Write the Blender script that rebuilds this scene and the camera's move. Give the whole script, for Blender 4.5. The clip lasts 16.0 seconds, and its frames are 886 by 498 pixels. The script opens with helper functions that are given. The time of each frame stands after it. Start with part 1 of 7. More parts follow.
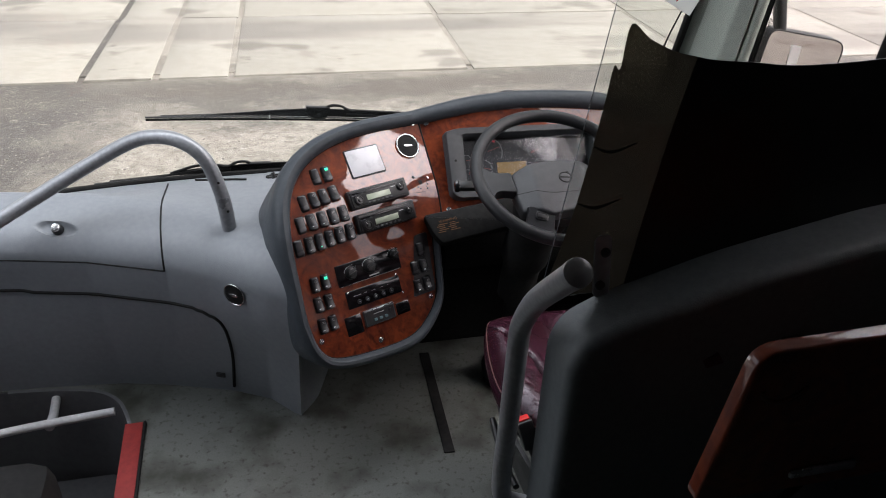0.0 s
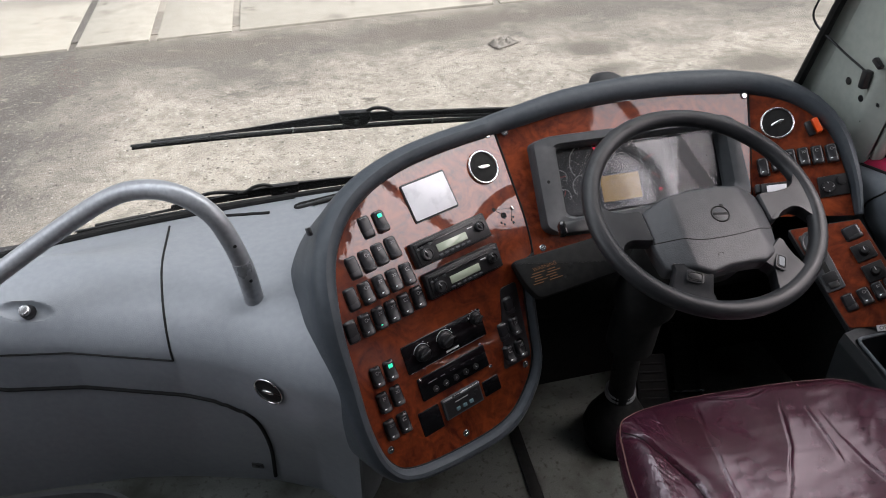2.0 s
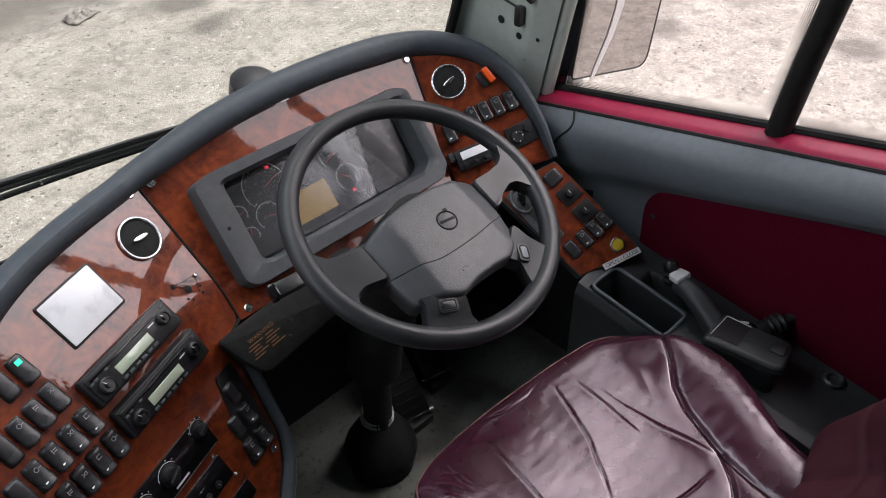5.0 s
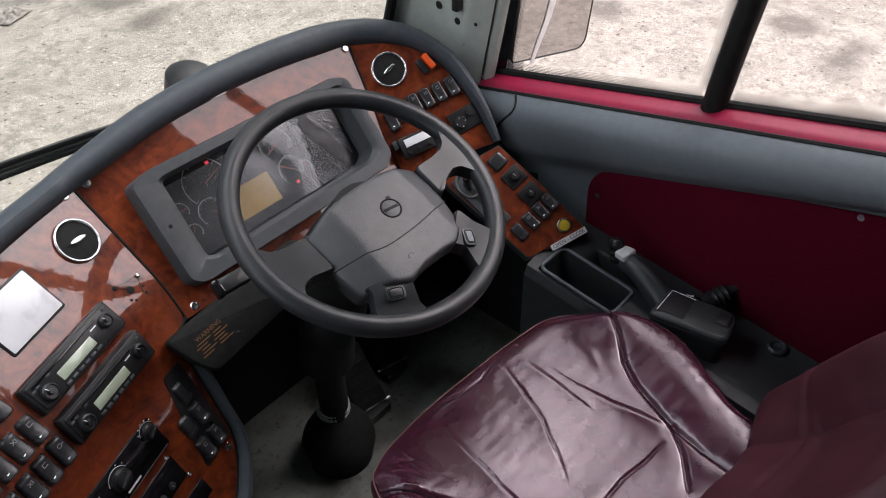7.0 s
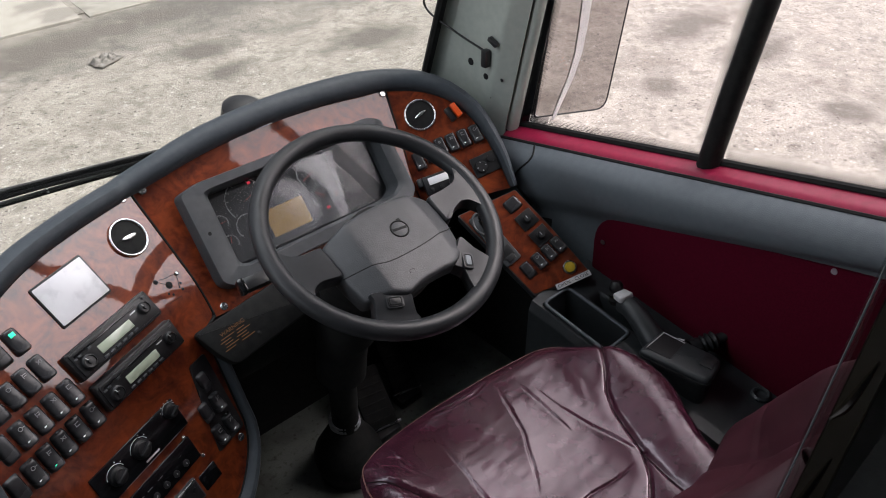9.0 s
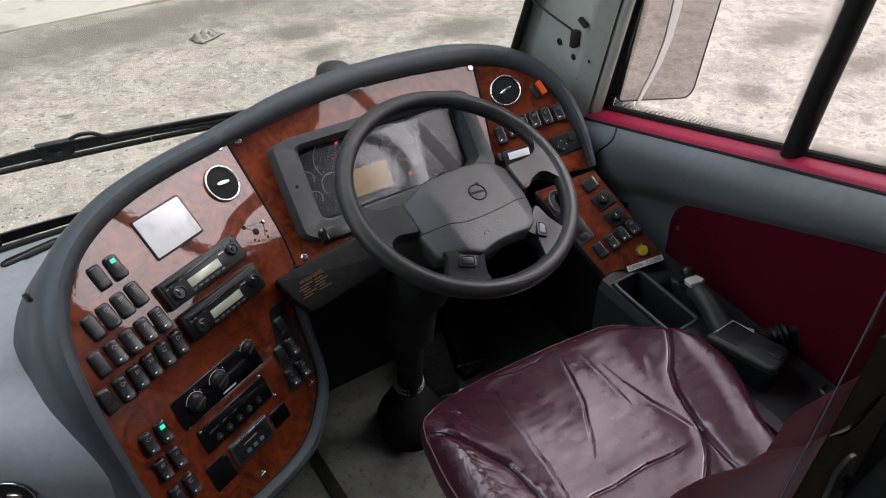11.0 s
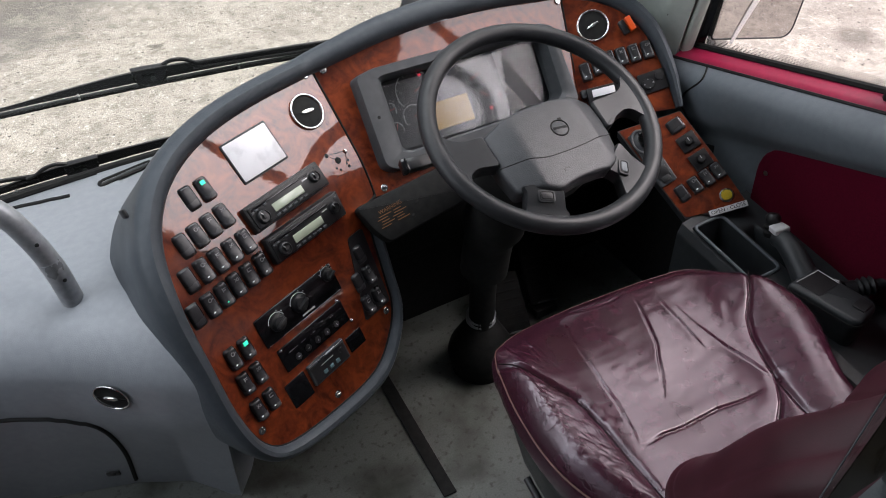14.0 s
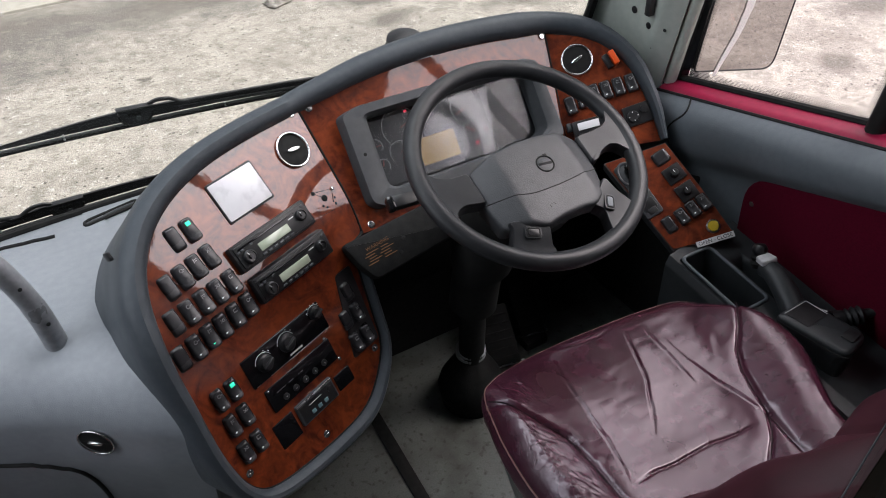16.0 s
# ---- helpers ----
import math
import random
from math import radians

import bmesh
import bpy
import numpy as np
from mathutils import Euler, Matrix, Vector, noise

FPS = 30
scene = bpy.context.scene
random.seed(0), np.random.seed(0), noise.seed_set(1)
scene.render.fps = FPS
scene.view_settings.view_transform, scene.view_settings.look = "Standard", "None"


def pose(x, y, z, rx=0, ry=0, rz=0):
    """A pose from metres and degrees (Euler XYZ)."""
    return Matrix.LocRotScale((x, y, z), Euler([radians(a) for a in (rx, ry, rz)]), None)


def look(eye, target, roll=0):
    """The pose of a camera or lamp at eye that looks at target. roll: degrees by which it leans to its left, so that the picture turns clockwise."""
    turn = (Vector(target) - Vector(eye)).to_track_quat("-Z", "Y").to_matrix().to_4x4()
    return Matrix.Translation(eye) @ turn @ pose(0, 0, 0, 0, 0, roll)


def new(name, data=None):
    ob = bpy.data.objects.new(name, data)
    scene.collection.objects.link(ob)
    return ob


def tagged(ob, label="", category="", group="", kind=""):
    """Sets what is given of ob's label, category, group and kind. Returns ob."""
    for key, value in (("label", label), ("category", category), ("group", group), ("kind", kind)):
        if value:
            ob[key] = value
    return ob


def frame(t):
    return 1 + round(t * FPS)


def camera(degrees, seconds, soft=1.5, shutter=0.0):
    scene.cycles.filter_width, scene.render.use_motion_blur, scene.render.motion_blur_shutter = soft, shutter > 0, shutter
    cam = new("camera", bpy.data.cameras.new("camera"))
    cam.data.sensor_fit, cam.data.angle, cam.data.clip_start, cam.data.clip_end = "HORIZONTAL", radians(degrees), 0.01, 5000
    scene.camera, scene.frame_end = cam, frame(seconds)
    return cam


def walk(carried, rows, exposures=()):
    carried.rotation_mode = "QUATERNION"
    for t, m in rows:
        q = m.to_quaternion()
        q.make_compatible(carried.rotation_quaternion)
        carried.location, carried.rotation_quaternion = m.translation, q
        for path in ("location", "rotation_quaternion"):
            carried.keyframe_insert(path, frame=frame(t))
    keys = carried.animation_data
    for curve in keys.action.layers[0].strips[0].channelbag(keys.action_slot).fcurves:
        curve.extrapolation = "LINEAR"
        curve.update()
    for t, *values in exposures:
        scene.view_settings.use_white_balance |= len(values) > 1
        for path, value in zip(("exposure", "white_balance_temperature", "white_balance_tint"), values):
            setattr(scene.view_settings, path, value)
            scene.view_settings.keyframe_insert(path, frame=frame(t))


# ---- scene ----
cam = camera(58.8, 16.0, soft=1.0)
PATH = [
    (0, (-0.196, 0.287, 1.769), (0.248, 1.957, 0.763), 2.8),
    (0.5, (-0.172, 0.417, 1.8), (0.195, 2.096, 0.777), -0.0),
    (1, (-0.308, 0.617, 1.787), (0.021, 2.287, 0.736), -0.5),
    (1.5, (-0.324, 0.823, 1.713), (0.101, 2.44, 0.615), 1.9),
    (2, (-0.193, 0.991, 1.71), (0.182, 2.576, 0.549), -1.5),
    (2.5, (-0.158, 1.106, 1.692), (0.238, 2.689, 0.535), -1.7),
    (3, (-0.223, 1.287, 1.677), (0.515, 2.73, 0.504), -0.2),
    (3.5, (-0.207, 1.399, 1.678), (0.806, 2.592, 0.432), 1.3),
    (4, (-0.168, 1.402, 1.682), (0.864, 2.545, 0.407), 1.6),
    (4.5, (-0.11, 1.395, 1.689), (0.94, 2.495, 0.39), 0.0),
    (4.7, (-0.094, 1.388, 1.685), (0.953, 2.487, 0.381), -0.7),
    (6.8, (-0.076, 1.363, 1.684), (1.015, 2.368, 0.343), -1.2),
    (7, (-0.076, 1.363, 1.681), (1.037, 2.361, 0.352), -0.9),
    (7.5, (-0.078, 1.358, 1.695), (1.043, 2.368, 0.383), -1.1),
    (8, (-0.085, 1.375, 1.706), (1.082, 2.404, 0.45), -0.9),
    (8.5, (-0.113, 1.319, 1.707), (1.065, 2.379, 0.488), 0.0),
    (9, (-0.126, 1.17, 1.716), (0.959, 2.349, 0.519), 0.1),
    (9.5, (-0.134, 1.14, 1.714), (0.893, 2.369, 0.516), -0.0),
    (9.7, (-0.142, 1.146, 1.709), (0.875, 2.382, 0.514), 0.3),
    (11.8, (-0.200, 1.097, 1.687), (0.660, 2.424, 0.468), 0.6),
    (12, (-0.207, 1.11, 1.691), (0.629, 2.429, 0.442), 1.0),
    (12.5, (-0.212, 1.104, 1.693), (0.581, 2.453, 0.448), 0.7),
    (13, (-0.209, 1.109, 1.697), (0.534, 2.486, 0.451), -0.2),
    (13.5, (-0.196, 1.106, 1.697), (0.55, 2.469, 0.438), -0.8),
    (14, (-0.196, 1.103, 1.681), (0.54, 2.419, 0.367), -1.2),
    (14.5, (-0.201, 1.091, 1.678), (0.546, 2.364, 0.328), -1.0),
    (15, (-0.203, 1.079, 1.68), (0.553, 2.356, 0.339), -1.1),
    (15.5, (-0.196, 1.078, 1.694), (0.578, 2.389, 0.396), -1.4),
    (16, (-0.179, 1.114, 1.695), (0.597, 2.455, 0.43), -1.5),
]
walk(cam, [(t, look(eye, target, roll)) for t, eye, target, roll in PATH],
     exposures=[(0, 0.14, 6300, 14), (1.0, -0.05, 6300, 14), (1.5, 0.0, 6300, 14), (2.0, 0.12, 6300, 14), (2.5, 0.0, 6300, 14), (3.0, -0.04, 6280, 13.5), (3.5, -0.1, 6260, 13), (4.2, 0.1, 6250, 13), (7.5, 0.2, 6270, 13), (9, 0.03, 6270, 13), (12, 0.07, 6250, 13), (13.5, 0.10, 6270, 13), (14.5, 0.47, 6270, 12.5), (15, 0.40, 6250, 12.5), (16, 0.2, 6250, 13)])
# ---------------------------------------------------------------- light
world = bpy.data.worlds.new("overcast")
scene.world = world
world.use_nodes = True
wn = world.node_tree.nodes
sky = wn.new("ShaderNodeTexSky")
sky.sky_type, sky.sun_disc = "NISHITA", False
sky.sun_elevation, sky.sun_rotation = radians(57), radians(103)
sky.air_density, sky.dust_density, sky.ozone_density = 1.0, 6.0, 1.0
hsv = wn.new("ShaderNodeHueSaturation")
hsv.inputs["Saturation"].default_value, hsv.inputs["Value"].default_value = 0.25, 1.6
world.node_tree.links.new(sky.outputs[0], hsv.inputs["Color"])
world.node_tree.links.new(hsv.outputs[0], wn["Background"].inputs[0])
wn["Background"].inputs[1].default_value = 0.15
sun = new("sun", bpy.data.lights.new("sun", "SUN"))
sun.data.energy, sun.data.angle, sun.data.color = 2.0, radians(85), (1.0, 0.975, 0.96)
sun.matrix_world = look((5.2, -1.2, 8.4), (0, 0, 0))


def sky_panel(name, at, towards, w, h, watts):
    """Stands in for the sky's light in a window's opening."""
    lamp = bpy.data.lights.new(name, "AREA")
    lamp.shape, lamp.size, lamp.size_y, lamp.energy, lamp.color = "RECTANGLE", w, h, watts, (0.93, 0.97, 1.0)
    new(name, lamp).matrix_world = look(at, towards)


sky_panel("windscreen_sky", (-0.25, 2.50, 1.76), (-0.22, 1.55, 0.0), 1.9, 0.40, 10.8)
sky_panel("entrance_sky", (-1.25, 2.40, 1.30), (-0.60, 2.05, 0.0), 0.6, 1.1, 5.2)

# ---------------------------------------------------------------- materials
def nodes_of(name):
    m = bpy.data.materials.new(name)
    m.use_nodes = True
    t = m.node_tree
    return m, t.nodes, t.links, t.nodes["Principled BSDF"]


def mat(name, c1, c2=None, rough=0.5, scale=40.0, detail=4.0, bump=0.0, bump_scale=300.0, metal=0.0, coat=0.0, spec=0.5, rough_var=0.0, stains=None, specks=None):
    """Principled surface: two tones of noise, fine relief, uneven gloss, and larger stains."""
    m, n, l, b = nodes_of(name)
    b.inputs["Metallic"].default_value, b.inputs["Roughness"].default_value = metal, rough
    b.inputs["Coat Weight"].default_value, b.inputs["Specular IOR Level"].default_value = coat, spec
    b.inputs["Coat Roughness"].default_value = 0.05
    tc = n.new("ShaderNodeTexCoord")
    tex = n.new("ShaderNodeTexNoise")
    tex.inputs["Scale"].default_value, tex.inputs["Detail"].default_value = scale, detail
    l.new(tc.outputs["Object"], tex.inputs["Vector"])
    ramp = n.new("ShaderNodeMix")
    ramp.data_type = "RGBA"
    ramp.inputs["A"].default_value, ramp.inputs["B"].default_value = (*c1, 1), (*(c2 or c1), 1)
    sharp = n.new("ShaderNodeMapRange")
    sharp.inputs["From Min"].default_value, sharp.inputs["From Max"].default_value = 0.35, 0.65
    l.new(tex.outputs["Fac"], sharp.inputs["Value"])
    l.new(sharp.outputs[0], ramp.inputs["Factor"])
    out = ramp.outputs["Result"]
    for colour, s_scale, low, high in [k for k in (stains, specks) if k]:
        big = n.new("ShaderNodeTexNoise")
        big.inputs["Scale"].default_value, big.inputs["Detail"].default_value = s_scale, 6
        l.new(tc.outputs["Object"], big.inputs["Vector"])
        mr = n.new("ShaderNodeMapRange")
        mr.inputs["From Min"].default_value, mr.inputs["From Max"].default_value = low, high
        l.new(big.outputs["Fac"], mr.inputs["Value"])
        mx = n.new("ShaderNodeMix")
        mx.data_type = "RGBA"
        mx.inputs["B"].default_value = (*colour, 1)
        l.new(mr.outputs[0], mx.inputs["Factor"])
        l.new(out, mx.inputs["A"])
        out = mx.outputs["Result"]
    l.new(out, b.inputs["Base Color"])
    if rough_var:
        rv = n.new("ShaderNodeTexNoise")
        rv.inputs["Scale"].default_value, rv.inputs["Detail"].default_value = 9, 5
        l.new(tc.outputs["Object"], rv.inputs["Vector"])
        rm = n.new("ShaderNodeMapRange")
        rm.inputs["To Min"].default_value, rm.inputs["To Max"].default_value = rough - rough_var, rough + rough_var
        rm.inputs["From Min"].default_value, rm.inputs["From Max"].default_value = 0.3, 0.7
        l.new(rv.outputs["Fac"], rm.inputs["Value"])
        l.new(rm.outputs[0], b.inputs["Roughness"])
    if bump:
        bt = n.new("ShaderNodeTexNoise")
        bt.inputs["Scale"].default_value, bt.inputs["Detail"].default_value = bump_scale, 3
        l.new(tc.outputs["Object"], bt.inputs["Vector"])
        bn = n.new("ShaderNodeBump")
        bn.inputs["Strength"].default_value, bn.inputs["Distance"].default_value = bump, 0.002
        l.new(bt.outputs["Fac"], bn.inputs["Height"])
        l.new(bn.outputs[0], b.inputs["Normal"])
    return m


def glow(name, colour, strength):
    m, n, l, b = nodes_of(name)
    b.inputs["Base Color"].default_value = (*colour, 1)
    b.inputs["Emission Color"].default_value, b.inputs["Emission Strength"].default_value = (*colour, 1), strength
    return m


def wood(name, light, dark):
    """Lacquered burr veneer: swirled grain under a glossy coat that is slightly wavy."""
    m, n, l, b = nodes_of(name)
    tc = n.new("ShaderNodeTexCoord")
    warp = n.new("ShaderNodeTexNoise")
    warp.inputs["Scale"].default_value, warp.inputs["Detail"].default_value, warp.inputs["Distortion"].default_value = 14, 6, 2.5
    grain = n.new("ShaderNodeTexNoise")
    grain.inputs["Scale"].default_value, grain.inputs["Detail"].default_value, grain.inputs["Distortion"].default_value = 60, 8, 1.0
    for x in (warp, grain):
        l.new(tc.outputs["Object"], x.inputs["Vector"])
    add = n.new("ShaderNodeMath")
    add.operation = "MULTIPLY_ADD"
    add.inputs[1].default_value = 0.45
    l.new(grain.outputs["Fac"], add.inputs[0])
    l.new(warp.outputs["Fac"], add.inputs[2])
    mr = n.new("ShaderNodeMapRange")
    mr.inputs["From Min"].default_value, mr.inputs["From Max"].default_value = 0.5, 0.95
    l.new(add.outputs[0], mr.inputs["Value"])
    mx = n.new("ShaderNodeMix")
    mx.data_type = "RGBA"
    mx.inputs["A"].default_value, mx.inputs["B"].default_value = (*dark, 1), (*light, 1)
    l.new(mr.outputs[0], mx.inputs["Factor"])
    l.new(mx.outputs["Result"], b.inputs["Base Color"])
    b.inputs["Roughness"].default_value, b.inputs["Specular IOR Level"].default_value = 0.4, 0.15
    b.inputs["Coat Weight"].default_value, b.inputs["Coat Roughness"].default_value, b.inputs["Coat IOR"].default_value = 1.0, 0.03, 1.65
    wv = n.new("ShaderNodeTexNoise")
    wv.inputs["Scale"].default_value, wv.inputs["Detail"].default_value = 25, 3
    l.new(tc.outputs["Object"], wv.inputs["Vector"])
    bn = n.new("ShaderNodeBump")
    bn.inputs["Strength"].default_value, bn.inputs["Distance"].default_value = 0.05, 0.004
    l.new(wv.outputs["Fac"], bn.inputs["Height"])
    l.new(bn.outputs[0], b.inputs["Coat Normal"])
    return m


def pane_material(name, tint, gloss_scale=1.0, body=None, rough=0.02, scatter="BsdfDiffuse"):
    """A clear pane: transparent, with a mirror sheen that grows at grazing angles (Schlick)."""
    m, n, l, b = nodes_of(name)
    n.remove(b)
    tr, gl, mx, lw = (n.new("ShaderNode" + k) for k in ("BsdfTransparent", "BsdfGlossy", "MixShader", "LayerWeight"))
    tr.inputs[0].default_value = (*tint, 1)
    gl.inputs["Roughness"].default_value = rough
    pw, sc = n.new("ShaderNodeMath"), n.new("ShaderNodeMath")
    pw.operation, sc.operation = "POWER", "MULTIPLY_ADD"
    lw.inputs["Blend"].default_value = 0.5
    pw.inputs[1].default_value = 5.0
    sc.inputs[1].default_value, sc.inputs[2].default_value = 0.5 * gloss_scale, 0.022 * gloss_scale
    l.new(lw.outputs["Facing"], pw.inputs[0])
    l.new(pw.outputs[0], sc.inputs[0])
    l.new(sc.outputs[0], mx.inputs[0])
    clear = tr.outputs[0]
    if body:
        colour, share = body
        df, half = n.new("ShaderNode" + scatter), n.new("ShaderNodeMixShader")
        df.inputs[0].default_value, half.inputs[0].default_value = (*colour, 1), share
        l.new(tr.outputs[0], half.inputs[1])
        l.new(df.outputs[0], half.inputs[2])
        clear = half.outputs[0]
    l.new(clear, mx.inputs[1])
    l.new(gl.outputs[0], mx.inputs[2])
    l.new(mx.outputs[0], n["Material Output"].inputs[0])
    return m


GREY = mat("grey_moulding", (0.24, 0.258, 0.278), (0.265, 0.283, 0.303), 0.42, 60, bump=0.25, bump_scale=500, rough_var=0.06)
LIPGREY = mat("lip_grey", (0.046, 0.055, 0.064), (0.055, 0.064, 0.073), 0.45, 60, bump=0.25, bump_scale=500, rough_var=0.06, spec=0.3)
TRIMGREY = mat("trim_grey", (0.108, 0.126, 0.140), (0.123, 0.141, 0.155), 0.48, 60, bump=0.25, bump_scale=500, rough_var=0.06)
CONSOLEGREY = mat("console_grey", (0.025, 0.029, 0.031), (0.032, 0.036, 0.038), 0.40, 60, bump=0.2, bump_scale=500, rough_var=0.05)
COACHWHITE = mat("white_coachwork", (0.72, 0.72, 0.71), (0.64, 0.64, 0.62), 0.25, 12, coat=0.6, stains=((0.5, 0.48, 0.44), 6, 0.55, 0.75))
DARKGREY = mat("dark_moulding", (0.046, 0.050, 0.054), (0.057, 0.061, 0.065), 0.46, 60, bump=0.25, bump_scale=500, rough_var=0.05)
BLACK = mat("black_plastic", (0.010, 0.010, 0.011), (0.015, 0.015, 0.016), 0.40, 80, bump=0.12, bump_scale=700, rough_var=0.06)
# near-black also stands in for shade on parts under the dashboard
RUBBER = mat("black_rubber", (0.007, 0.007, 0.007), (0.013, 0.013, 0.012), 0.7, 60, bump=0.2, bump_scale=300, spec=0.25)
GLOSSBLACK = mat("gloss_black", (0.008, 0.008, 0.009), None, 0.12, 30)
WOOD = wood("burr_veneer", (0.230, 0.045, 0.012), (0.062, 0.0085, 0.004))
WOODTABLE = wood("brown_tray_wood", (0.22, 0.045, 0.016), (0.10, 0.018, 0.008))
CHROME = mat("chrome", (0.86, 0.86, 0.85), (0.75, 0.75, 0.75), 0.22, 60, metal=1.0)
STEEL = mat("brushed_steel", (0.52, 0.53, 0.54), (0.42, 0.43, 0.44), 0.3, 120, metal=1.0, rough_var=0.08)
PALERAIL = mat("pale_rail", (0.66, 0.66, 0.67), (0.58, 0.58, 0.59), 0.4, 90, bump=0.08, bump_scale=200, rough_var=0.08)
RAILGREY = mat("rail_grey", (0.34, 0.35, 0.365), (0.28, 0.29, 0.30), 0.35, 90, metal=0.35, bump=0.08, bump_scale=200, rough_var=0.08)
WHITE = mat("white_print", (0.7, 0.7, 0.7), None, 0.5, 30)
SCREEN = mat("grey_screen", (0.88, 0.87, 0.89), (0.80, 0.79, 0.81), 0.45, 14, coat=0.35, stains=((0.66, 0.65, 0.67), 30, 0.55, 0.75))
LCD = mat("radio_lcd", (0.42, 0.47, 0.36), (0.38, 0.43, 0.33), 0.15, 30, coat=0.6)
AMBER = mat("amber_lcd", (0.78, 0.47, 0.13), (0.70, 0.42, 0.11), 0.25, 20)
ORANGE = mat("orange_plastic", (0.8, 0.10, 0.01), (0.7, 0.08, 0.01), 0.35, 40)
YELLOW = mat("yellow_button", (0.55, 0.40, 0.02), (0.45, 0.33, 0.02), 0.35, 40)
REDFABRIC = mat("crimson_cloth", (0.080, 0.002, 0.013), (0.060, 0.0015, 0.010), 0.95, 300, bump=0.5, bump_scale=900, spec=0.1)
REDPAINT = mat("crimson_vinyl", (0.27, 0.006, 0.042), (0.22, 0.005, 0.034), 0.45, 60, rough_var=0.08)
REDEDGE = mat("red_nosing", (0.33, 0.04, 0.035), (0.26, 0.03, 0.03), 0.5, 60)
BELTRED = mat("red_release", (0.7, 0.02, 0.02), None, 0.35, 40)
LEATHER = mat("burgundy_leather", (0.034, 0.009, 0.0175), (0.044, 0.012, 0.022), 0.20, 25, bump=0.10, bump_scale=420, rough_var=0.10, spec=0.72, stains=((0.030, 0.007, 0.012), 9, 0.45, 0.7))
LEATHER.node_tree.nodes["Principled BSDF"].inputs["Specular Tint"].default_value = (1.0, 0.91, 0.98, 1)
SWITCH = mat("switch_black", (0.022, 0.022, 0.024), (0.029, 0.029, 0.031), 0.27, 120, bump=0.06, bump_scale=900, rough_var=0.05)
BACKLEATHER = mat("burgundy_backrest", (0.036, 0.0085, 0.013), (0.046, 0.011, 0.017), 0.46, 25, bump=0.15, bump_scale=400, rough_var=0.06, spec=0.25)
SEAM = mat("dark_seam", (0.008, 0.003, 0.004), None, 0.8, 40, spec=0.1)
FLOOR = mat("grey_vinyl", (0.120, 0.128, 0.116), (0.150, 0.159, 0.145), 0.4, 260, bump=0.1, bump_scale=400, rough_var=0.1, stains=((0.040, 0.042, 0.032), 5.5, 0.48, 0.68), specks=((0.05, 0.05, 0.038), 60, 0.56, 0.72))
PILLAR = mat("pillar_grey", (0.44, 0.475, 0.425), (0.40, 0.435, 0.39), 0.5, 50, bump=0.1, bump_scale=400)
CEIL = mat("ceiling_cloth", (0.13, 0.13, 0.135), (0.10, 0.10, 0.105), 0.9, 120)
WALLIN = mat("saloon_wall", (0.07, 0.07, 0.075), (0.05, 0.05, 0.055), 0.85, 60)
FILM = mat("smoked_film", (0.01, 0.01, 0.01), (0.016, 0.015, 0.014), 0.3, 20)
TEXTAMBER = mat("amber_print", (0.15, 0.068, 0.02), None, 0.6, 40)
GREENLED = glow("green_led", (0.04, 0.75, 0.42), 0.9)
WHITELED = glow("pale_marker", (0.8, 0.85, 0.85), 0.35)
REDLED = glow("red_lamp", (1.0, 0.06, 0.10), 0.7)
WINDOW = pane_material("window_glass", (0.85, 0.851, 0.826), 0.8)
SIDEWINDOW = pane_material("side_window_glass", (0.98, 0.95, 0.945), 0.8)
PERSPEX = pane_material("clear_perspex", (0.93, 0.94, 0.93), 1.0)
THINFILM = pane_material("thin_smoked_film", (0.19, 0.175, 0.15), 1.0, ((0.11, 0.10, 0.085), 0.32), 0.08, "BsdfTranslucent")
PRINTRED = pane_material("red_print", (0.5, 0.05, 0.06), 0.3, ((0.55, 0.05, 0.06), 0.9), 0.4, "BsdfTranslucent")
PAPER = pane_material("notice_paper", (0.85, 0.85, 0.85), 0.6, ((0.88, 0.88, 0.86), 0.93), 0.3, "BsdfTranslucent")
LENS = pane_material("cluster_lens", (0.92, 0.92, 0.92), 1.0, None, 0.02)
# milky glare put into the film: boosted sheen and a little pale diffuse
GLAREFILM = pane_material("cluster_film_glare", (0.9, 0.9, 0.9), 4.5, ((0.6, 0.6, 0.63), 0.035), 0.16)
MIRROR = mat("mirror", (0.50, 0.475, 0.47), None, 0.02, 10, metal=1.0)



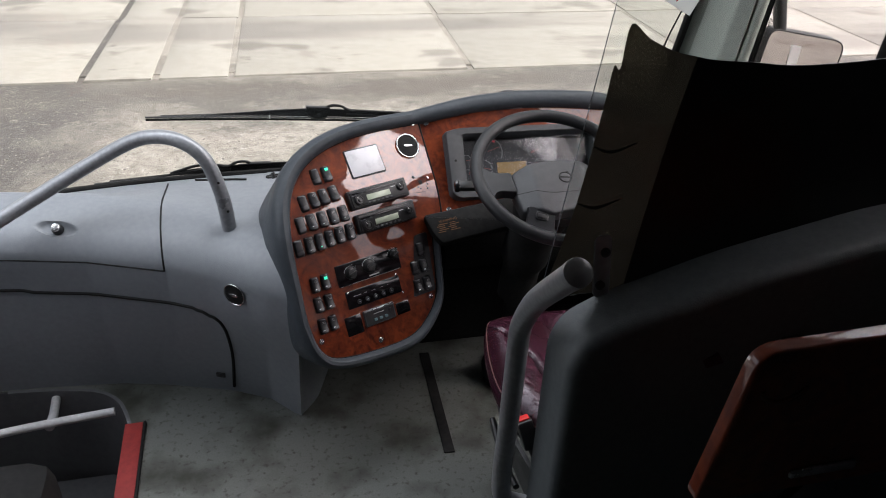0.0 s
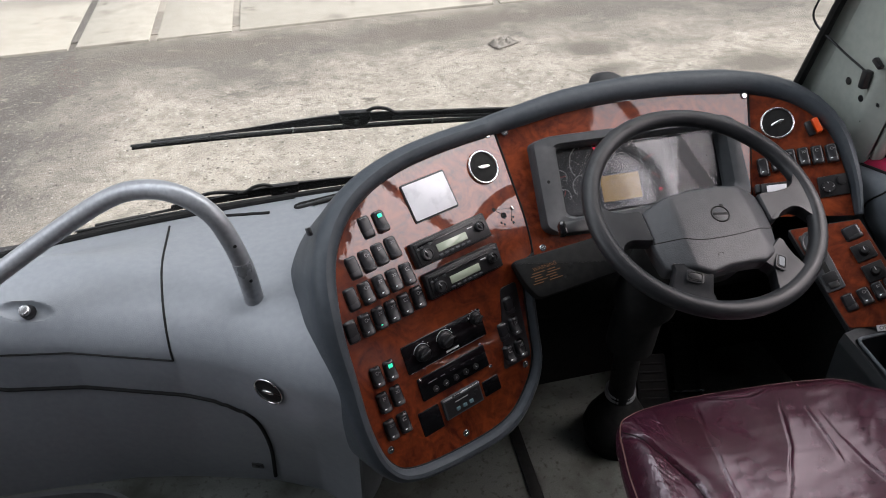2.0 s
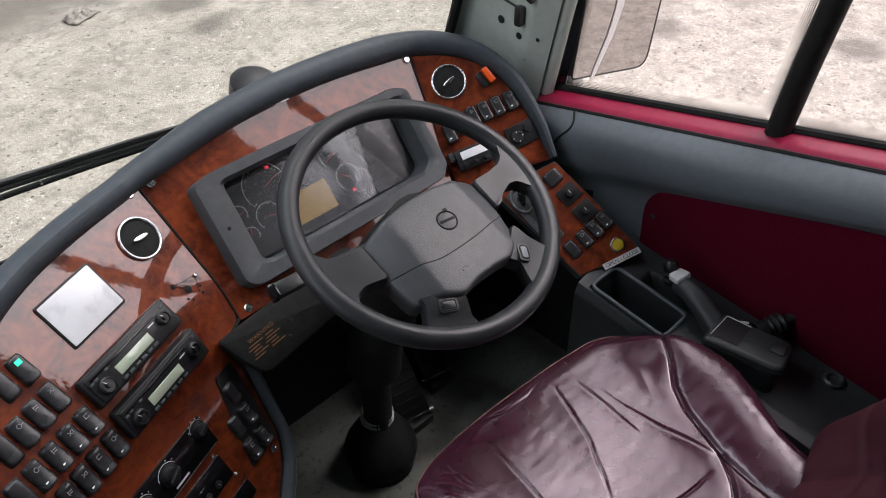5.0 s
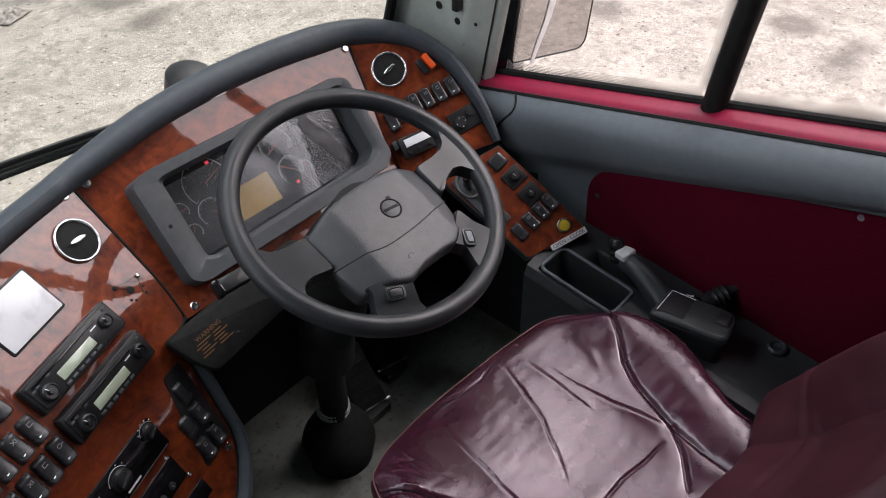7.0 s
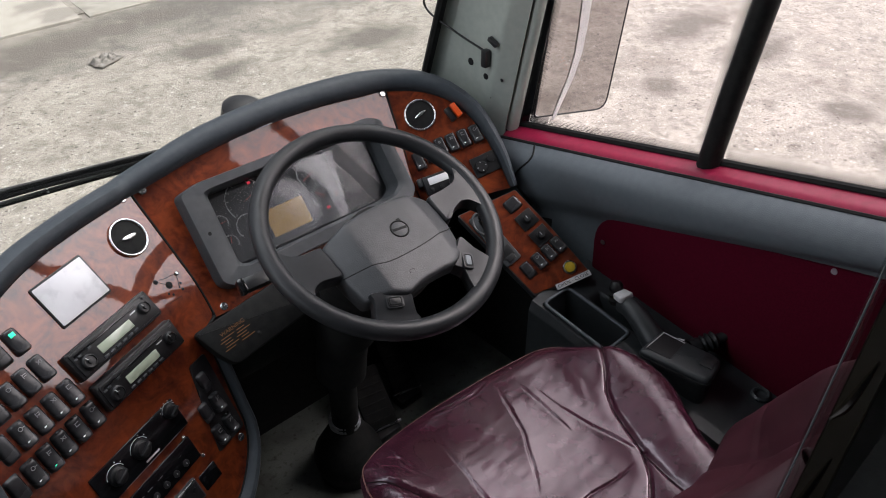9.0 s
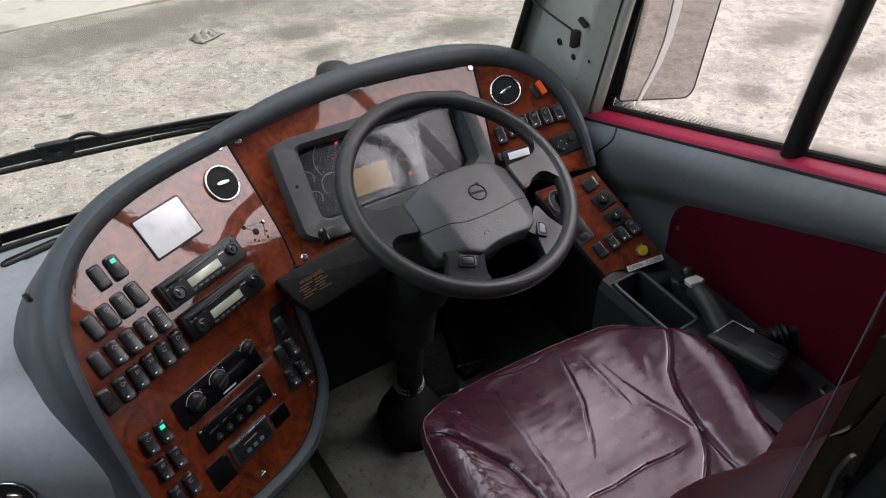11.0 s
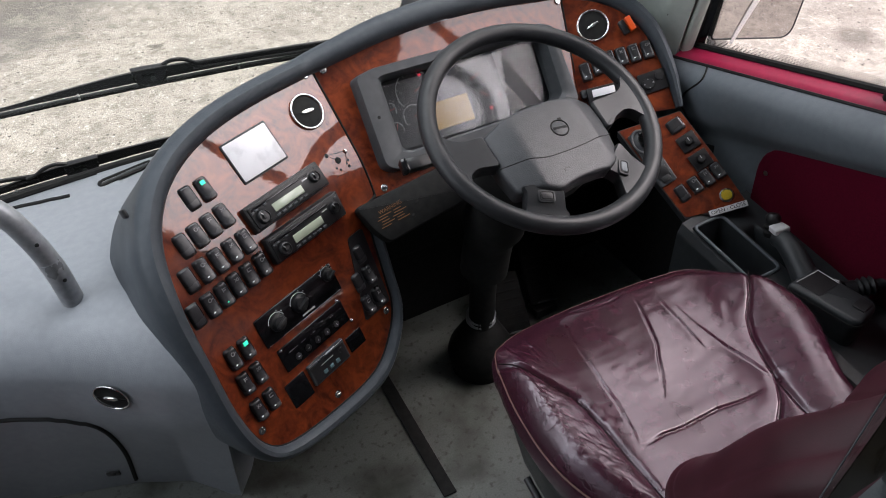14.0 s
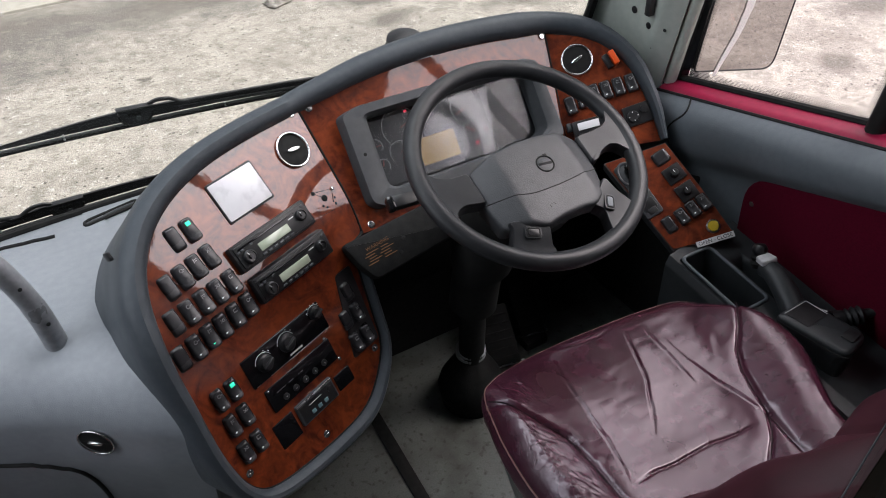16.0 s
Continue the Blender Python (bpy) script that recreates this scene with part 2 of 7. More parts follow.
def crackled(base, name):
    """The same leather, worn and crazed: a net of fine cracks over it."""
    m = base.copy()
    m.name = name
    n, l = m.node_tree.nodes, m.node_tree.links
    p = n["Principled BSDF"]
    tc = n.new("ShaderNodeTexCoord")
    mp = n.new("ShaderNodeMapping")
    mp.inputs["Rotation"].default_value, mp.inputs["Scale"].default_value = (0, 0, radians(20)), (1.0, 0.38, 1.0)
    wob = n.new("ShaderNodeTexNoise")
    wob.inputs["Scale"].default_value = 60
    v = n.new("ShaderNodeTexVoronoi")
    v.feature = "DISTANCE_TO_EDGE"
    v.inputs["Scale"].default_value = 120
    add = n.new("ShaderNodeMix")
    add.data_type = "VECTOR"
    add.inputs["Factor"].default_value = 0.012
    l.new(tc.outputs["Object"], mp.inputs["Vector"])
    l.new(tc.outputs["Object"], wob.inputs["Vector"])
    l.new(mp.outputs[0], add.inputs["A"])
    l.new(wob.outputs["Color"], add.inputs["B"])
    l.new(add.outputs["Result"], v.inputs["Vector"])
    mr = n.new("ShaderNodeMapRange")
    mr.inputs["From Max"].default_value = 0.12
    l.new(v.outputs["Distance"], mr.inputs["Value"])
    bn = n.new("ShaderNodeBump")
    bn.inputs["Strength"].default_value, bn.inputs["Distance"].default_value = 0.22, 0.0006
    l.new(mr.outputs[0], bn.inputs["Height"])
    l.new(bn.outputs[0], p.inputs["Normal"])
    return m


WORNLEATHER = crackled(LEATHER, "crazed_leather")

# ---------------------------------------------------------------- helpers
PLACED = {}


def thing(name, at=(0, 0, 0), label="", category="", group="", kind=""):
    ob = new(name)
    ob.empty_display_size = 0.05
    ob.matrix_basis = PLACED[ob] = Matrix.Translation(at)
    return tagged(ob, label, category, group, kind)


def part(name, bm, material, parent=None, label="", m=None, smooth=True):
    """Links a bmesh as one mesh object; m is its pose in the world."""
    me = bm
    if not isinstance(bm, bpy.types.Mesh):
        bmesh.ops.recalc_face_normals(bm, faces=bm.faces)
        me = bpy.data.meshes.new(name)
        bm.to_mesh(me)
        bm.free()
        if smooth:
            for p in me.polygons:
                p.use_smooth = True
            me.set_sharp_from_angle(angle=radians(38))
        me.materials.append(material)
    ob = new(name, me)
    m = m or Matrix()
    ob.matrix_basis = PLACED[ob] = m
    if parent:
        ob.parent = parent
        ob.matrix_parent_inverse = PLACED[parent].inverted()
    return tagged(ob, label)


def solo(name, bm, material, label, category, group="", kind="", m=None, smooth=True):
    return tagged(part(name, bm, material, None, "", m, smooth), label, category, group, kind)


def axes(o, n, u=(1, 0, 0)):
    """A pose at o whose z axis is n and whose x axis is as near u as may be."""
    n = Vector(n).normalized()
    u = Vector(u)
    u = (u - n * u.dot(n)).normalized()
    v = n.cross(u)
    return Matrix(((u.x, v.x, n.x, o[0]), (u.y, v.y, n.y, o[1]), (u.z, v.z, n.z, o[2]), (0, 0, 0, 1)))


def rbox(sx, sy, sz, r=0.003, seg=2, at=(0, 0, 0)):
    bm = bmesh.new()
    bmesh.ops.create_cube(bm, size=1, matrix=Matrix.Translation(at) @ Matrix.Diagonal((sx, sy, sz, 1)))
    if r:
        bmesh.ops.bevel(bm, geom=bm.edges[:], offset=min(r, sx / 2.1, sy / 2.1, sz / 2.1), segments=seg, profile=0.5, affect="EDGES")
    return bm


def rounded(pts, r, seg=5):
    """A polygon with rounded corners; r one radius or one a corner."""
    out = []
    k = len(pts)
    rs = r if isinstance(r, (list, tuple)) else [r] * k
    for i in range(k):
        p, a, b = Vector(pts[i]), Vector(pts[i - 1]), Vector(pts[(i + 1) % k])
        da, db = (a - p), (b - p)
        q = min(rs[i], da.length * 0.49, db.length * 0.49)
        s, e = p + da.normalized() * q, p + db.normalized() * q
        for j in range(seg + 1):
            t = j / seg
            out.append(tuple((1 - t) ** 2 * s + 2 * t * (1 - t) * p + t * t * e))
    return out


def plate(pts, t, bevel=0.0, seg=2, base=0.0):
    """A flat plate with outline pts, from z = base to base + t, its upper edge rounded."""
    bm = bmesh.new()
    rings = [(0.0, base)]
    if bevel:
        for j in range(seg + 1):
            a = math.pi / 2 * j / seg
            rings.append((bevel * (1 - math.cos(a)), base + t - bevel + bevel * math.sin(a)))
    else:
        rings.append((0.0, base + t))
    c = sum((Vector(p) for p in pts), Vector((0, 0))) / len(pts)
    k = len(pts)
    norm = []
    area = sum(pts[i - 1][0] * pts[i][1] - pts[i][0] * pts[i - 1][1] for i in range(k))
    sg = 1 if area > 0 else -1
    for i in range(k):
        d = (Vector(pts[(i + 1) % k]) - Vector(pts[i - 1]))
        d = d.normalized() if d.length else Vector((1, 0))
        norm.append(Vector((-d.y, d.x)) * sg)
    loops = [[bm.verts.new((*(Vector(p) + norm[i] * o), z)) for i, p in enumerate(pts)] for o, z in rings]
    for a, b in zip(loops, loops[1:]):
        for i in range(k):
            bm.faces.new((a[i], a[(i + 1) % k], b[(i + 1) % k], b[i]))
    bm.faces.new(loops[-1])
    bm.faces.new(loops[0][::-1])
    return bm


def rect(w, h, x=0.0, y=0.0):
    return [(x - w / 2, y - h / 2), (x + w / 2, y - h / 2), (x + w / 2, y + h / 2), (x - w / 2, y + h / 2)]


def lathe(profile, k=28, at=(0, 0, 0)):
    """Turns (radius, height) pairs about z; ends with radius 0 close it."""
    bm = bmesh.new()
    rings = []
    for r, z in profile:
        if r < 1e-6:
            rings.append([bm.verts.new((at[0], at[1], at[2] + z))])
        else:
            rings.append([bm.verts.new((at[0] + r * math.cos(2 * math.pi * i / k), at[1] + r * math.sin(2 * math.pi * i / k), at[2] + z)) for i in range(k)])
    for a, b in zip(rings, rings[1:]):
        for i in range(k):
            j = (i + 1) % k
            if len(a) == 1 and len(b) > 1:
                bm.faces.new((a[0], b[j], b[i]))
            elif len(b) == 1 and len(a) > 1:
                bm.faces.new((a[i], a[j], b[0]))
            elif len(a) > 1:
                bm.faces.new((a[i], a[j], b[j], b[i]))
    return bm


def spline(pts, per=8, closed=False):
    """Catmull-Rom through pts."""
    pts = [Vector(p) for p in pts]
    k = len(pts)
    out = []
    for i in range(k if closed else k - 1):
        if closed:
            a, b, c, d = pts[i - 1], pts[i], pts[(i + 1) % k], pts[(i + 2) % k]
        else:
            b, c = pts[i], pts[i + 1]
            a = pts[i - 1] if i else b * 2 - c
            d = pts[i + 2] if i + 2 < k else c * 2 - b
        for j in range(per):
            t = j / per
            out.append(0.5 * (2 * b + (c - a) * t + (2 * a - 5 * b + 4 * c - d) * t * t + (3 * b - a - 3 * c + d) * t ** 3))
    if not closed:
        out.append(pts[-1])
    return out


def tube(path, r, k=14, closed=False, cap=True):
    """A round tube along points; r one radius or one a point."""
    bm = bmesh.new()
    path = [Vector(p) for p in path]
    n = len(path)
    rs = r if isinstance(r, (list, tuple)) else [r] * n
    up = None
    rings = []
    for i, p in enumerate(path):
        if closed:
            d = path[(i + 1) % n] - path[i - 1]
        else:
            d = path[min(i + 1, n - 1)] - path[max(i - 1, 0)]
        d.normalize()
        if up is None:
            up = d.orthogonal().normalized()
        up = (up - d * up.dot(d)).normalized()
        w = d.cross(up)
        rings.append([bm.verts.new(p + (up * math.cos(2 * math.pi * j / k) + w * math.sin(2 * math.pi * j / k)) * rs[i]) for j in range(k)])
    pairs = list(zip(rings, rings[1:]))
    if closed:
        pairs.append((rings[-1], rings[0]))
    for a, b in pairs:
        for j in range(k):
            bm.faces.new((a[j], a[(j + 1) % k], b[(j + 1) % k], b[j]))
    if cap and not closed:
        bm.faces.new(rings[0][::-1])
        bm.faces.new(rings[-1])
    return bm


def sheet(f, nu, nv, t=0.0, closed_u=False):
    """A surface f(a, b), a and b from 0 to 1, with thickness t behind it."""
    bm = bmesh.new()
    g = [[Vector(f(i / nu, j / nv)) for j in range(nv + 1)] for i in range(nu + 1)]
    v = [[bm.verts.new(q) for q in row] for row in g]
    for i in range(nu):
        for j in range(nv):
            bm.faces.new((v[i][j], v[i + 1][j], v[i + 1][j + 1], v[i][j + 1]))
    if t:
        back = []
        for i in range(nu + 1):
            row = []
            for j in range(nv + 1):
                du = g[min(i + 1, nu)][j] - g[max(i - 1, 0)][j]
                dv = g[i][min(j + 1, nv)] - g[i][max(j - 1, 0)]
                row.append(bm.verts.new(g[i][j] - du.cross(dv).normalized() * t))
            back.append(row)
        for i in range(nu):
            for j in range(nv):
                bm.faces.new((back[i][j + 1], back[i + 1][j + 1], back[i + 1][j], back[i][j]))
        for i in range(nu):
            bm.faces.new((v[i + 1][0], v[i][0], back[i][0], back[i + 1][0]))
            bm.faces.new((v[i][nv], v[i + 1][nv], back[i + 1][nv], back[i][nv]))
        for j in range(nv):
            bm.faces.new((v[0][j], v[0][j + 1], back[0][j + 1], back[0][j]))
            bm.faces.new((v[nu][j + 1], v[nu][j], back[nu][j], back[nu][j + 1]))
    return bm


def join(*bms):
    out = bmesh.new()
    for b in bms:
        me = bpy.data.meshes.new("joined")
        b.to_mesh(me)
        b.free()
        out.from_mesh(me)
        bpy.data.meshes.remove(me)
    return out


def moved(bm, m):
    bmesh.ops.transform(bm, matrix=m, verts=bm.verts)
    return bm


def lerp(x, table):
    """Smooth value at x from rising (x, y) pairs."""
    if x <= table[0][0]:
        return table[0][1]
    for (a, p), (b, q) in zip(table, table[1:]):
        if x <= b:
            t = (x - a) / (b - a)
            return p + (q - p) * t
    return table[-1][1]


def curve(x, table):
    """Smooth cubic through rising (x, y) pairs."""
    if x <= table[0][0]:
        return table[0][1]
    if x >= table[-1][0]:
        return table[-1][1]
    k = len(table)
    i = next(j for j in range(k - 1) if x <= table[j + 1][0])
    (a, p), (b, q) = table[i], table[i + 1]

    def slope(j):
        lo, hi = table[max(j - 1, 0)], table[min(j + 1, k - 1)]
        return (hi[1] - lo[1]) / (hi[0] - lo[0])
    h, t = b - a, (x - a) / (b - a)
    return (2 * t ** 3 - 3 * t * t + 1) * p + (t ** 3 - 2 * t * t + t) * h * slope(i) + (3 * t * t - 2 * t ** 3) * q + (t ** 3 - t * t) * h * slope(i + 1)


# ---------------------------------------------------------------- the dashboard's faces
POD_O, POD_H, POD_D = Vector((0.259, 2.491, 0.82)), Vector((0.9205, 0.3907, 0)), Vector((-0.3907, 0.9205, 0))
TILT_UP, TILT_LOW, CREASE, BEND = radians(41.5), radians(26.4), -0.1595, 0.3255


def pod_frame(x, s):
    """Place and normal on the centre panel: x to the right, s up along its face, which bends below the radios."""
    top = CREASE + BEND * math.tan((TILT_UP - TILT_LOW) / 2)
    arc = BEND * (TILT_UP - TILT_LOW)
    a = TILT_UP if s >= top else max(TILT_LOW, TILT_UP - (top - s) / BEND)
    cy, cz = math.sin(TILT_UP) * top + BEND * math.cos(TILT_UP), math.cos(TILT_UP) * top - BEND * math.sin(TILT_UP)
    y, z = cy - BEND * math.cos(a), cz + BEND * math.sin(a)
    rest = s - top if s >= top else min(0.0, s - top + arc)
    y, z = y + math.sin(a) * rest, z + math.cos(a) * rest
    n = POD_D * -math.cos(a) + Vector((0, 0, math.sin(a)))
    return POD_O + POD_H * x + POD_D * y + Vector((0, 0, z)), n


def pod(x, s, h=0.0):
    p, n = pod_frame(x, s)
    return p + n * h


def pod_m(x, s, h=0.0):
    p, n = pod_frame(x, s)
    return axes(p + n * h, n, POD_H)


MID = axes((0.642, 2.532, 0.834), (0, -0.776, 0.631))
RIGHT = axes((1.010, 2.492, 0.822), (-0.45, -0.62, 0.64))


def mid(u, v, h=0.0):
    return MID @ Vector((u, v, h))


def right(u, v, h=0.0):
    return RIGHT @ Vector((u, v, h))


def screen_y(x, z):
    """The windscreen: how far ahead it stands."""
    return 2.9 - 0.08 * x * x - 0.03 * x ** 4 - 0.31 * (z - 0.58)


def ledge_z(y):
    """The side window's sill, which falls towards the front."""
    return 0.745 + 0.225 * (2.35 - y)


GROUND_Z = -0.883

# ---------------------------------------------------------------- ground outside
def ground_material():
    m, n, l, b = nodes_of("gravel_yard")
    tc = n.new("ShaderNodeTexCoord")

    def noise_at(scale, detail, rough=0.6):
        x = n.new("ShaderNodeTexNoise")
        x.inputs["Scale"].default_value, x.inputs["Detail"].default_value, x.inputs["Roughness"].default_value = scale, detail, rough
        l.new(tc.outputs["Object"], x.inputs["Vector"])
        return x.outputs["Fac"]

    def blend(fac, lo, hi, a, colour):
        mr = n.new("ShaderNodeMapRange")
        mr.inputs["From Min"].default_value, mr.inputs["From Max"].default_value = lo, hi
        l.new(fac, mr.inputs["Value"])
        mx = n.new("ShaderNodeMix")
        mx.data_type = "RGBA"
        mx.inputs["B"].default_value = (*colour, 1)
        l.new(mr.outputs[0], mx.inputs["Factor"])
        if isinstance(a, tuple):
            mx.inputs["A"].default_value = (*a, 1)
        else:
            l.new(a, mx.inputs["A"])
        return mx.outputs["Result"]

    def stones(scale, low, high, size, a, colour):
        """Loose stones: some cells of a Voronoi pattern, picked by their random colour."""
        v = n.new("ShaderNodeTexVoronoi")
        v.inputs["Scale"].default_value = scale
        l.new(tc.outputs["Object"], v.inputs["Vector"])
        sc = n.new("ShaderNodeSeparateColor")
        l.new(v.outputs["Color"], sc.inputs[0])
        pick = n.new("ShaderNodeMapRange")
        pick.inputs["From Min"].default_value, pick.inputs["From Max"].default_value = low, high
        l.new(sc.outputs[0], pick.inputs["Value"])
        near = n.new("ShaderNodeMapRange")
        near.inputs["From Min"].default_value, near.inputs["From Max"].default_value = size, size * 0.7
        l.new(v.outputs["Distance"], near.inputs["Value"])
        both = n.new("ShaderNodeMath")
        both.operation = "MULTIPLY"
        l.new(pick.outputs[0], both.inputs[0])
        l.new(near.outputs[0], both.inputs[1])
        return blend(both.outputs[0], 0.0, 1.0, a, colour)

    c = blend(noise_at(3.0, 8), 0.4, 0.6, (0.545, 0.50, 0.435), (0.41, 0.375, 0.325))
    c = blend(noise_at(5.5, 8, 0.75), 0.54, 0.66, c, (0.31, 0.285, 0.245))
    c = blend(noise_at(26, 6, 0.85), 0.52, 0.66, c, (0.33, 0.30, 0.255))
    c = blend(noise_at(70, 4, 0.85), 0.54, 0.66, c, (0.62, 0.58, 0.515))
    c = stones(38, 0.90, 0.92, 0.40, c, (0.20, 0.18, 0.15))
    c = stones(21, 0.95, 0.97, 0.32, c, (0.22, 0.20, 0.165))
    c = stones(17, 0.93, 0.95, 0.30, c, (0.72, 0.69, 0.63))
    c = stones(52, 0.84, 0.86, 0.45, c, (0.74, 0.71, 0.65))
    c = stones(90, 0.86, 0.88, 0.45, c, (0.22, 0.20, 0.17))
    c = blend(noise_at(11, 8, 0.75), 0.50, 0.62, c, (0.30, 0.275, 0.235))
    c = blend(noise_at(0.8, 7, 0.65), 0.57, 0.68, c, (0.27, 0.24, 0.205))
    c = blend(noise_at(1.9, 7, 0.7), 0.63, 0.70, c, (0.175, 0.156, 0.133))
    # worn tarmac on the near side of the yard, and a damp margin along the slabs
    sep = n.new("ShaderNodeSeparateXYZ")
    l.new(tc.outputs["Object"], sep.inputs[0])

    def math_node(op, a, bb, cc=None):
        x = n.new("ShaderNodeMath")
        x.operation = op
        for slot, v in enumerate((a, bb, cc)):
            if v is None:
                continue
            if isinstance(v, float):
                x.inputs[slot].default_value = v
            else:
                l.new(v, x.inputs[slot])
        return x.outputs[0]

    wob = noise_at(1.1, 6, 0.7)
    edge = math_node("MULTIPLY_ADD", wob, 1.6, math_node("MULTIPLY", sep.outputs["X"], -1.0))
    c = blend(math_node("ADD", edge, math_node("MULTIPLY", sep.outputs["Y"], 0.10)), 2.75, 3.45, c, (0.15, 0.14, 0.13))
    margin = math_node("ADD", math_node("MULTIPLY", noise_at(0.8, 6, 0.7), 3.0), math_node("ABSOLUTE", math_node("SUBTRACT", sep.outputs["Y"], 8.0), 0.0))
    inv = math_node("MULTIPLY", margin, -1.0)
    c = blend(inv, -2.3, -1.7, c, (0.20, 0.185, 0.165))
    c = stones(44, 0.86, 0.88, 0.40, c, (0.44, 0.415, 0.37))
    # damp patches: place and half widths
    rag_edge = n.new("ShaderNodeTexNoise")
    rag_edge.inputs["Scale"].default_value, rag_edge.inputs["Detail"].default_value = 3.5, 7
    l.new(tc.outputs["Object"], rag_edge.inputs["Vector"])
    for px, py, rx, ry in ((1.35, 7.92, 0.75, 0.30), (2.62, 7.15, 0.28, 0.20), (2.58, 6.63, 0.22, 0.15), (3.82, 6.40, 0.42, 0.26), (6.15, 4.70, 0.55, 0.28),
                           (6.00, 4.00, 0.42, 0.22), (5.50, 2.98, 0.22, 0.20), (5.20, 2.50, 0.32, 0.13), (4.88, 4.15, 0.22, 0.16), (-0.60, 8.10, 1.0, 0.24), (2.2, 8.12, 0.9, 0.22)):
        mp = n.new("ShaderNodeMapping")
        mp.vector_type = "TEXTURE"
        mp.inputs["Location"].default_value, mp.inputs["Scale"].default_value = (px, py, 0), (rx, ry, 1000)
        l.new(tc.outputs["Object"], mp.inputs["Vector"])
        ln = n.new("ShaderNodeVectorMath")
        ln.operation = "LENGTH"
        l.new(mp.outputs[0], ln.inputs[0])
        far_out = math_node("MULTIPLY_ADD", rag_edge.outputs["Fac"], 2.2, ln.outputs["Value"])
        c = blend(math_node("MULTIPLY", far_out, -1.0), -2.35, -1.55, c, (0.20, 0.18, 0.155))
    c = blend(noise_at(7, 9, 0.8), 0.56, 0.65, c, (0.36, 0.33, 0.285))
    c = blend(noise_at(34, 7, 0.85), 0.53, 0.64, c, (0.34, 0.315, 0.275))
    c = stones(31, 0.93, 0.95, 0.36, c, (0.12, 0.11, 0.095))
    l.new(c, b.inputs["Base Color"])
    b.inputs["Roughness"].default_value = 0.85
    bn = n.new("ShaderNodeBump")
    bn.inputs["Strength"].default_value, bn.inputs["Distance"].default_value = 0.55, 0.03
    l.new(noise_at(45, 6, 0.7), bn.inputs["Height"])
    l.new(bn.outputs[0], b.inputs["Normal"])
    return m


YARD = ground_material()
def slab_material():
    """Pale cast concrete with damp grey bands that run along the slabs, blotches and hairline cracks."""
    m, n, l, b = nodes_of("pale_concrete")
    tc = n.new("ShaderNodeTexCoord")

    def layer(kind, scale, stretch, lo, hi, colour, a, detail=7, out="Fac"):
        mp = n.new("ShaderNodeMapping")
        mp.inputs["Scale"].default_value = stretch
        l.new(tc.outputs["Object"], mp.inputs["Vector"])
        x = n.new("ShaderNodeTex" + kind)
        x.inputs["Scale"].default_value, x.inputs["Detail"].default_value = scale, detail
        l.new(mp.outputs[0], x.inputs["Vector"])
        mr = n.new("ShaderNodeMapRange")
        mr.inputs["From Min"].default_value, mr.inputs["From Max"].default_value = lo, hi
        l.new(x.outputs[out], mr.inputs["Value"])
        mx = n.new("ShaderNodeMix")
        mx.data_type = "RGBA"
        mx.inputs["A"].default_value, mx.inputs["B"].default_value = (0.53, 0.50, 0.44, 1), (*colour, 1)
        l.new(mr.outputs[0], mx.inputs["Factor"])
        if a:
            l.new(a, mx.inputs["A"])
        return mx.outputs["Result"]

    c = layer("Noise", 14, (1, 1, 1), 0.4, 0.7, (0.44, 0.415, 0.36), None)
    c = layer("Noise", 0.62, (0.16, 1.0, 1), 0.52, 0.60, (0.36, 0.335, 0.30), c)
    c = layer("Noise", 1.5, (0.8, 1.1, 1), 0.585, 0.66, (0.33, 0.305, 0.27), c)
    c = layer("Noise", 7, (1, 1, 1), 0.66, 0.74, (0.30, 0.28, 0.245), c)
    l.new(c, b.inputs["Base Color"])
    b.inputs["Roughness"].default_value = 0.85
    bt = n.new("ShaderNodeTexNoise")
    bt.inputs["Scale"].default_value, bt.inputs["Detail"].default_value = 30, 6
    l.new(tc.outputs["Object"], bt.inputs["Vector"])
    bn = n.new("ShaderNodeBump")
    bn.inputs["Strength"].default_value, bn.inputs["Distance"].default_value = 0.3, 0.006
    l.new(bt.outputs["Fac"], bn.inputs["Height"])
    l.new(bn.outputs[0], b.inputs["Normal"])
    return m


SLAB = slab_material()


def uneven(a, b):
    x, y = (a - 0.5) * 60, -20 + b * 60
    near = 1.0 if abs(x) < 12 and y < 14 else 0.0
    return (x, y, GROUND_Z + near * 0.012 * noise.noise((x * 0.9, y * 0.9, 0)))


far = bmesh.new()
bmesh.ops.create_grid(far, x_segments=2, y_segments=2, size=900, matrix=Matrix.Translation((0, 0, GROUND_Z - 0.06)))
ground = solo("ground", join(sheet(uneven, 120, 120), far), YARD, "pale gravel yard with dark damp patches in front of the coach", "ground", kind="structure")

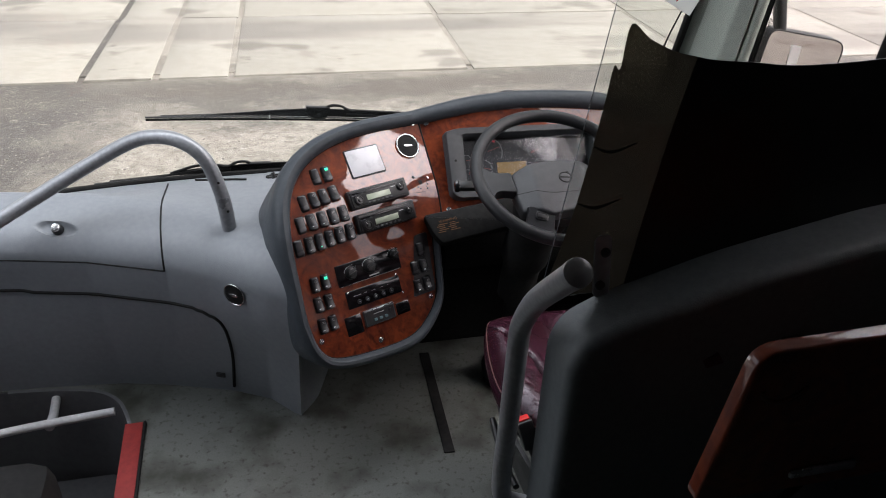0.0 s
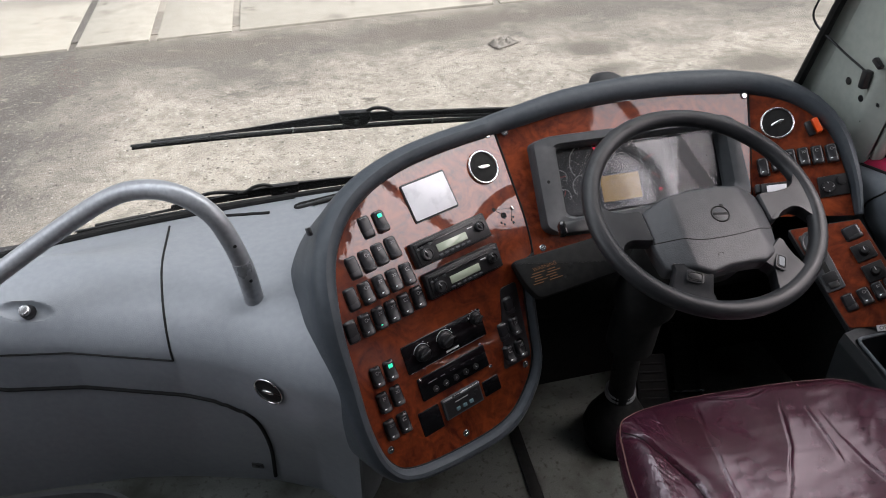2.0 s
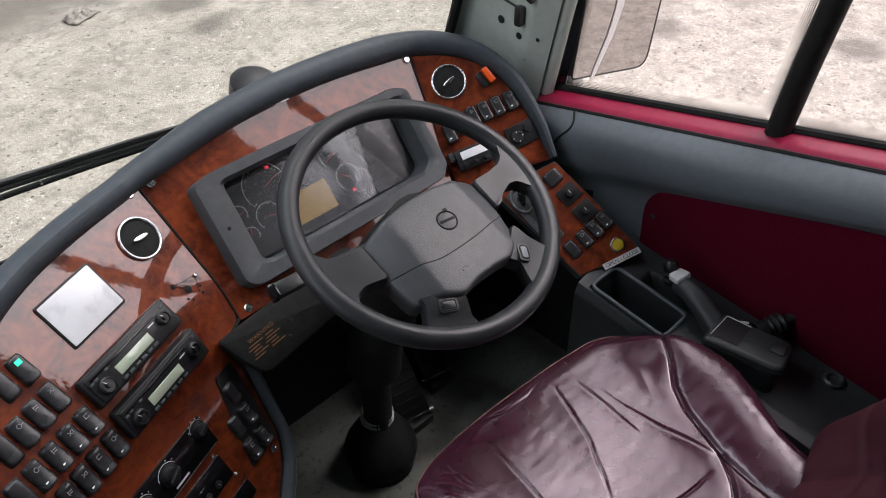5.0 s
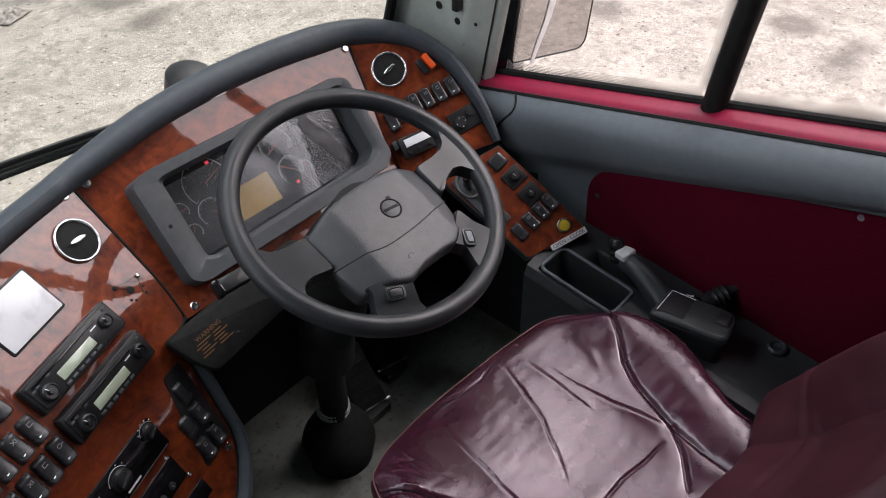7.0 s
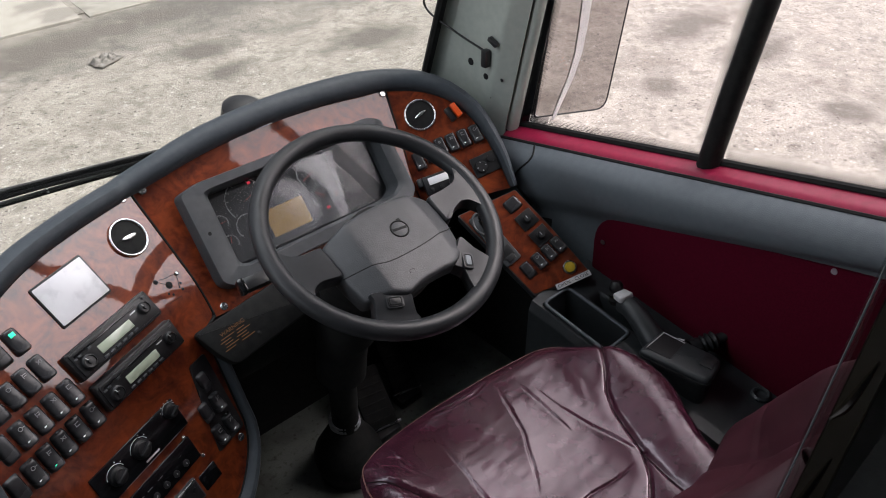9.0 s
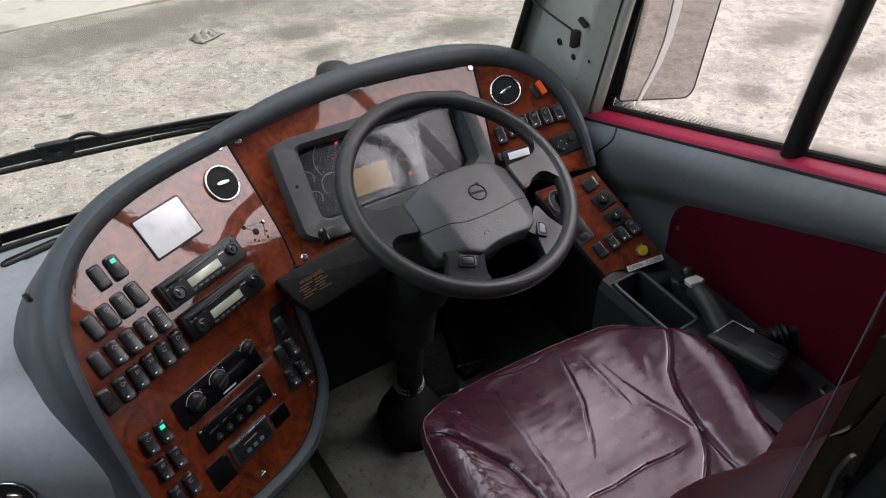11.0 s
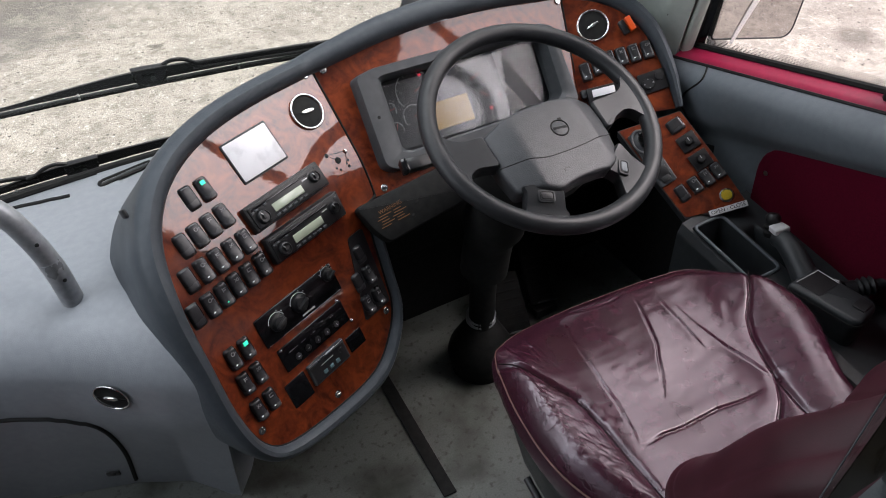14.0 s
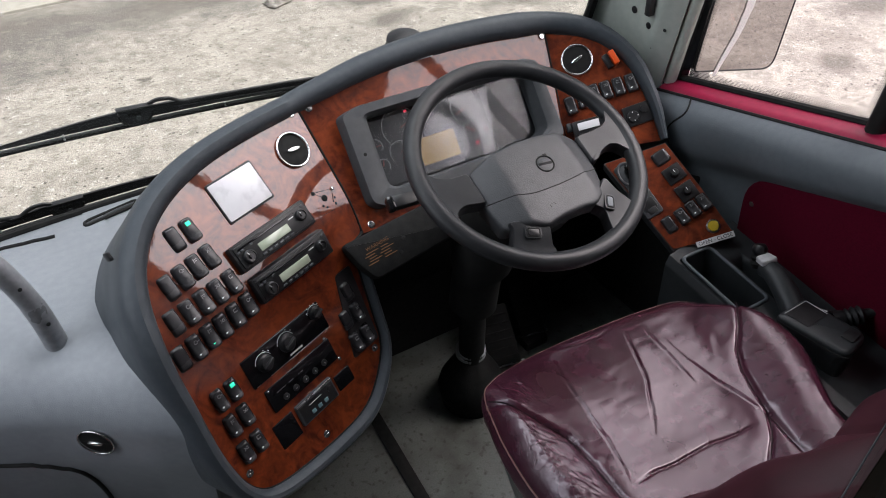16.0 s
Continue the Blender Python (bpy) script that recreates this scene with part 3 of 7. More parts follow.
pavement = thing("pavement", (0, 8.5, GROUND_Z), "pale stained concrete slabs laid along the edge of the yard", "pavement", kind="structure")
cuts = [-12.0, -9.2, -6.4, -4.1, -1.83, -1.12, -0.37, 2.2, 5.0, 7.8, 10.6, 13.4]
for row, (y0, y1) in enumerate(((8.47, 10.85), (10.855, 13.6), (13.605, 17.0), (17.005, 22.0))):
    for x0, x1 in zip(cuts, cuts[1:]):
        sh = 0.14 * row
        pts = [(x0 + 0.035 + sh, y0 + 0.025 * x0 / 4), (x1 - 0.035 + sh, y0 + 0.025 * x1 / 4), (x1 - 0.035 + sh + 0.12, y1), (x0 + 0.035 + sh + 0.12, y1)]
        part("slab", plate(pts, 0.10, 0.012, base=0), SLAB, pavement, m=Matrix.Translation((0, 0, GROUND_Z - 0.078 + random.uniform(-0.008, 0.008))))
def crumpled(a, b):
    x, y = (a - 0.5) * 0.26, (b - 0.5) * 0.17
    edge = max(0.0, 1 - (2 * abs(a - 0.5)) ** 3) * max(0.0, 1 - (2 * abs(b - 0.5)) ** 3)
    fold = abs(noise.noise((x * 9 + 3, y * 16, 0.4))) + 0.5 * abs(noise.noise((x * 22, y * 30, 2.0)))
    return (x + 0.05 * noise.noise((y * 9, 1.0, 0)), y + 0.04 * noise.noise((x * 8, 4.0, 0)), 0.006 + 0.09 * fold * edge)


rag = solo("rag", sheet(crumpled, 36, 28, 0.004), mat("dusty_cloth", (0.36, 0.34, 0.31), (0.22, 0.20, 0.18), 0.95, 30, bump=0.3, bump_scale=200), "pale crumpled rag lying on the gravel yard", "rag", m=Matrix.Translation((1.93, 7.44, GROUND_Z + 0.006)) @ pose(0, 0, 0, 0, 0, 25))
# ---------------------------------------------------------------- the coach's shell
X0, X1, Y0, ROOF = -1.27, 1.29, -5.0, 2.36


def slab_box(x0, x1, y0, y1, z0, z1, r=0.0):
    return rbox(x1 - x0, y1 - y0, z1 - z0, r, at=((x0 + x1) / 2, (y0 + y1) / 2, (z0 + z1) / 2))


well_out = rounded([(-1.27, 1.3), (-0.655, 1.3), (-0.625, 2.25), (-0.70, 2.50), (-0.95, 2.545), (-1.27, 2.56)], [0, 0, 0.05, 0.14, 0.1, 0])
WELL_LINE = [p for p in well_out if p[0] > X0 + 0.001]
part("joint_filler", slab_box(-12, 13.4, 8.62, 22.0, GROUND_Z - 0.05, GROUND_Z + 0.013), YARD, pavement, "grey sand in the joints")
fl = bmesh.new()
outer = [fl.verts.new((x, y, 0)) for x, y in [(X0, Y0), (X1, Y0), (X1, 2.88), (X0, 2.88), (X0, 2.56)] + [p for p in well_out if p[0] > X0 + 0.001][::-1] + [(X0, 1.3)]]
top_face = fl.faces.new(outer)
ext = bmesh.ops.extrude_face_region(fl, geom=[top_face])
bmesh.ops.translate(fl, verts=[v for v in ext["geom"] if isinstance(v, bmesh.types.BMVert)], vec=(0, 0, -0.05))
bmesh.ops.triangulate(fl, faces=[f for f in fl.faces if len(f.verts) > 4])
solo("floor", fl, FLOOR, "grey-green speckled vinyl floor with dirty scuffs", "floor", kind="structure", smooth=False)
solo("floor_strip", rbox(0.034, 0.5, 0.006, 0.002, at=(0, 0, 0.003)), RUBBER, "black cover strip along the cab floor", "floor strip", kind="structure", m=Matrix.Translation((0.326, 2.25, 0)) @ pose(0, 0, 0, 0, 0, -3))
solo("ceiling", slab_box(X0 - 0.05, X1 + 0.05, Y0, 2.55, ROOF, ROOF + 0.05), CEIL, "dark grey lined coach ceiling", "ceiling", kind="structure")
solo("wall_rear", slab_box(X0 - 0.05, X1 + 0.05, Y0 - 0.05, Y0, GROUND_Z + 0.2, ROOF), WALLIN, "plain dark rear of the saloon", "wall", kind="structure")
# unseen wall; its low part at the entrance is raised to hold back light
solo("wall_left", join(slab_box(X0 - 0.05, X0, Y0, 1.25, GROUND_Z + 0.25, ROOF), slab_box(X0 - 0.05, X0, 1.25, 2.85, GROUND_Z + 0.25, 0.55), slab_box(X0 - 0.05, X0, 1.25, 2.45, 1.9, ROOF)), WALLIN, "plain dark unseen side of the saloon, raised at the entrance to limit light", "wall", kind="structure")
solo("wall_right", join(slab_box(X1, X1 + 0.05, Y0, 1.18, GROUND_Z + 0.25, ROOF), slab_box(X1 + 0.005, X1 + 0.05, 0.6, 2.75, GROUND_Z + 0.25, 0.70), slab_box(X1, X1 + 0.05, 0.6, 2.3, 2.31, ROOF)), WALLIN, "plain dark side of the saloon beside the driver", "wall", kind="structure")
solo("wall_front", slab_box(X0, X1, 2.93, 2.98, GROUND_Z + 0.25, 0.50), WALLIN, "coach front below the windscreen", "wall", kind="structure")
solo("underfloor", slab_box(X0, X1, Y0, 2.93, GROUND_Z + 0.22, GROUND_Z + 0.26), WALLIN, "dark coach underside", "wall", kind="structure")

WELLGREY = mat("stepwell_grey", (0.11, 0.113, 0.118), (0.13, 0.133, 0.138), 0.5, 50, bump=0.2, bump_scale=300, rough_var=0.08)
well = solo("stepwell", sheet(lambda a, b: (*WELL_LINE[min(len(WELL_LINE) - 1, int(a * (len(WELL_LINE) - 1) + 0.5))], -0.62 * b), len(WELL_LINE) - 1, 4, -0.012), WELLGREY, "black moulded entrance stepwell", "stepwell", kind="structure")
part("well_floor", slab_box(-1.27, -0.60, 1.3, 2.56, -0.66, -0.62), WELLGREY, well)
part("upper_step", slab_box(-1.27, -0.66, 1.3, 1.98, -0.62, -0.22), WELLGREY, well)
part("end_panel", slab_box(-1.27, -0.94, 2.548, 2.565, -0.62, -0.004), WELLGREY, well)
part("door_panel", slab_box(-1.275, -1.262, 1.3, 2.56, -0.64, 0.36), WELLGREY, well)

# windscreen, its seal and the panel over it
zs = (0.56, 1.98)


def screen_at(a, b, off=0.0):
    x = -1.2 + 2.4 * a
    z = zs[0] + (zs[1] - zs[0]) * b
    return (x, screen_y(x, z) + off, z)


windscreen = solo("window_1", sheet(lambda a, b: screen_at(a, b), 40, 12, 0.005), WINDOW, "large curved clear windscreen", "window", kind="structure")
windscreen.visible_shadow = False
seal = part("window_seal", tube([screen_at(i / 40, 0.0, 0.0) for i in range(41)], 0.012, 8), RUBBER, windscreen, "black rubber seal")
part("window_seal", tube([screen_at(1.0, i / 12, 0.0) for i in range(13)], 0.011, 8), RUBBER, windscreen)
part("window_seal", tube([screen_at(0.0, i / 12, 0.0) for i in range(13)], 0.011, 8), RUBBER, windscreen)
solo("wall_over_windscreen", sheet(lambda a, b: (-1.25 + 2.5 * a, screen_y(-1.25 + 2.5 * a, 1.97 + 0.43 * b) - 0.01, 1.97 + 0.43 * b), 24, 3, 0.04), CEIL, "grey lining over the windscreen", "wall", kind="structure")


def pillar_skin(a, b):
    """The front pillar's inner cladding, leaning back with the windscreen."""
    z = 0.66 + 1.62 * b
    yl = screen_y(1.19, z) - 0.006
    yr = 2.398 - 0.185 * (z - 0.76)
    y = yl + (yr - yl) * a
    bulge = 0.012 * math.sin(math.pi * a) + (0.035 * max(0, a - 0.8) / 0.2)
    return (1.188 - 0.0 * a + bulge - (0.03 * max(0.0, 1 - a / 0.12)), y, z)


pillar = solo("front_pillar", sheet(pillar_skin, 24, 10, 0.02), PILLAR, "pale grey-green moulded windscreen pillar with drilled holes", "pillar", kind="structure")


def on_pillar(y, z):
    a = (screen_y(1.19, z) - 0.006 - y) / (screen_y(1.19, z) - 0.006 - 2.398 + 0.185 * (z - 0.76))
    return Vector(pillar_skin(a, (z - 0.66) / 1.62))


part("edge_seal", tube([Vector(pillar_skin(0.0, i / 12)) + Vector((-0.004, -0.008, 0)) for i in range(13)], 0.012, 8), RUBBER, pillar, "black rubber edge along the windscreen")
for y, z, r in ((2.506, 0.905, 0.0085), (2.449, 0.884, 0.0075), (2.403, 0.886, 0.004), (2.43, 0.832, 0.0014)):
    part("screw_hole", lathe([(0, 0.001), (r, 0.001), (r * 1.15, 0)], 14), BLACK, pillar, m=axes(on_pillar(y, z) + Vector((-0.002, 0, 0)), (-1, 0, 0), (0, 1, 0)))
part("pillar_post", tube([(1.248, 2.394 - 0.18 * (z - 0.76), z) for z in (0.74, 0.9, 1.2, 1.5, 2.27)], 0.016, 12), PILLAR, pillar, "rounded grey window post")
part("frit_band", sheet(lambda a, b: (1.276 - 0.012 * (1 - a), 2.392 - 0.026 * a - (0.165 - 0.015 * a) * (1.52 * b - 0.02), 0.74 + 1.52 * b), 4, 8, 0.003), GLOSSBLACK, pillar, "black border beside the window post")
cable = thing("aerial_lead", tuple(on_pillar(2.47, 0.90)), "thin black lead plugged into the windscreen pillar", "cable")
part("plug", rbox(0.02, 0.018, 0.045, 0.004), BLACK, cable, m=Matrix.Translation(on_pillar(2.442, 0.937) + Vector((-0.012, 0, 0))))
part("plug_cap", rbox(0.014, 0.03, 0.012, 0.003), BLACK, cable, m=Matrix.Translation(on_pillar(2.42, 0.985) + Vector((-0.01, 0, 0))) @ pose(0, 0, 0, 25, 0, 0))
part("lead", tube(spline([on_pillar(2.444, 0.955) + Vector((-0.014, 0, 0)), (1.165, 2.53, 0.985), (1.14, 2.61, 1.03), (1.14, 2.60, 1.10), (1.155, 2.54, 1.25)], 6), 0.0028, 8), BLACK, cable)

# driver's window with its sill, frit and divider
side = solo("window_2", sheet(lambda a, b: (1.283, 2.40 - 1.80 * a - 0.24 * b * (1 - a), ledge_z(2.40 - 1.80 * a) + 0.012 + (2.30 - ledge_z(2.40 - 1.80 * a)) * b), 10, 4, -0.005), SIDEWINDOW, "driver's side window with a dotted black border", "window", kind="structure")
side.visible_shadow = False
part("divider", tube([(1.262, 1.852, 0.84), (1.262, 1.835, 1.02), (1.262, 1.78, 1.5), (1.262, 1.70, 2.30)], 0.0245, 10), RUBBER, side, "black upright window divider")
for y0, y1 in ((2.39, 1.875), (1.832, 0.95)):
    part("rubber_seal", tube([(1.272, y, ledge_z(y) + 0.012) for y in (y0, (y0 + y1) / 2, y1)], 0.010, 8), RUBBER, side)
solo("window_sill", sheet(lambda a, b: (1.214 + 0.067 * b, 2.40 - 1.5 * a, ledge_z(2.40 - 1.5 * a) + 0.010 * math.sin(b * 1.6) - 0.006 * max(0.0, 1 - b / 0.25) ** 2), 20, 16, 0.02), REDPAINT, "crimson vinyl ledge under the driver's window", "window sill", kind="structure")

# black tube draws the gap under the ledge and the shadow in it
part("sill_gap_shadow", tube([(1.212, y, ledge_z(y) - 0.007) for y in (2.40, 1.9, 1.4, 0.92)], 0.005, 6), RUBBER, bpy.data.objects["window_sill"], "dark gap along the ledge with its shadow, drawn as a black tube")
part("outside_moulding", slab_box(1.345, 1.365, 1.2, 2.30, 0.60, 0.70, 0.006), COACHWHITE, side, "white coachwork below the window")
dots, faces = [], []


def dot(y, z, r):
    k = len(dots)
    dots.extend((1.279, y + r * math.cos(i * math.pi / 3), z + r * math.sin(i * math.pi / 3)) for i in range(6))
    faces.append(tuple(range(k, k + 6)))


for y0, y1 in ((2.37, 1.88), (1.822, 0.95)):
    for i in range(int((y0 - y1) / 0.0040)):
        for j in range(6):
            y = y0 - i * 0.0040 - (j % 2) * 0.0020
            dot(y, ledge_z(y) + 0.018 + j * 0.0036, 0.0019 - 0.00020 * j)
for i in range(120):
    for j in range(5):
        z = 0.885 + i * 0.0040 + (j % 2) * 0.0020
        dot(1.879 - 0.09 * (z - 0.88) + j * 0.0036, z, 0.0019 - 0.00020 * j)
        z = 0.765 + i * 0.0040 + (j % 2) * 0.0020
        dot(2.364 - 0.15 * (z - 0.76) - j * 0.0036, z, 0.0019 - 0.00020 * j)
frit = bpy.data.meshes.new("dotted_border")
frit.from_pydata(dots, [], faces)
frit.materials.append(RUBBER)
tagged(part("dotted_border", frit, None, side, "printed black dots along the glass edge"), kind="stuff")

# ---------------------------------------------------------------- dashboard
dash = thing("dashboard", (0.2, 2.6, 0), "grey moulded coach dashboard with glossy burr-wood panels", "dashboard")
OUTLINE = spline([(0.071, 0.063), (-0.08, 0.068), (-0.20, 0.062), (-0.30, 0.037), (-0.375, -0.008), (-0.43, -0.08), (-0.462, -0.18), (-0.471, -0.30),
                  (-0.476, -0.42), (-0.458, -0.507), (-0.40, -0.547), (-0.25, -0.564), (-0.15, -0.556), (-0.08, -0.510), (-0.043, -0.459), (-0.03, -0.40),
                  (-0.012, -0.30), (0.0, -0.245), (0.041, -0.229)], 5)


def span(s):
    """Where the centre panel begins and ends at height s."""
    xs = []
    loop = [tuple(p) for p in OUTLINE]
    for a, b in zip(loop, loop[1:] + loop[:1]):
        if (a[1] - s) * (b[1] - s) <= 0 and a[1] != b[1]:
            xs.append(a[0] + (b[0] - a[0]) * (s - a[1]) / (b[1] - a[1]))
    return (min(xs), max(xs)) if xs else (-0.1, -0.1)


def pod_skin(a, b):
    s = -0.5636 + (0.0678 + 0.5636) * (0.5 - 0.5 * math.cos(math.pi * b))
    x0, x1 = span(s)
    return pod(x0 + (x1 - x0) * a, s)


panel = part("wood_panel", sheet(pod_skin, 30, 60, 0.006), WOOD, dash, "glossy burr-wood centre panel")


def mid_skin(a, b):
    top = 0.055 + 0.028 * (1 - ((a - 0.5) * 2) ** 2) - 0.012 * (1 - a)
    v = -0.252 + (top + 0.252) * b
    w0, w1 = -0.293 - 0.041 * (v + 0.25) / 0.29, 0.283 + 0.044 * (v + 0.25) / 0.29
    return mid(w0 + (w1 - w0) * a + 0.002 - 0.004 * a, v, -0.004)


mid_bm = sheet(mid_skin, 72, 40)
bmesh.ops.delete(mid_bm, geom=[f for f in mid_bm.faces if -0.215 < (MID.inverted() @ f.calc_center_median()).x < 0.245 and -0.19 < (MID.inverted() @ f.calc_center_median()).y < -0.008], context="FACES")
part("wood_panel", mid_bm, WOOD, dash, "glossy burr-wood panel round the instruments")
right_out = rounded([(-0.045, 0.093), (0.03, 0.055), (0.08, 0.008), (0.113, -0.06), (0.121, -0.16), (0.112, -0.262), (0.0, -0.235), (-0.10, -0.215), (-0.085, -0.10)], [0.0, 0.03, 0.04, 0.04, 0.05, 0.0, 0.01, 0, 0.02])
part("wood_panel", plate(right_out, 0.006, base=-0.006), WOOD, dash, "glossy burr-wood panel beside the pillar", RIGHT)

# the lip that runs round the wood panels
lip = []
for p in OUTLINE[::-1][3:]:
    lip.append(pod_frame(*p))
for u, v in ((-0.25, 0.056), (-0.15, 0.072), (0.0, 0.082), (0.15, 0.077), (0.26, 0.066)):
    lip.append((mid(u, v), MID.to_3x3().col[2]))
for u, v in ((-0.03, 0.092), (0.03, 0.06), (0.077, 0.015), (0.112, -0.052), (0.122, -0.12), (0.122, -0.19), (0.114, -0.262)):
    lip.append((right(u, v), RIGHT.to_3x3().col[2]))
path, normals = [], []
pp = spline([q[0] for q in lip], 2)
nn = spline([q[1] for q in lip], 2)
for i, (p, n) in enumerate(zip(pp, nn)):
    path.append(p)
    normals.append(n.normalized())
SECTION = [(-0.003, -0.02), (-0.002, 0.006), (0.003, 0.016), (0.012, 0.023), (0.024, 0.024), (0.036, 0.016), (0.043, 0.002), (0.045, -0.02), (0.044, -0.05), (0.037, -0.12), (0.027, -0.24)]
bm = bmesh.new()
rows = []
for i, p in enumerate(path):
    d = (path[min(i + 1, len(path) - 1)] - path[max(i - 1, 0)]).normalized()
    n = (normals[i] - d * normals[i].dot(d)).normalized()
    o = n.cross(d)
    narrow = lerp(i, [(0, 0.5), (30, 0.5), (56, 0.75), (70, 0.72), (84, 0.66), (100, 0.78), (122, 1.0), (400, 1.0)])
    narrow *= lerp(i - len(path), [(-26, 1.0), (-21, 1.2), (-15, 1.32), (-12, 1.12), (-7, 0.85), (-3, 0.6), (0, 0.3)])
    rows.append([bm.verts.new(p + o * a * narrow + n * b * (0.7 + 0.3 * min(1.0, narrow))) for a, b in SECTION])
for a, b in zip(rows, rows[1:]):
    for j in range(len(SECTION) - 1):
        bm.faces.new((a[j], a[j + 1], b[j + 1], b[j]))
part("hood_lip", bm, LIPGREY, dash, "soft grey lip round the wood panels")

part("edge_trim", tube([pod(q[0], q[1], 0.001) for q in OUTLINE[1:]], 0.0035, 8), RUBBER, dash, "thin black rubber trim round the centre panel")
part("panel_joint", tube([pod(0.071 - 0.030 * i / 8, 0.063 - 0.292 * i / 8, 0.0005) for i in range(9)], 0.0026, 8), RUBBER, dash, "black joint between the wood panels")
part("panel_joint", tube([mid(0.327 - 0.046 * i / 8, 0.058 - 0.30 * i / 8, -0.003) for i in range(9)], 0.0022, 8), RUBBER, dash, "black joint between the wood panels")

# left part of the dashboard: a swept moulding from the windscreen to the floor
FRONT = [(-1.27, 2.55), (-0.94, 2.51), (-0.71, 2.46), (-0.48, 2.37), (-0.36, 2.30), (-0.285, 2.245), (-0.20, 2.175), (-0.12, 2.122)]
FOOT = [(-1.27, 2.565), (-0.95, 2.55), (-0.69, 2.525), (-0.54, 2.49), (-0.33, 2.42), (-0.21, 2.355), (-0.15, 2.285), (-0.12, 2.255)]


def left_profile(x, b):
    f, g, w = lerp(x, FRONT), lerp(x, FOOT), screen_y(x, 0.6) - 0.015
    pts = [(w, 0.585), (w - 0.10, 0.605), (f + 0.20, 0.645), (f + 0.10, 0.632), (f + 0.04, 0.60), (f + 0.005, 0.552), (f, 0.50), (f + 0.015, 0.40), (f + (g - f) * 0.6, 0.2), (g, 0.0)]
    return pts


def left_skin(a, b):
    x = -1.27 + 1.15 * a
    sp = LEFT_CACHE.setdefault(round(x, 5), spline([(p[0], p[1]) for p in left_profile(x, b)], 6))
    t = min(0.99999, b) * (len(sp) - 1)
    q = sp[int(t)] + (sp[int(t) + 1] - sp[int(t)]) * (t - int(t))
    d = math.hypot((x + 0.785 - 0.25 * (b - 0.43)) / 0.058, (b - 0.43) / 0.043)
    hollow = 0.016 * max(0.0, 1 - d ** 4) ** 0.7 if d < 1 else 0.0
    return (x, q[0] + 0.5 * hollow, max(0.0, q[1]) - 0.86 * hollow)


LEFT_CACHE = {}
part("left_moulding", sheet(left_skin, 180, 150, -0.012), GREY, dash, "grey grained moulding in front of the passenger side")
# column under the centre panel
ped = [(-0.155, 2.285), (-0.12, 2.255), (-0.06, 2.33), (0.0, 2.50), (0.03, 2.86), (-0.3, 2.86)]
part("column", moved(plate(rounded(ped, [0.04, 0.035, 0.04, 0.05, 0.02, 0.02], 8), 0.42), Matrix()), GREY, dash, "grey foot under the centre panel")
# dark void behind the panels: black slabs stand in for its shade
part("void_backing", join(slab_box(0.02, 1.25, 2.565, 2.60, 0.0, 0.58), slab_box(1.2, 1.24, 2.2, 2.8, 0.0, 0.7)), RUBBER, dash, "black slabs standing in for the shaded space behind the pedals")
part("top_deck", sheet(lambda a, b: (-0.16 + 1.36 * a, 2.50 + (screen_y(-0.16 + 1.36 * a, 0.6) - 0.012 - 2.50) * b, 0.63 - 0.04 * b), 16, 4, 0.012), GREY, dash, "grey deck behind the wood panels")


# ---------------------------------------------------------------- small fittings of the dashboard
def screw(m, r=0.006, parent=None):
    r *= 1.35
    part("screw", join(lathe([(r, 0), (r, 0.0015), (r * 0.8, 0.003), (0, 0.0035)], 14), rbox(r * 1.2, r * 0.22, 0.001, 0, at=(0, 0, 0.0036))), CHROME, parent or dash, "", m)


for x, s in ((0.049, 0.066), (-0.268, -0.537), (-0.449, -0.479), (-0.066, -0.464), (-0.335, -0.372), (-0.169, -0.365), (-0.158, -0.424)):
    screw(pod_m(x, s), 0.0062 if s in (0.066, -0.537, -0.479, -0.464) else 0.0032)
for u, v in ((-0.309, 0.042), (-0.267, -0.239), (0.315, 0.051)):
    screw(MID @ Matrix.Translation((u, v, -0.003)), 0.0062)


def vent(m, parent, r=0.039, turn=-10, w=0.88):
    ring = part("air_vent", tube([(r * 0.95 * math.cos(i * math.pi / 24), r * 0.95 * math.sin(i * math.pi / 24), 0.0035) for i in range(48)], r * (1.02 - w) * 0.5, 10, closed=True), CHROME, parent, "round black air vent with a chrome ring", m)
    part("flap", lathe([(r * (w + 0.01), 0.001), (r * 0.86, 0.0025), (r * 0.6, 0.0035), (0, 0.004)], 32), RUBBER, ring, "", m)
    part("slot", rbox(r * 1.66, 0.0012, 0.003, 0, at=(0, 0, 0.003)), RUBBER, ring, "", m @ pose(0, 0, 0, 0, 0, turn))
    lens = [(r * 0.42 * math.cos(i * math.pi / 8), 0.0045 * math.sin(i * math.pi / 8)) for i in range(16)]
    part("tab", plate(lens, 0.008, 0.002), CHROME, ring, "small chrome tab", m @ pose(0, 0, 0, 0, 0, turn))


vent(pod_m(0.001, 0.0), dash)
vent(RIGHT @ Matrix.Translation((0.003, 0.001, 0)), dash, 0.039, 12)

ICON = mat("grey_print", (0.22, 0.22, 0.22), None, 0.5, 30)
# rocker switches: one with a marker bar, one blank
SW = {}


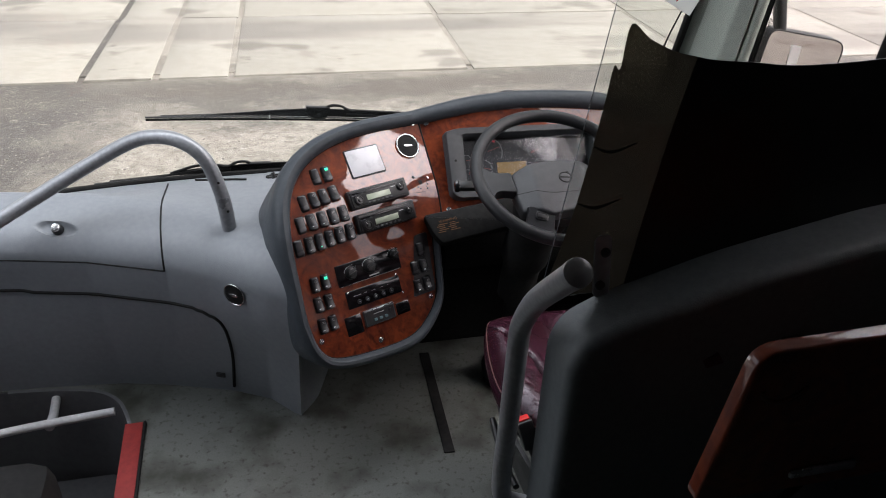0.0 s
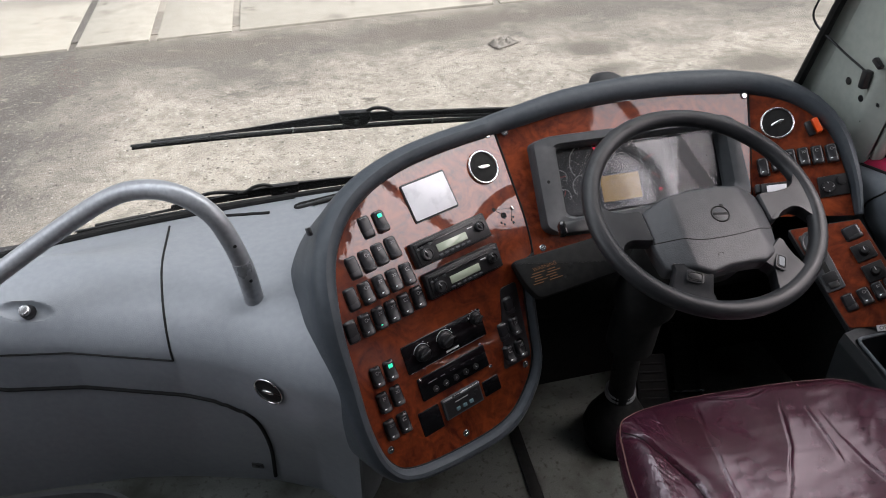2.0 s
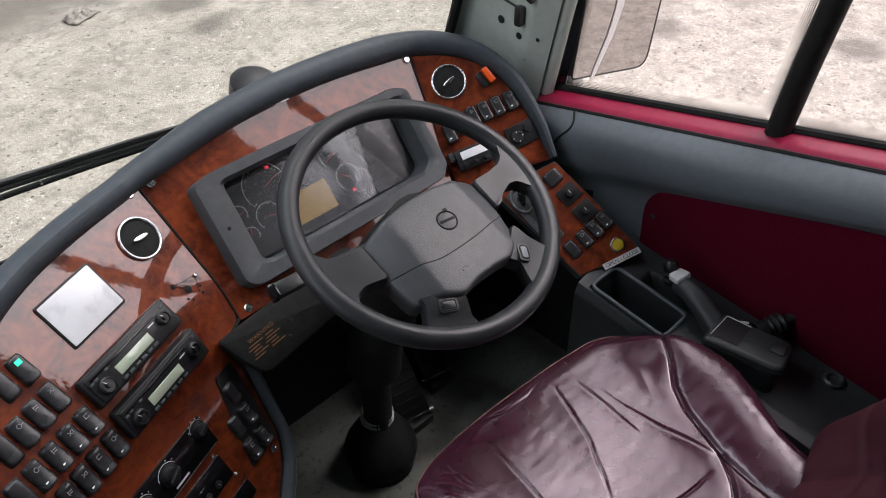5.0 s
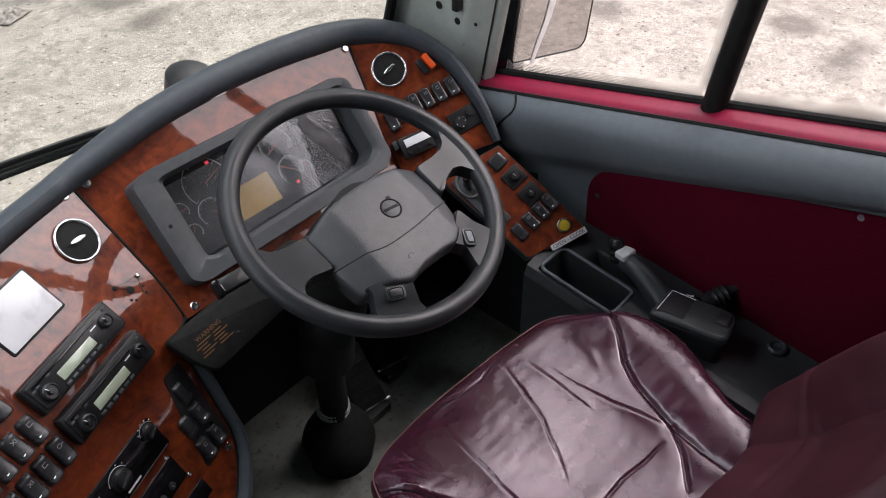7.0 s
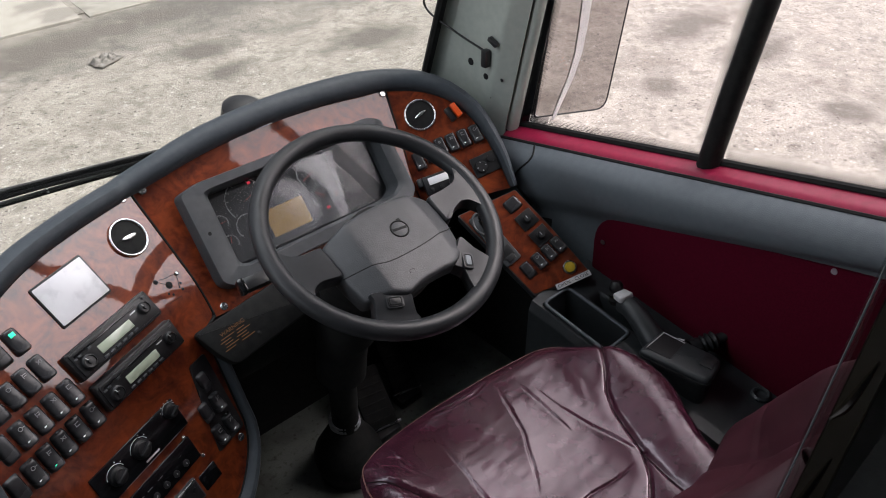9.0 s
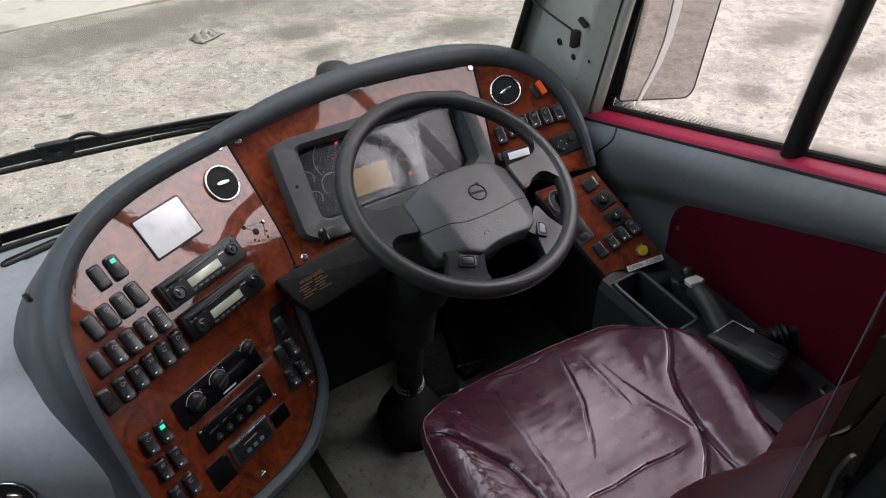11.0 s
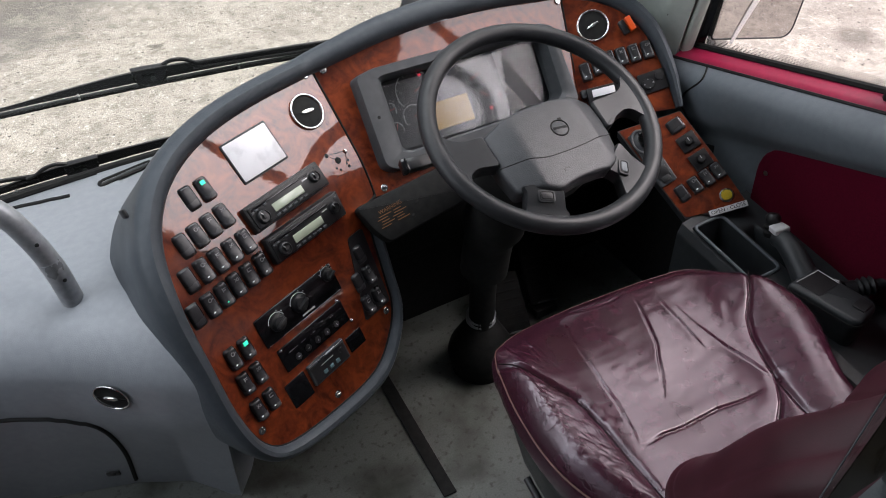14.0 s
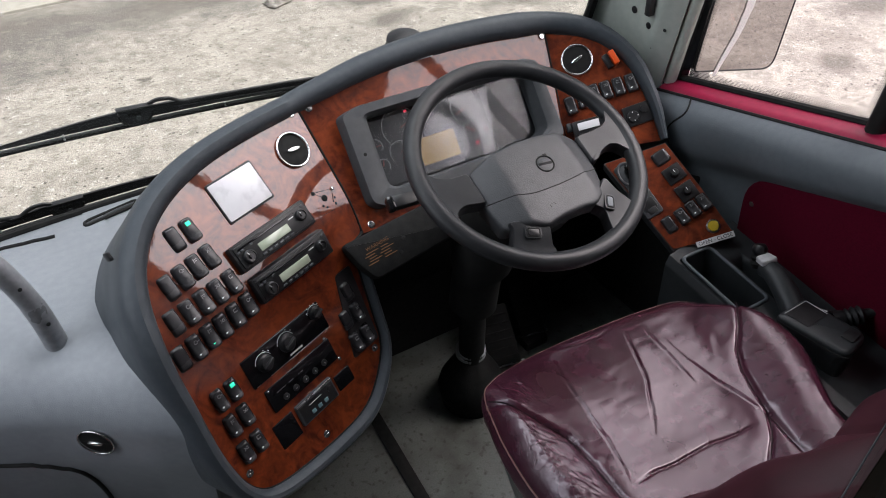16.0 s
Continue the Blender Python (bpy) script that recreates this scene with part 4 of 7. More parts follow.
def rocker(m, parent, kind="bar", w=0.0285, h=0.049, lit=None, icon=0):
    key = (kind == "blank", w, h)
    name = "switch_blank" if kind == "blank" else "rocker_switch"
    if key not in SW:
        def skin(a, b):
            x, y = (a - 0.5) * 2, (b - 0.5) * 2
            e = (abs(x) ** 5 + abs(y) ** 9) ** 2
            z = 0.0105 + 0.0030 * y * y - 0.0024 * y - 0.0016 * x * x if kind != "blank" else 0.0075 - 0.0008 * (x * x + y * y)
            k = 1 - 0.06 * abs(x * y) ** 3
            return (x * k * w / 2, y * k * h / 2, max(0.0, z - 0.010 * min(1.2, e)))
        b = part(name, sheet(skin, 18, 22), SWITCH, parent, "blank black switch cover" if kind == "blank" else "black rocker switch", m)
        SW[key] = b.data
    else:
        b = part(name, SW[key], None, parent, "blank black switch cover" if kind == "blank" else "black rocker switch", m)
    if kind == "blank":
        return
    if kind == "bar":
        part("marker", rbox(0.0022, 0.012, 0.0012, 0.0004), GREENLED if lit == "green" else WHITELED, b, "", m @ Matrix.Translation((0.0, -h * 0.27, 0.0118)) @ pose(0, 0, 0, 8, 0, 90))
    if lit == "top":
        part("marker", rbox(0.010, 0.008, 0.0012, 0.0004), GREENLED, b, "", m @ Matrix.Translation((0, h * 0.25, 0.0105)))
    elif icon:
        q = m @ Matrix.Translation((0, h * 0.22, 0.0102)) @ pose(0, 0, 0, -4, 0, 0)
        marks = ([rbox(0.008, 0.0011, 0.0008, 0, at=(0, 0.003, 0)), rbox(0.008, 0.0011, 0.0008, 0, at=(0, -0.003, 0)), rbox(0.0011, 0.007, 0.0008, 0, at=(-0.0035, 0, 0))],
                 [tube([(0.0034 * math.cos(i * math.pi / 6), 0.0034 * math.sin(i * math.pi / 6), 0) for i in range(12)], 0.0006, 5, closed=True), rbox(0.004, 0.0011, 0.0008, 0, at=(0.006, 0, 0))],
                 [rbox(0.0011, 0.0085, 0.0008, 0, at=(-0.002, 0, 0)), rbox(0.007, 0.0011, 0.0008, 0, at=(0.002, 0.002, 0)), rbox(0.005, 0.0011, 0.0008, 0, at=(0.002, -0.0015, 0))],
                 [moved(rbox(0.009, 0.0011, 0.0008, 0), pose(0, 0, 0, 0, 0, 45)), moved(rbox(0.009, 0.0011, 0.0008, 0), pose(0, 0, 0, 0, 0, -45)), rbox(0.0011, 0.006, 0.0008, 0, at=(0.005, 0, 0))])[icon % 4]
        part("symbol", join(*marks), ICON, b, "", q)


rocker(pod_m(-0.326, -0.024), dash, "blank")
rocker(pod_m(-0.291, -0.0245), dash, "plain", lit="top")
for i, x in enumerate((-0.3895, -0.3567, -0.324, -0.291)):
    rocker(pod_m(x, -0.0905 + 0.002 * i), dash, "blank" if i == 0 else "plain", icon=i)
for i, x in enumerate((-0.420, -0.386, -0.352, -0.318, -0.284)):
    rocker(pod_m(x, -0.1475), dash, "blank" if i == 0 else "bar", icon=i)
for i, x in enumerate((-0.4445, -0.411, -0.378, -0.3465, -0.3135, -0.2795)):
    rocker(pod_m(x, -0.2085 + 0.0012 * i), dash, "blank" if i == 0 else "bar", lit="green" if i == 2 else None, icon=i)
for i, s in enumerate((-0.319, -0.376, -0.4375)):
    for j, x in enumerate((-0.426 - 0.004 * i, -0.393 - 0.004 * i)):
        rocker(pod_m(x, s), dash, "bar", 0.027, 0.045, lit="top" if (i, j) == (0, 1) else None, icon=i + j + 1)
part("switch_bank", plate(rounded([(-0.125, -0.105), (-0.045, -0.105), (-0.03, 0.075), (-0.075, 0.075)], 0.008), 0.002), BLACK, dash, "black switch bank", pod_m(0.0, -0.345))
for i, (x, s) in enumerate(((-0.066, -0.315), (-0.068, -0.365), (-0.07, -0.42), (-0.103, -0.42), (-0.100, -0.365))):
    rocker(pod_m(x, s, 0.002), dash, "blank" if i in (0, 4) else "bar", 0.026, 0.043, icon=i + 1)

# the bare holes where something was unscrewed
for x, s, r in ((-0.0017, -0.1195, 0.0062), (0.0274, -0.1118, 0.0035), (-0.02, -0.0985, 0.004), (-0.0149, -0.1322, 0.0022), (-0.008, -0.139, 0.0022), (0.0161, -0.1429, 0.0026), (0.021, -0.131, 0.0022), (0.013, -0.136, 0.0016)):
    part("drilled_hole", lathe([(0, 0.0005), (r, 0.0005), (r * 1.2, 0)], 14), RUBBER, dash, "", pod_m(x, s, 0.0004))
part("bare_screw", lathe([(0.004, 0), (0.004, 0.002), (0, 0.004)], 10), CHROME, dash, "", pod_m(0.0274, -0.1118, 0.001))


def small_screen():
    m = pod_m(-0.158, -0.0145)
    t = thing("monitor", tuple(m.translation), "blank pale grey square monitor set in the wood panel", "screen")
    part("bezel", plate(rounded(rect(0.117, 0.089), 0.005), 0.003, 0.001), BLACK, t, "", m)
    part("glass", plate(rounded(rect(0.110, 0.081), 0.003), 0.0018, 0.0005), SCREEN, t, "", m @ Matrix.Translation((0, 0, 0.0022)))


small_screen()
for (x0, s0), (x1, s1) in (((-0.02, -0.0985), (0.0274, -0.1118)), ((-0.02, -0.0985), (-0.0017, -0.1195)), ((0.0274, -0.1118), (0.013, -0.136)), ((-0.028, -0.148), (0.004, -0.152))):
    part("scratch", tube([pod(x0 + (x1 - x0) * i / 4, s0 + (s1 - s0) * i / 4 + 0.001 * (i % 2), 0.0004) for i in range(5)], 0.0005, 5), RUBBER, dash, "dark scored line")


def radio(m, label):
    t = thing("radio", tuple(m.translation), label, "car radio", "radios in the centre panel")
    w, h = 0.200, 0.056
    body = part("body", join(rbox(w, h, 0.026, 0.004, at=(0, 0, 0.003)), plate(rounded(rect(w - 0.012, h - 0.010), 0.004), 0.004, 0.0015, base=0.015)), BLACK, t, "", m)
    part("display", rbox(0.080, 0.017, 0.002, 0.0008, at=(-0.004, -0.004, 0.0195)), LCD, t, "pale green liquid-crystal display", m)
    part("cassette_slot", rbox(0.150, 0.004, 0.002, 0.001, at=(-0.012, 0.0155, 0.0190)), GLOSSBLACK, t, "", m)
    for x, y, r in ((-0.073, -0.007, 0.0135), (0.073, 0.002, 0.0115)):
        k = part("knob", lathe([(r * 1.05, 0.018), (r, 0.026), (r * 0.82, 0.028), (r * 0.8, 0.0255), (r * 0.35, 0.0255), (r * 0.3, 0.030), (0, 0.0305)], 20), BLACK, t, "", m @ Matrix.Translation((x, y, 0)))
        part("pointer", rbox(0.0012, r * 0.5, 0.001, 0, at=(0, r * 0.55, 0.0283)), WHITE, k, "", m @ Matrix.Translation((x, y, 0)) @ pose(0, 0, 0, 0, 0, 25))
    for i in range(6):
        part("button", rbox(0.0105, 0.0048, 0.004, 0.001, at=(-0.042 + i * 0.0150, -0.0195, 0.0195)), DARKGREY, t, "", m)
    for x, y in ((-0.088, 0.010), (-0.078, 0.011), (0.087, 0.018), (-0.055, 0.012)):
        part("button", rbox(0.008, 0.0042, 0.003, 0.001, at=(x, y, 0.0195)), DARKGREY, t, "", m)
    part("print", rbox(0.014, 0.0022, 0.0005, 0, at=(0.05, 0.0085, 0.0193)), WHITE, t, "", m)
    for sx in (-1, 1):
        for sy in (-1, 1):
            part("fixing", lathe([(0.0016, 0.016), (0, 0.0166)], 8), RUBBER, t, "", m @ Matrix.Translation((sx * 0.096, sy * 0.024, 0)))


radio(pod_m(-0.160, -0.121), "black car radio with a lit pale display, upper of two")
radio(pod_m(-0.157, -0.1915), "black car radio with a pale display, lower of two")


def heater_panel():
    m = pod_m(-0.25, -0.319)
    t = thing("heater_control", tuple(m.translation), "black heater control plate with three rotary knobs", "control panel")
    part("plate", plate(rounded(rect(0.212, 0.064), 0.003), 0.003, 0.001), GLOSSBLACK, t, "", m)
    for x, y, r in ((-0.061, 0.0, 0.0185), (0.001, 0.003, 0.0195), (0.089, 0.0145, 0.015)):
        q = m @ Matrix.Translation((x, y, 0.003))
        k = part("knob", lathe([(r, 0), (r * 0.95, 0.006), (r * 0.7, 0.008), (r * 0.66, 0.013), (0, 0.014)], 24), BLACK, t, "", q)
        part("grip", rbox(r * 1.5, r * 0.36, 0.008, 0.002, at=(0, 0, 0.016)), BLACK, k, "", q @ pose(0, 0, 0, 0, 0, 20))
        arc = [(1.14 * r * math.cos(a), 1.14 * r * math.sin(a), 0.0004) for a in [radians(20 + 9 * i) for i in range(17)]]
        part("scale_arc", tube(arc, 0.0006 if r > 0.016 else 0.0004, 6), WHITE, t, "white printed arc", q)
        for i in range(5 if r < 0.016 else 2):
            a = radians(40 + 28 * i)
            part("scale_mark", lathe([(0.0012, 0), (0.0012, 0.0006), (0, 0.0007)], 8), WHITE, t, "", q @ Matrix.Translation((1.35 * r * math.cos(a), 1.35 * r * math.sin(a), 0)))
    part("print", rbox(0.034, 0.0035, 0.0006, 0, at=(0.012, -0.024, 0.0033)), WHITE, t, "", m)
    part("edge_line", rbox(0.20, 0.0009, 0.0006, 0, at=(0, -0.031, 0.0033)), STEEL, t, "", m)


heater_panel()


def button_panel():
    m = pod_m(-0.252, -0.394)
    t = thing("button_panel", tuple(m.translation), "black climate panel with a row of round push buttons", "control panel")
    part("plate", plate(rounded(rect(0.182, 0.052), 0.003), 0.003, 0.001), GLOSSBLACK, t, "", m)
    for i in range(5):
        part("button", lathe([(0.0072, 0.003), (0.0072, 0.0045), (0.006, 0.0055), (0, 0.0057)], 18), BLACK, t, "", m @ Matrix.Translation((-0.054 + i * 0.0275, -0.012, 0)))
        part("symbol", rbox(0.004, 0.001, 0.0005, 0, at=(0, 0, 0.0059)), WHITE, t, "", m @ Matrix.Translation((-0.054 + i * 0.0275, -0.012, 0)) @ pose(0, 0, 0, 0, 0, 30 * i))
        part("print", rbox(0.012 if i else 0.024, 0.0015, 0.0005, 0, at=(-0.056 + i * 0.0275, 0.008, 0.0033)), STEEL, t, "", m)


button_panel()


def auxiliary_heater():
    m = pod_m(-0.253, -0.462)
    t = thing("heater_timer", tuple(m.translation), "silver-framed heater timer with small lit keys between black blanks", "control panel")
    for x, w, h in ((-0.086, 0.053, 0.056), (0.083, 0.046, 0.036)):
        part("blank", plate(rounded(rect(w, h), 0.003), 0.002, 0.0008), GLOSSBLACK, t, "", m @ Matrix.Translation((x, -0.005, 0)))
    part("frame", plate(rounded(rect(0.103, 0.048), 0.003), 0.007, 0.002), DARKGREY, t, "", m)
    part("top_edge", rbox(0.100, 0.004, 0.003, 0.001, at=(0, 0.021, 0.0075)), STEEL, t, "silver top edge", m)
    part("face", plate(rect(0.094, 0.036, 0, -0.002), 0.001, base=0.007), BLACK, t, "", m)
    part("dial", lathe([(0.006, 0.008), (0.0058, 0.012), (0, 0.0125)], 16), BLACK, t, "", m @ Matrix.Translation((0.036, 0.005, 0)))
    part("print", rbox(0.035, 0.0016, 0.0005, 0, at=(-0.004, 0.008, 0.0083)), WHITE, t, "", m)
    for i in range(3):
        part("key", rbox(0.010, 0.008, 0.003, 0.001, at=(-0.018 + 0.018 * i, -0.009, 0.009)), mat("teal_key", (0.12, 0.22, 0.24), (0.16, 0.26, 0.28), 0.4, 60), t, "pale teal key", m)


auxiliary_heater()

# ---------------------------------------------------------------- instrument cluster
def cluster():
    t = thing("instrument_cluster", tuple(mid(0, -0.1)), "grey-framed instrument cluster with dark dials and an amber display", "instrument cluster")
    outer = rounded([(-0.262, 0.004), (-0.215, 0.014), (0.228, 0.010), (0.264, -0.004), (0.272, -0.190), (0.248, -0.214), (-0.240, -0.214), (-0.262, -0.198)], 0.012, 4)
    inner = rounded([(-0.203, -0.018), (-0.19, -0.012), (0.215, -0.014), (0.232, -0.022), (0.232, -0.165), (0.20, -0.182), (-0.185, -0.182), (-0.205, -0.172)], 0.012, 4)
    bm = bmesh.new()
    k = len(outer)
    c = Vector((0, -0.1))
    loops = []
    for pts, f, z in ((outer, 1.0, -0.004), (outer, 0.995, 0.020), (outer, 0.975, 0.030), (inner, 1.05, 0.030), (inner, 1.0, 0.022), (inner, 0.97, -0.030)):
        loops.append([bm.verts.new((*(c + (Vector(p) - c) * f), z)) for p in pts])
    for a, b in zip(loops, loops[1:]):
        for i in range(k):
            bm.faces.new((a[i], a[(i + 1) % k], b[(i + 1) % k], b[i]))
    part("housing", bm, DARKGREY, t, "grey grained surround", MID)
    face = part("dial_face", plate([tuple(c + (Vector(p) - c) * 0.975) for p in inner], 0.002, base=-0.031), mat("dial_black", (0.012, 0.012, 0.014), (0.02, 0.02, 0.023), 0.4, 25), t, "dark dial face", MID)
    dark = part("blank_side", plate(rect(0.118, 0.158, 0.168, -0.097), 0.002, base=-0.0285), GLOSSBLACK, t, "", MID)
    part("sensor_pip", lathe([(0.0022, 0), (0, 0.001)], 10), WHITE, t, "", MID @ Matrix.Translation((0.198, -0.08, -0.026)))
    part("pip_hole", lathe([(0.004, 0), (0, 0.0006)], 10), RUBBER, t, "", MID @ Matrix.Translation((-0.236, -0.093, 0.0305)))
    for u, v, r, needle in ((-0.110, -0.054, 0.047, 20), (-0.131, -0.108, 0.027, -15), (-0.186, -0.080, 0.018, 5), (-0.183, -0.126, 0.017, 70), (0.064, -0.114, 0.028, 140), (0.095, -0.125, 0.015, 80), (0.060, -0.056, 0.036, 200)):
        q = MID @ Matrix.Translation((u, v, -0.0285))
        arc = [(r * math.cos(a), r * math.sin(a), 0) for a in [radians(-35 + 250 * i / 24) for i in range(25)]]
        dial = part("dial", tube(arc, 0.0007, 6), WHITE, t, "thin white printed scale", q)
        for i in range(11):
            a = radians(-35 + 25 * i)
            part("tick", rbox(r * 0.14, 0.0009, 0.0006, 0, at=(r * 0.90, 0, 0)), WHITE, dial, "", q @ pose(0, 0, 0, 0, 0, math.degrees(a)))
        part("needle", rbox(r * 0.85, 0.0016, 0.001, 0, at=(r * 0.38, 0, 0.002)), mat("needle_red", (0.6, 0.10, 0.08), None, 0.4, 30), dial, "pale red pointer", q @ pose(0, 0, 0, 0, 0, needle))
    amber = part("amber_display", plate(rounded(rect(0.099, 0.063, -0.037, -0.124), 0.002), 0.001, base=-0.0285), AMBER, t, "plain amber liquid-crystal display", MID)
    part("symbol", tube([(0.007 * math.cos(i * math.pi / 10), 0.007 * math.sin(i * math.pi / 10), 0) for i in range(20)], 0.0006, 6, closed=True), mat("amber_ink", (0.25, 0.14, 0.03), None, 0.6, 30), amber, "", MID @ Matrix.Translation((-0.02, -0.122, -0.027)))
    for u, v in ((0.063, -0.143), (-0.088, -0.022)):
        part("warning_lamp", rbox(0.007, 0.006, 0.001, 0, at=(u, v, -0.028)), REDLED, t, "lit red warning lamp", MID)
    lens = part("lens", plate([tuple(c + (Vector(p) - c) * 0.985) for p in inner], 0.0015, base=-0.008), LENS, t, "clear cover", MID @ Matrix.Translation((0, -0.004, 0)) @ pose(0, 0, 0, 4, 0, 0))
    lens.visible_shadow = False
    # the film's right edge also bounds the glare mixed into it
    edge = [(0.122 + 0.004 * math.sin(i * 2.3) - 0.025 * i / 16, -0.022 - 0.150 * i / 16) for i in range(17)]
    cover = part("protective_film", plate([(-0.196, -0.170), (-0.196, -0.022)] + edge, 0.0006, base=-0.005), GLAREFILM, t, "torn clear protective film with milky glare mixed in", MID @ Matrix.Translation((0, -0.004, 0)) @ pose(0, 0, 0, 4, 0, 0))
    cover.visible_shadow = False


cluster()
part("chip_mark", rbox(0.05, 0.003, 0.001, 0), STEEL, dash, "bare strip where the veneer has chipped", MID @ Matrix.Translation((-0.01, 0.079, -0.003)) @ pose(0, 0, 0, 0, 0, -1))

# ---------------------------------------------------------------- panel by the pillar
t_or = thing("hazard_switch", tuple(right(0.079, -0.032)), "bright orange guarded hazard switch", "switch")
part("rocker", rbox(0.016, 0.036, 0.014, 0.003, at=(-0.010, 0, 0.006)), BLACK, t_or, "", RIGHT @ Matrix.Translation((0.079, -0.032, 0)) @ pose(0, 0, 0, 0, 0, 8))
part("guard", rbox(0.014, 0.036, 0.022, 0.002, at=(0.006, 0, 0.010)), ORANGE, t_or, "orange guard", RIGHT @ Matrix.Translation((0.079, -0.032, 0)) @ pose(0, 0, 0, 0, 0, 8))
for i, (u, v) in enumerate(((-0.054, -0.098), (-0.022, -0.094), (0.0105, -0.092), (0.040, -0.096), (0.0705, -0.100), (0.102, -0.104))):
    rocker(RIGHT @ Matrix.Translation((u, v, 0)) @ pose(0, 0, 0, 0, 0, -4), dash, "bar", 0.0275, 0.047, icon=i)
mj = RIGHT @ Matrix.Translation((0.086, -0.181, 0)) @ pose(0, 0, 0, 0, 0, -4)
t_mir = thing("mirror_switch", tuple(mj.translation), "black mirror adjuster panel with a round joystick", "switch")
part("plate", plate(rounded(rect(0.066, 0.050), 0.003), 0.005, 0.0015), BLACK, t_mir, "", mj)
part("joystick", lathe([(0.015, 0.004), (0.0145, 0.009), (0.012, 0.011), (0.006, 0.0105), (0, 0.011)], 24), BLACK, t_mir, "", mj @ Matrix.Translation((-0.012, -0.003, 0)))
for a in range(4):
    part("arrow", rbox(0.003, 0.0015, 0.0008, 0, at=(0.0105, 0, 0.0116)), WHITE, t_mir, "", mj @ Matrix.Translation((-0.012, -0.003, 0)) @ pose(0, 0, 0, 0, 0, 90 * a))
part("selector", lathe([(0.010, 0.004), (0.0095, 0.010), (0, 0.011)], 20), BLACK, t_mir, "", mj @ Matrix.Translation((0.018, 0.008, 0)))
mt = RIGHT @ Matrix.Translation((-0.034, -0.168, 0)) @ pose(0, 0, 0, 0, 0, -8)
t_tac = thing("door_control", tuple(mt.translation), "small black control box with a pale label plate and three knobs", "control box")
part("body", rbox(0.082, 0.046, 0.024, 0.002, at=(0, 0, 0.010)), BLACK, t_tac, "", mt)
part("top_cover", rbox(0.066, 0.018, 0.002, 0.0005, at=(0.004, 0.008, 0.0225)), SCREEN, t_tac, "pale label plate", mt)
for i in range(3):
    part("knob", lathe([(0.005, 0), (0.0045, 0.007), (0, 0.008)], 12), BLACK, t_tac, "", mt @ Matrix.Translation((-0.026 + i * 0.024, -0.013, 0.022)))
part("bracket", rbox(0.012, 0.02, 0.02, 0.002, at=(-0.048, 0.014, 0.006)), DARKGREY, t_tac, "", mt)

# lower panel beside the seat
LOWER = axes((1.015, 2.085, 0.502), (-0.475, -0.478, 0.739), (0.879, -0.232, 0.416))
low_out = rounded([(0.0, 0.0), (0.138, -0.038), (0.131, 0.10), (0.118, 0.232), (-0.03, 0.262), (-0.012, 0.10)], [0.004, 0.004, 0.01, 0.004, 0.004, 0.01])
part("wood_panel", plate(low_out, 0.006, base=-0.006), WOOD, dash, "glossy burr-wood panel beside the seat", LOWER)
part("panel_edge", plate([(x * 1.04 - 0.002, y * 1.03 - 0.004) for x, y in low_out], 0.05, 0.0, base=-0.058), DARKGREY, dash, "dark surround", LOWER)
rocker(LOWER @ Matrix.Translation((0.091, 0.207, 0)) @ pose(0, 0, 0, 0, 0, 4), dash, "blank", 0.040, 0.036)
for u, v in ((0.096, 0.156), (0.099, 0.104)):
    q = LOWER @ Matrix.Translation((u, v, 0)) @ pose(0, 0, 0, 0, 0, 4)
    k = part("rotary_switch", join(plate(rounded(rect(0.046, 0.042), 0.003), 0.005, 0.0015), lathe([(0.011, 0.005), (0.010, 0.018), (0.008, 0.020), (0, 0.0205)], 20)), BLACK, dash, "black rotary switch", q)
    part("pointer", rbox(0.0012, 0.008, 0.0008, 0, at=(0, 0.003, 0.0208)), WHITE, k, "", q)
for i, (u, v) in enumerate(((0.0225, 0.0545), (0.058, 0.057), (0.0895, 0.0595), (0.1185, 0.062))):
    rocker(LOWER @ Matrix.Translation((u, v, 0)) @ pose(0, 0, 0, 0, 0, 4), dash, "blank" if i == 0 else "bar", 0.0275, 0.043, icon=i)
q = LOWER @ Matrix.Translation((0.107, 0.001, 0))
t_yel = thing("door_button", tuple(q.translation), "round yellow door button with a steel ring", "button")
part("ring", lathe([(0.0165, 0), (0.0165, 0.004), (0.014, 0.006), (0.0125, 0.004)], 24), STEEL, t_yel, "", q)
part("cap", lathe([(0.0128, 0.002), (0.0122, 0.006), (0.008, 0.0068), (0, 0.007)], 24), YELLOW, t_yel, "", q)
dg = bpy.context.evaluated_depsgraph_get


def writing(text, size, material, m, name, parent=None):
    cu = bpy.data.curves.new(name, "FONT")
    cu.body, cu.size, cu.align_x, cu.align_y, cu.extrude = text, size, "CENTER", "CENTER", 0.0002
    tmp = new(name, cu)
    bpy.context.view_layer.update()
    me = bpy.data.meshes.new_from_object(tmp.evaluated_get(dg()))
    bpy.data.objects.remove(tmp)
    me.materials.clear()
    me.materials.append(material)
    return part(name, me, None, parent, "", m)


q = LOWER @ Matrix.Translation((0.095, -0.0285, 0.0)) @ pose(0, 0, 0, 0, 0, -12)
t_lab = thing("open_close_label", tuple(q.translation), "small white printed label reading open close", "label")
part("strip", plate(rect(0.090, 0.014), 0.0015, 0.0004), WHITE, t_lab, "", q)
writing("OPEN - CLOSE", 0.0125, BLACK, q @ Matrix.Translation((0, 0, 0.0017)), "lettering", t_lab)
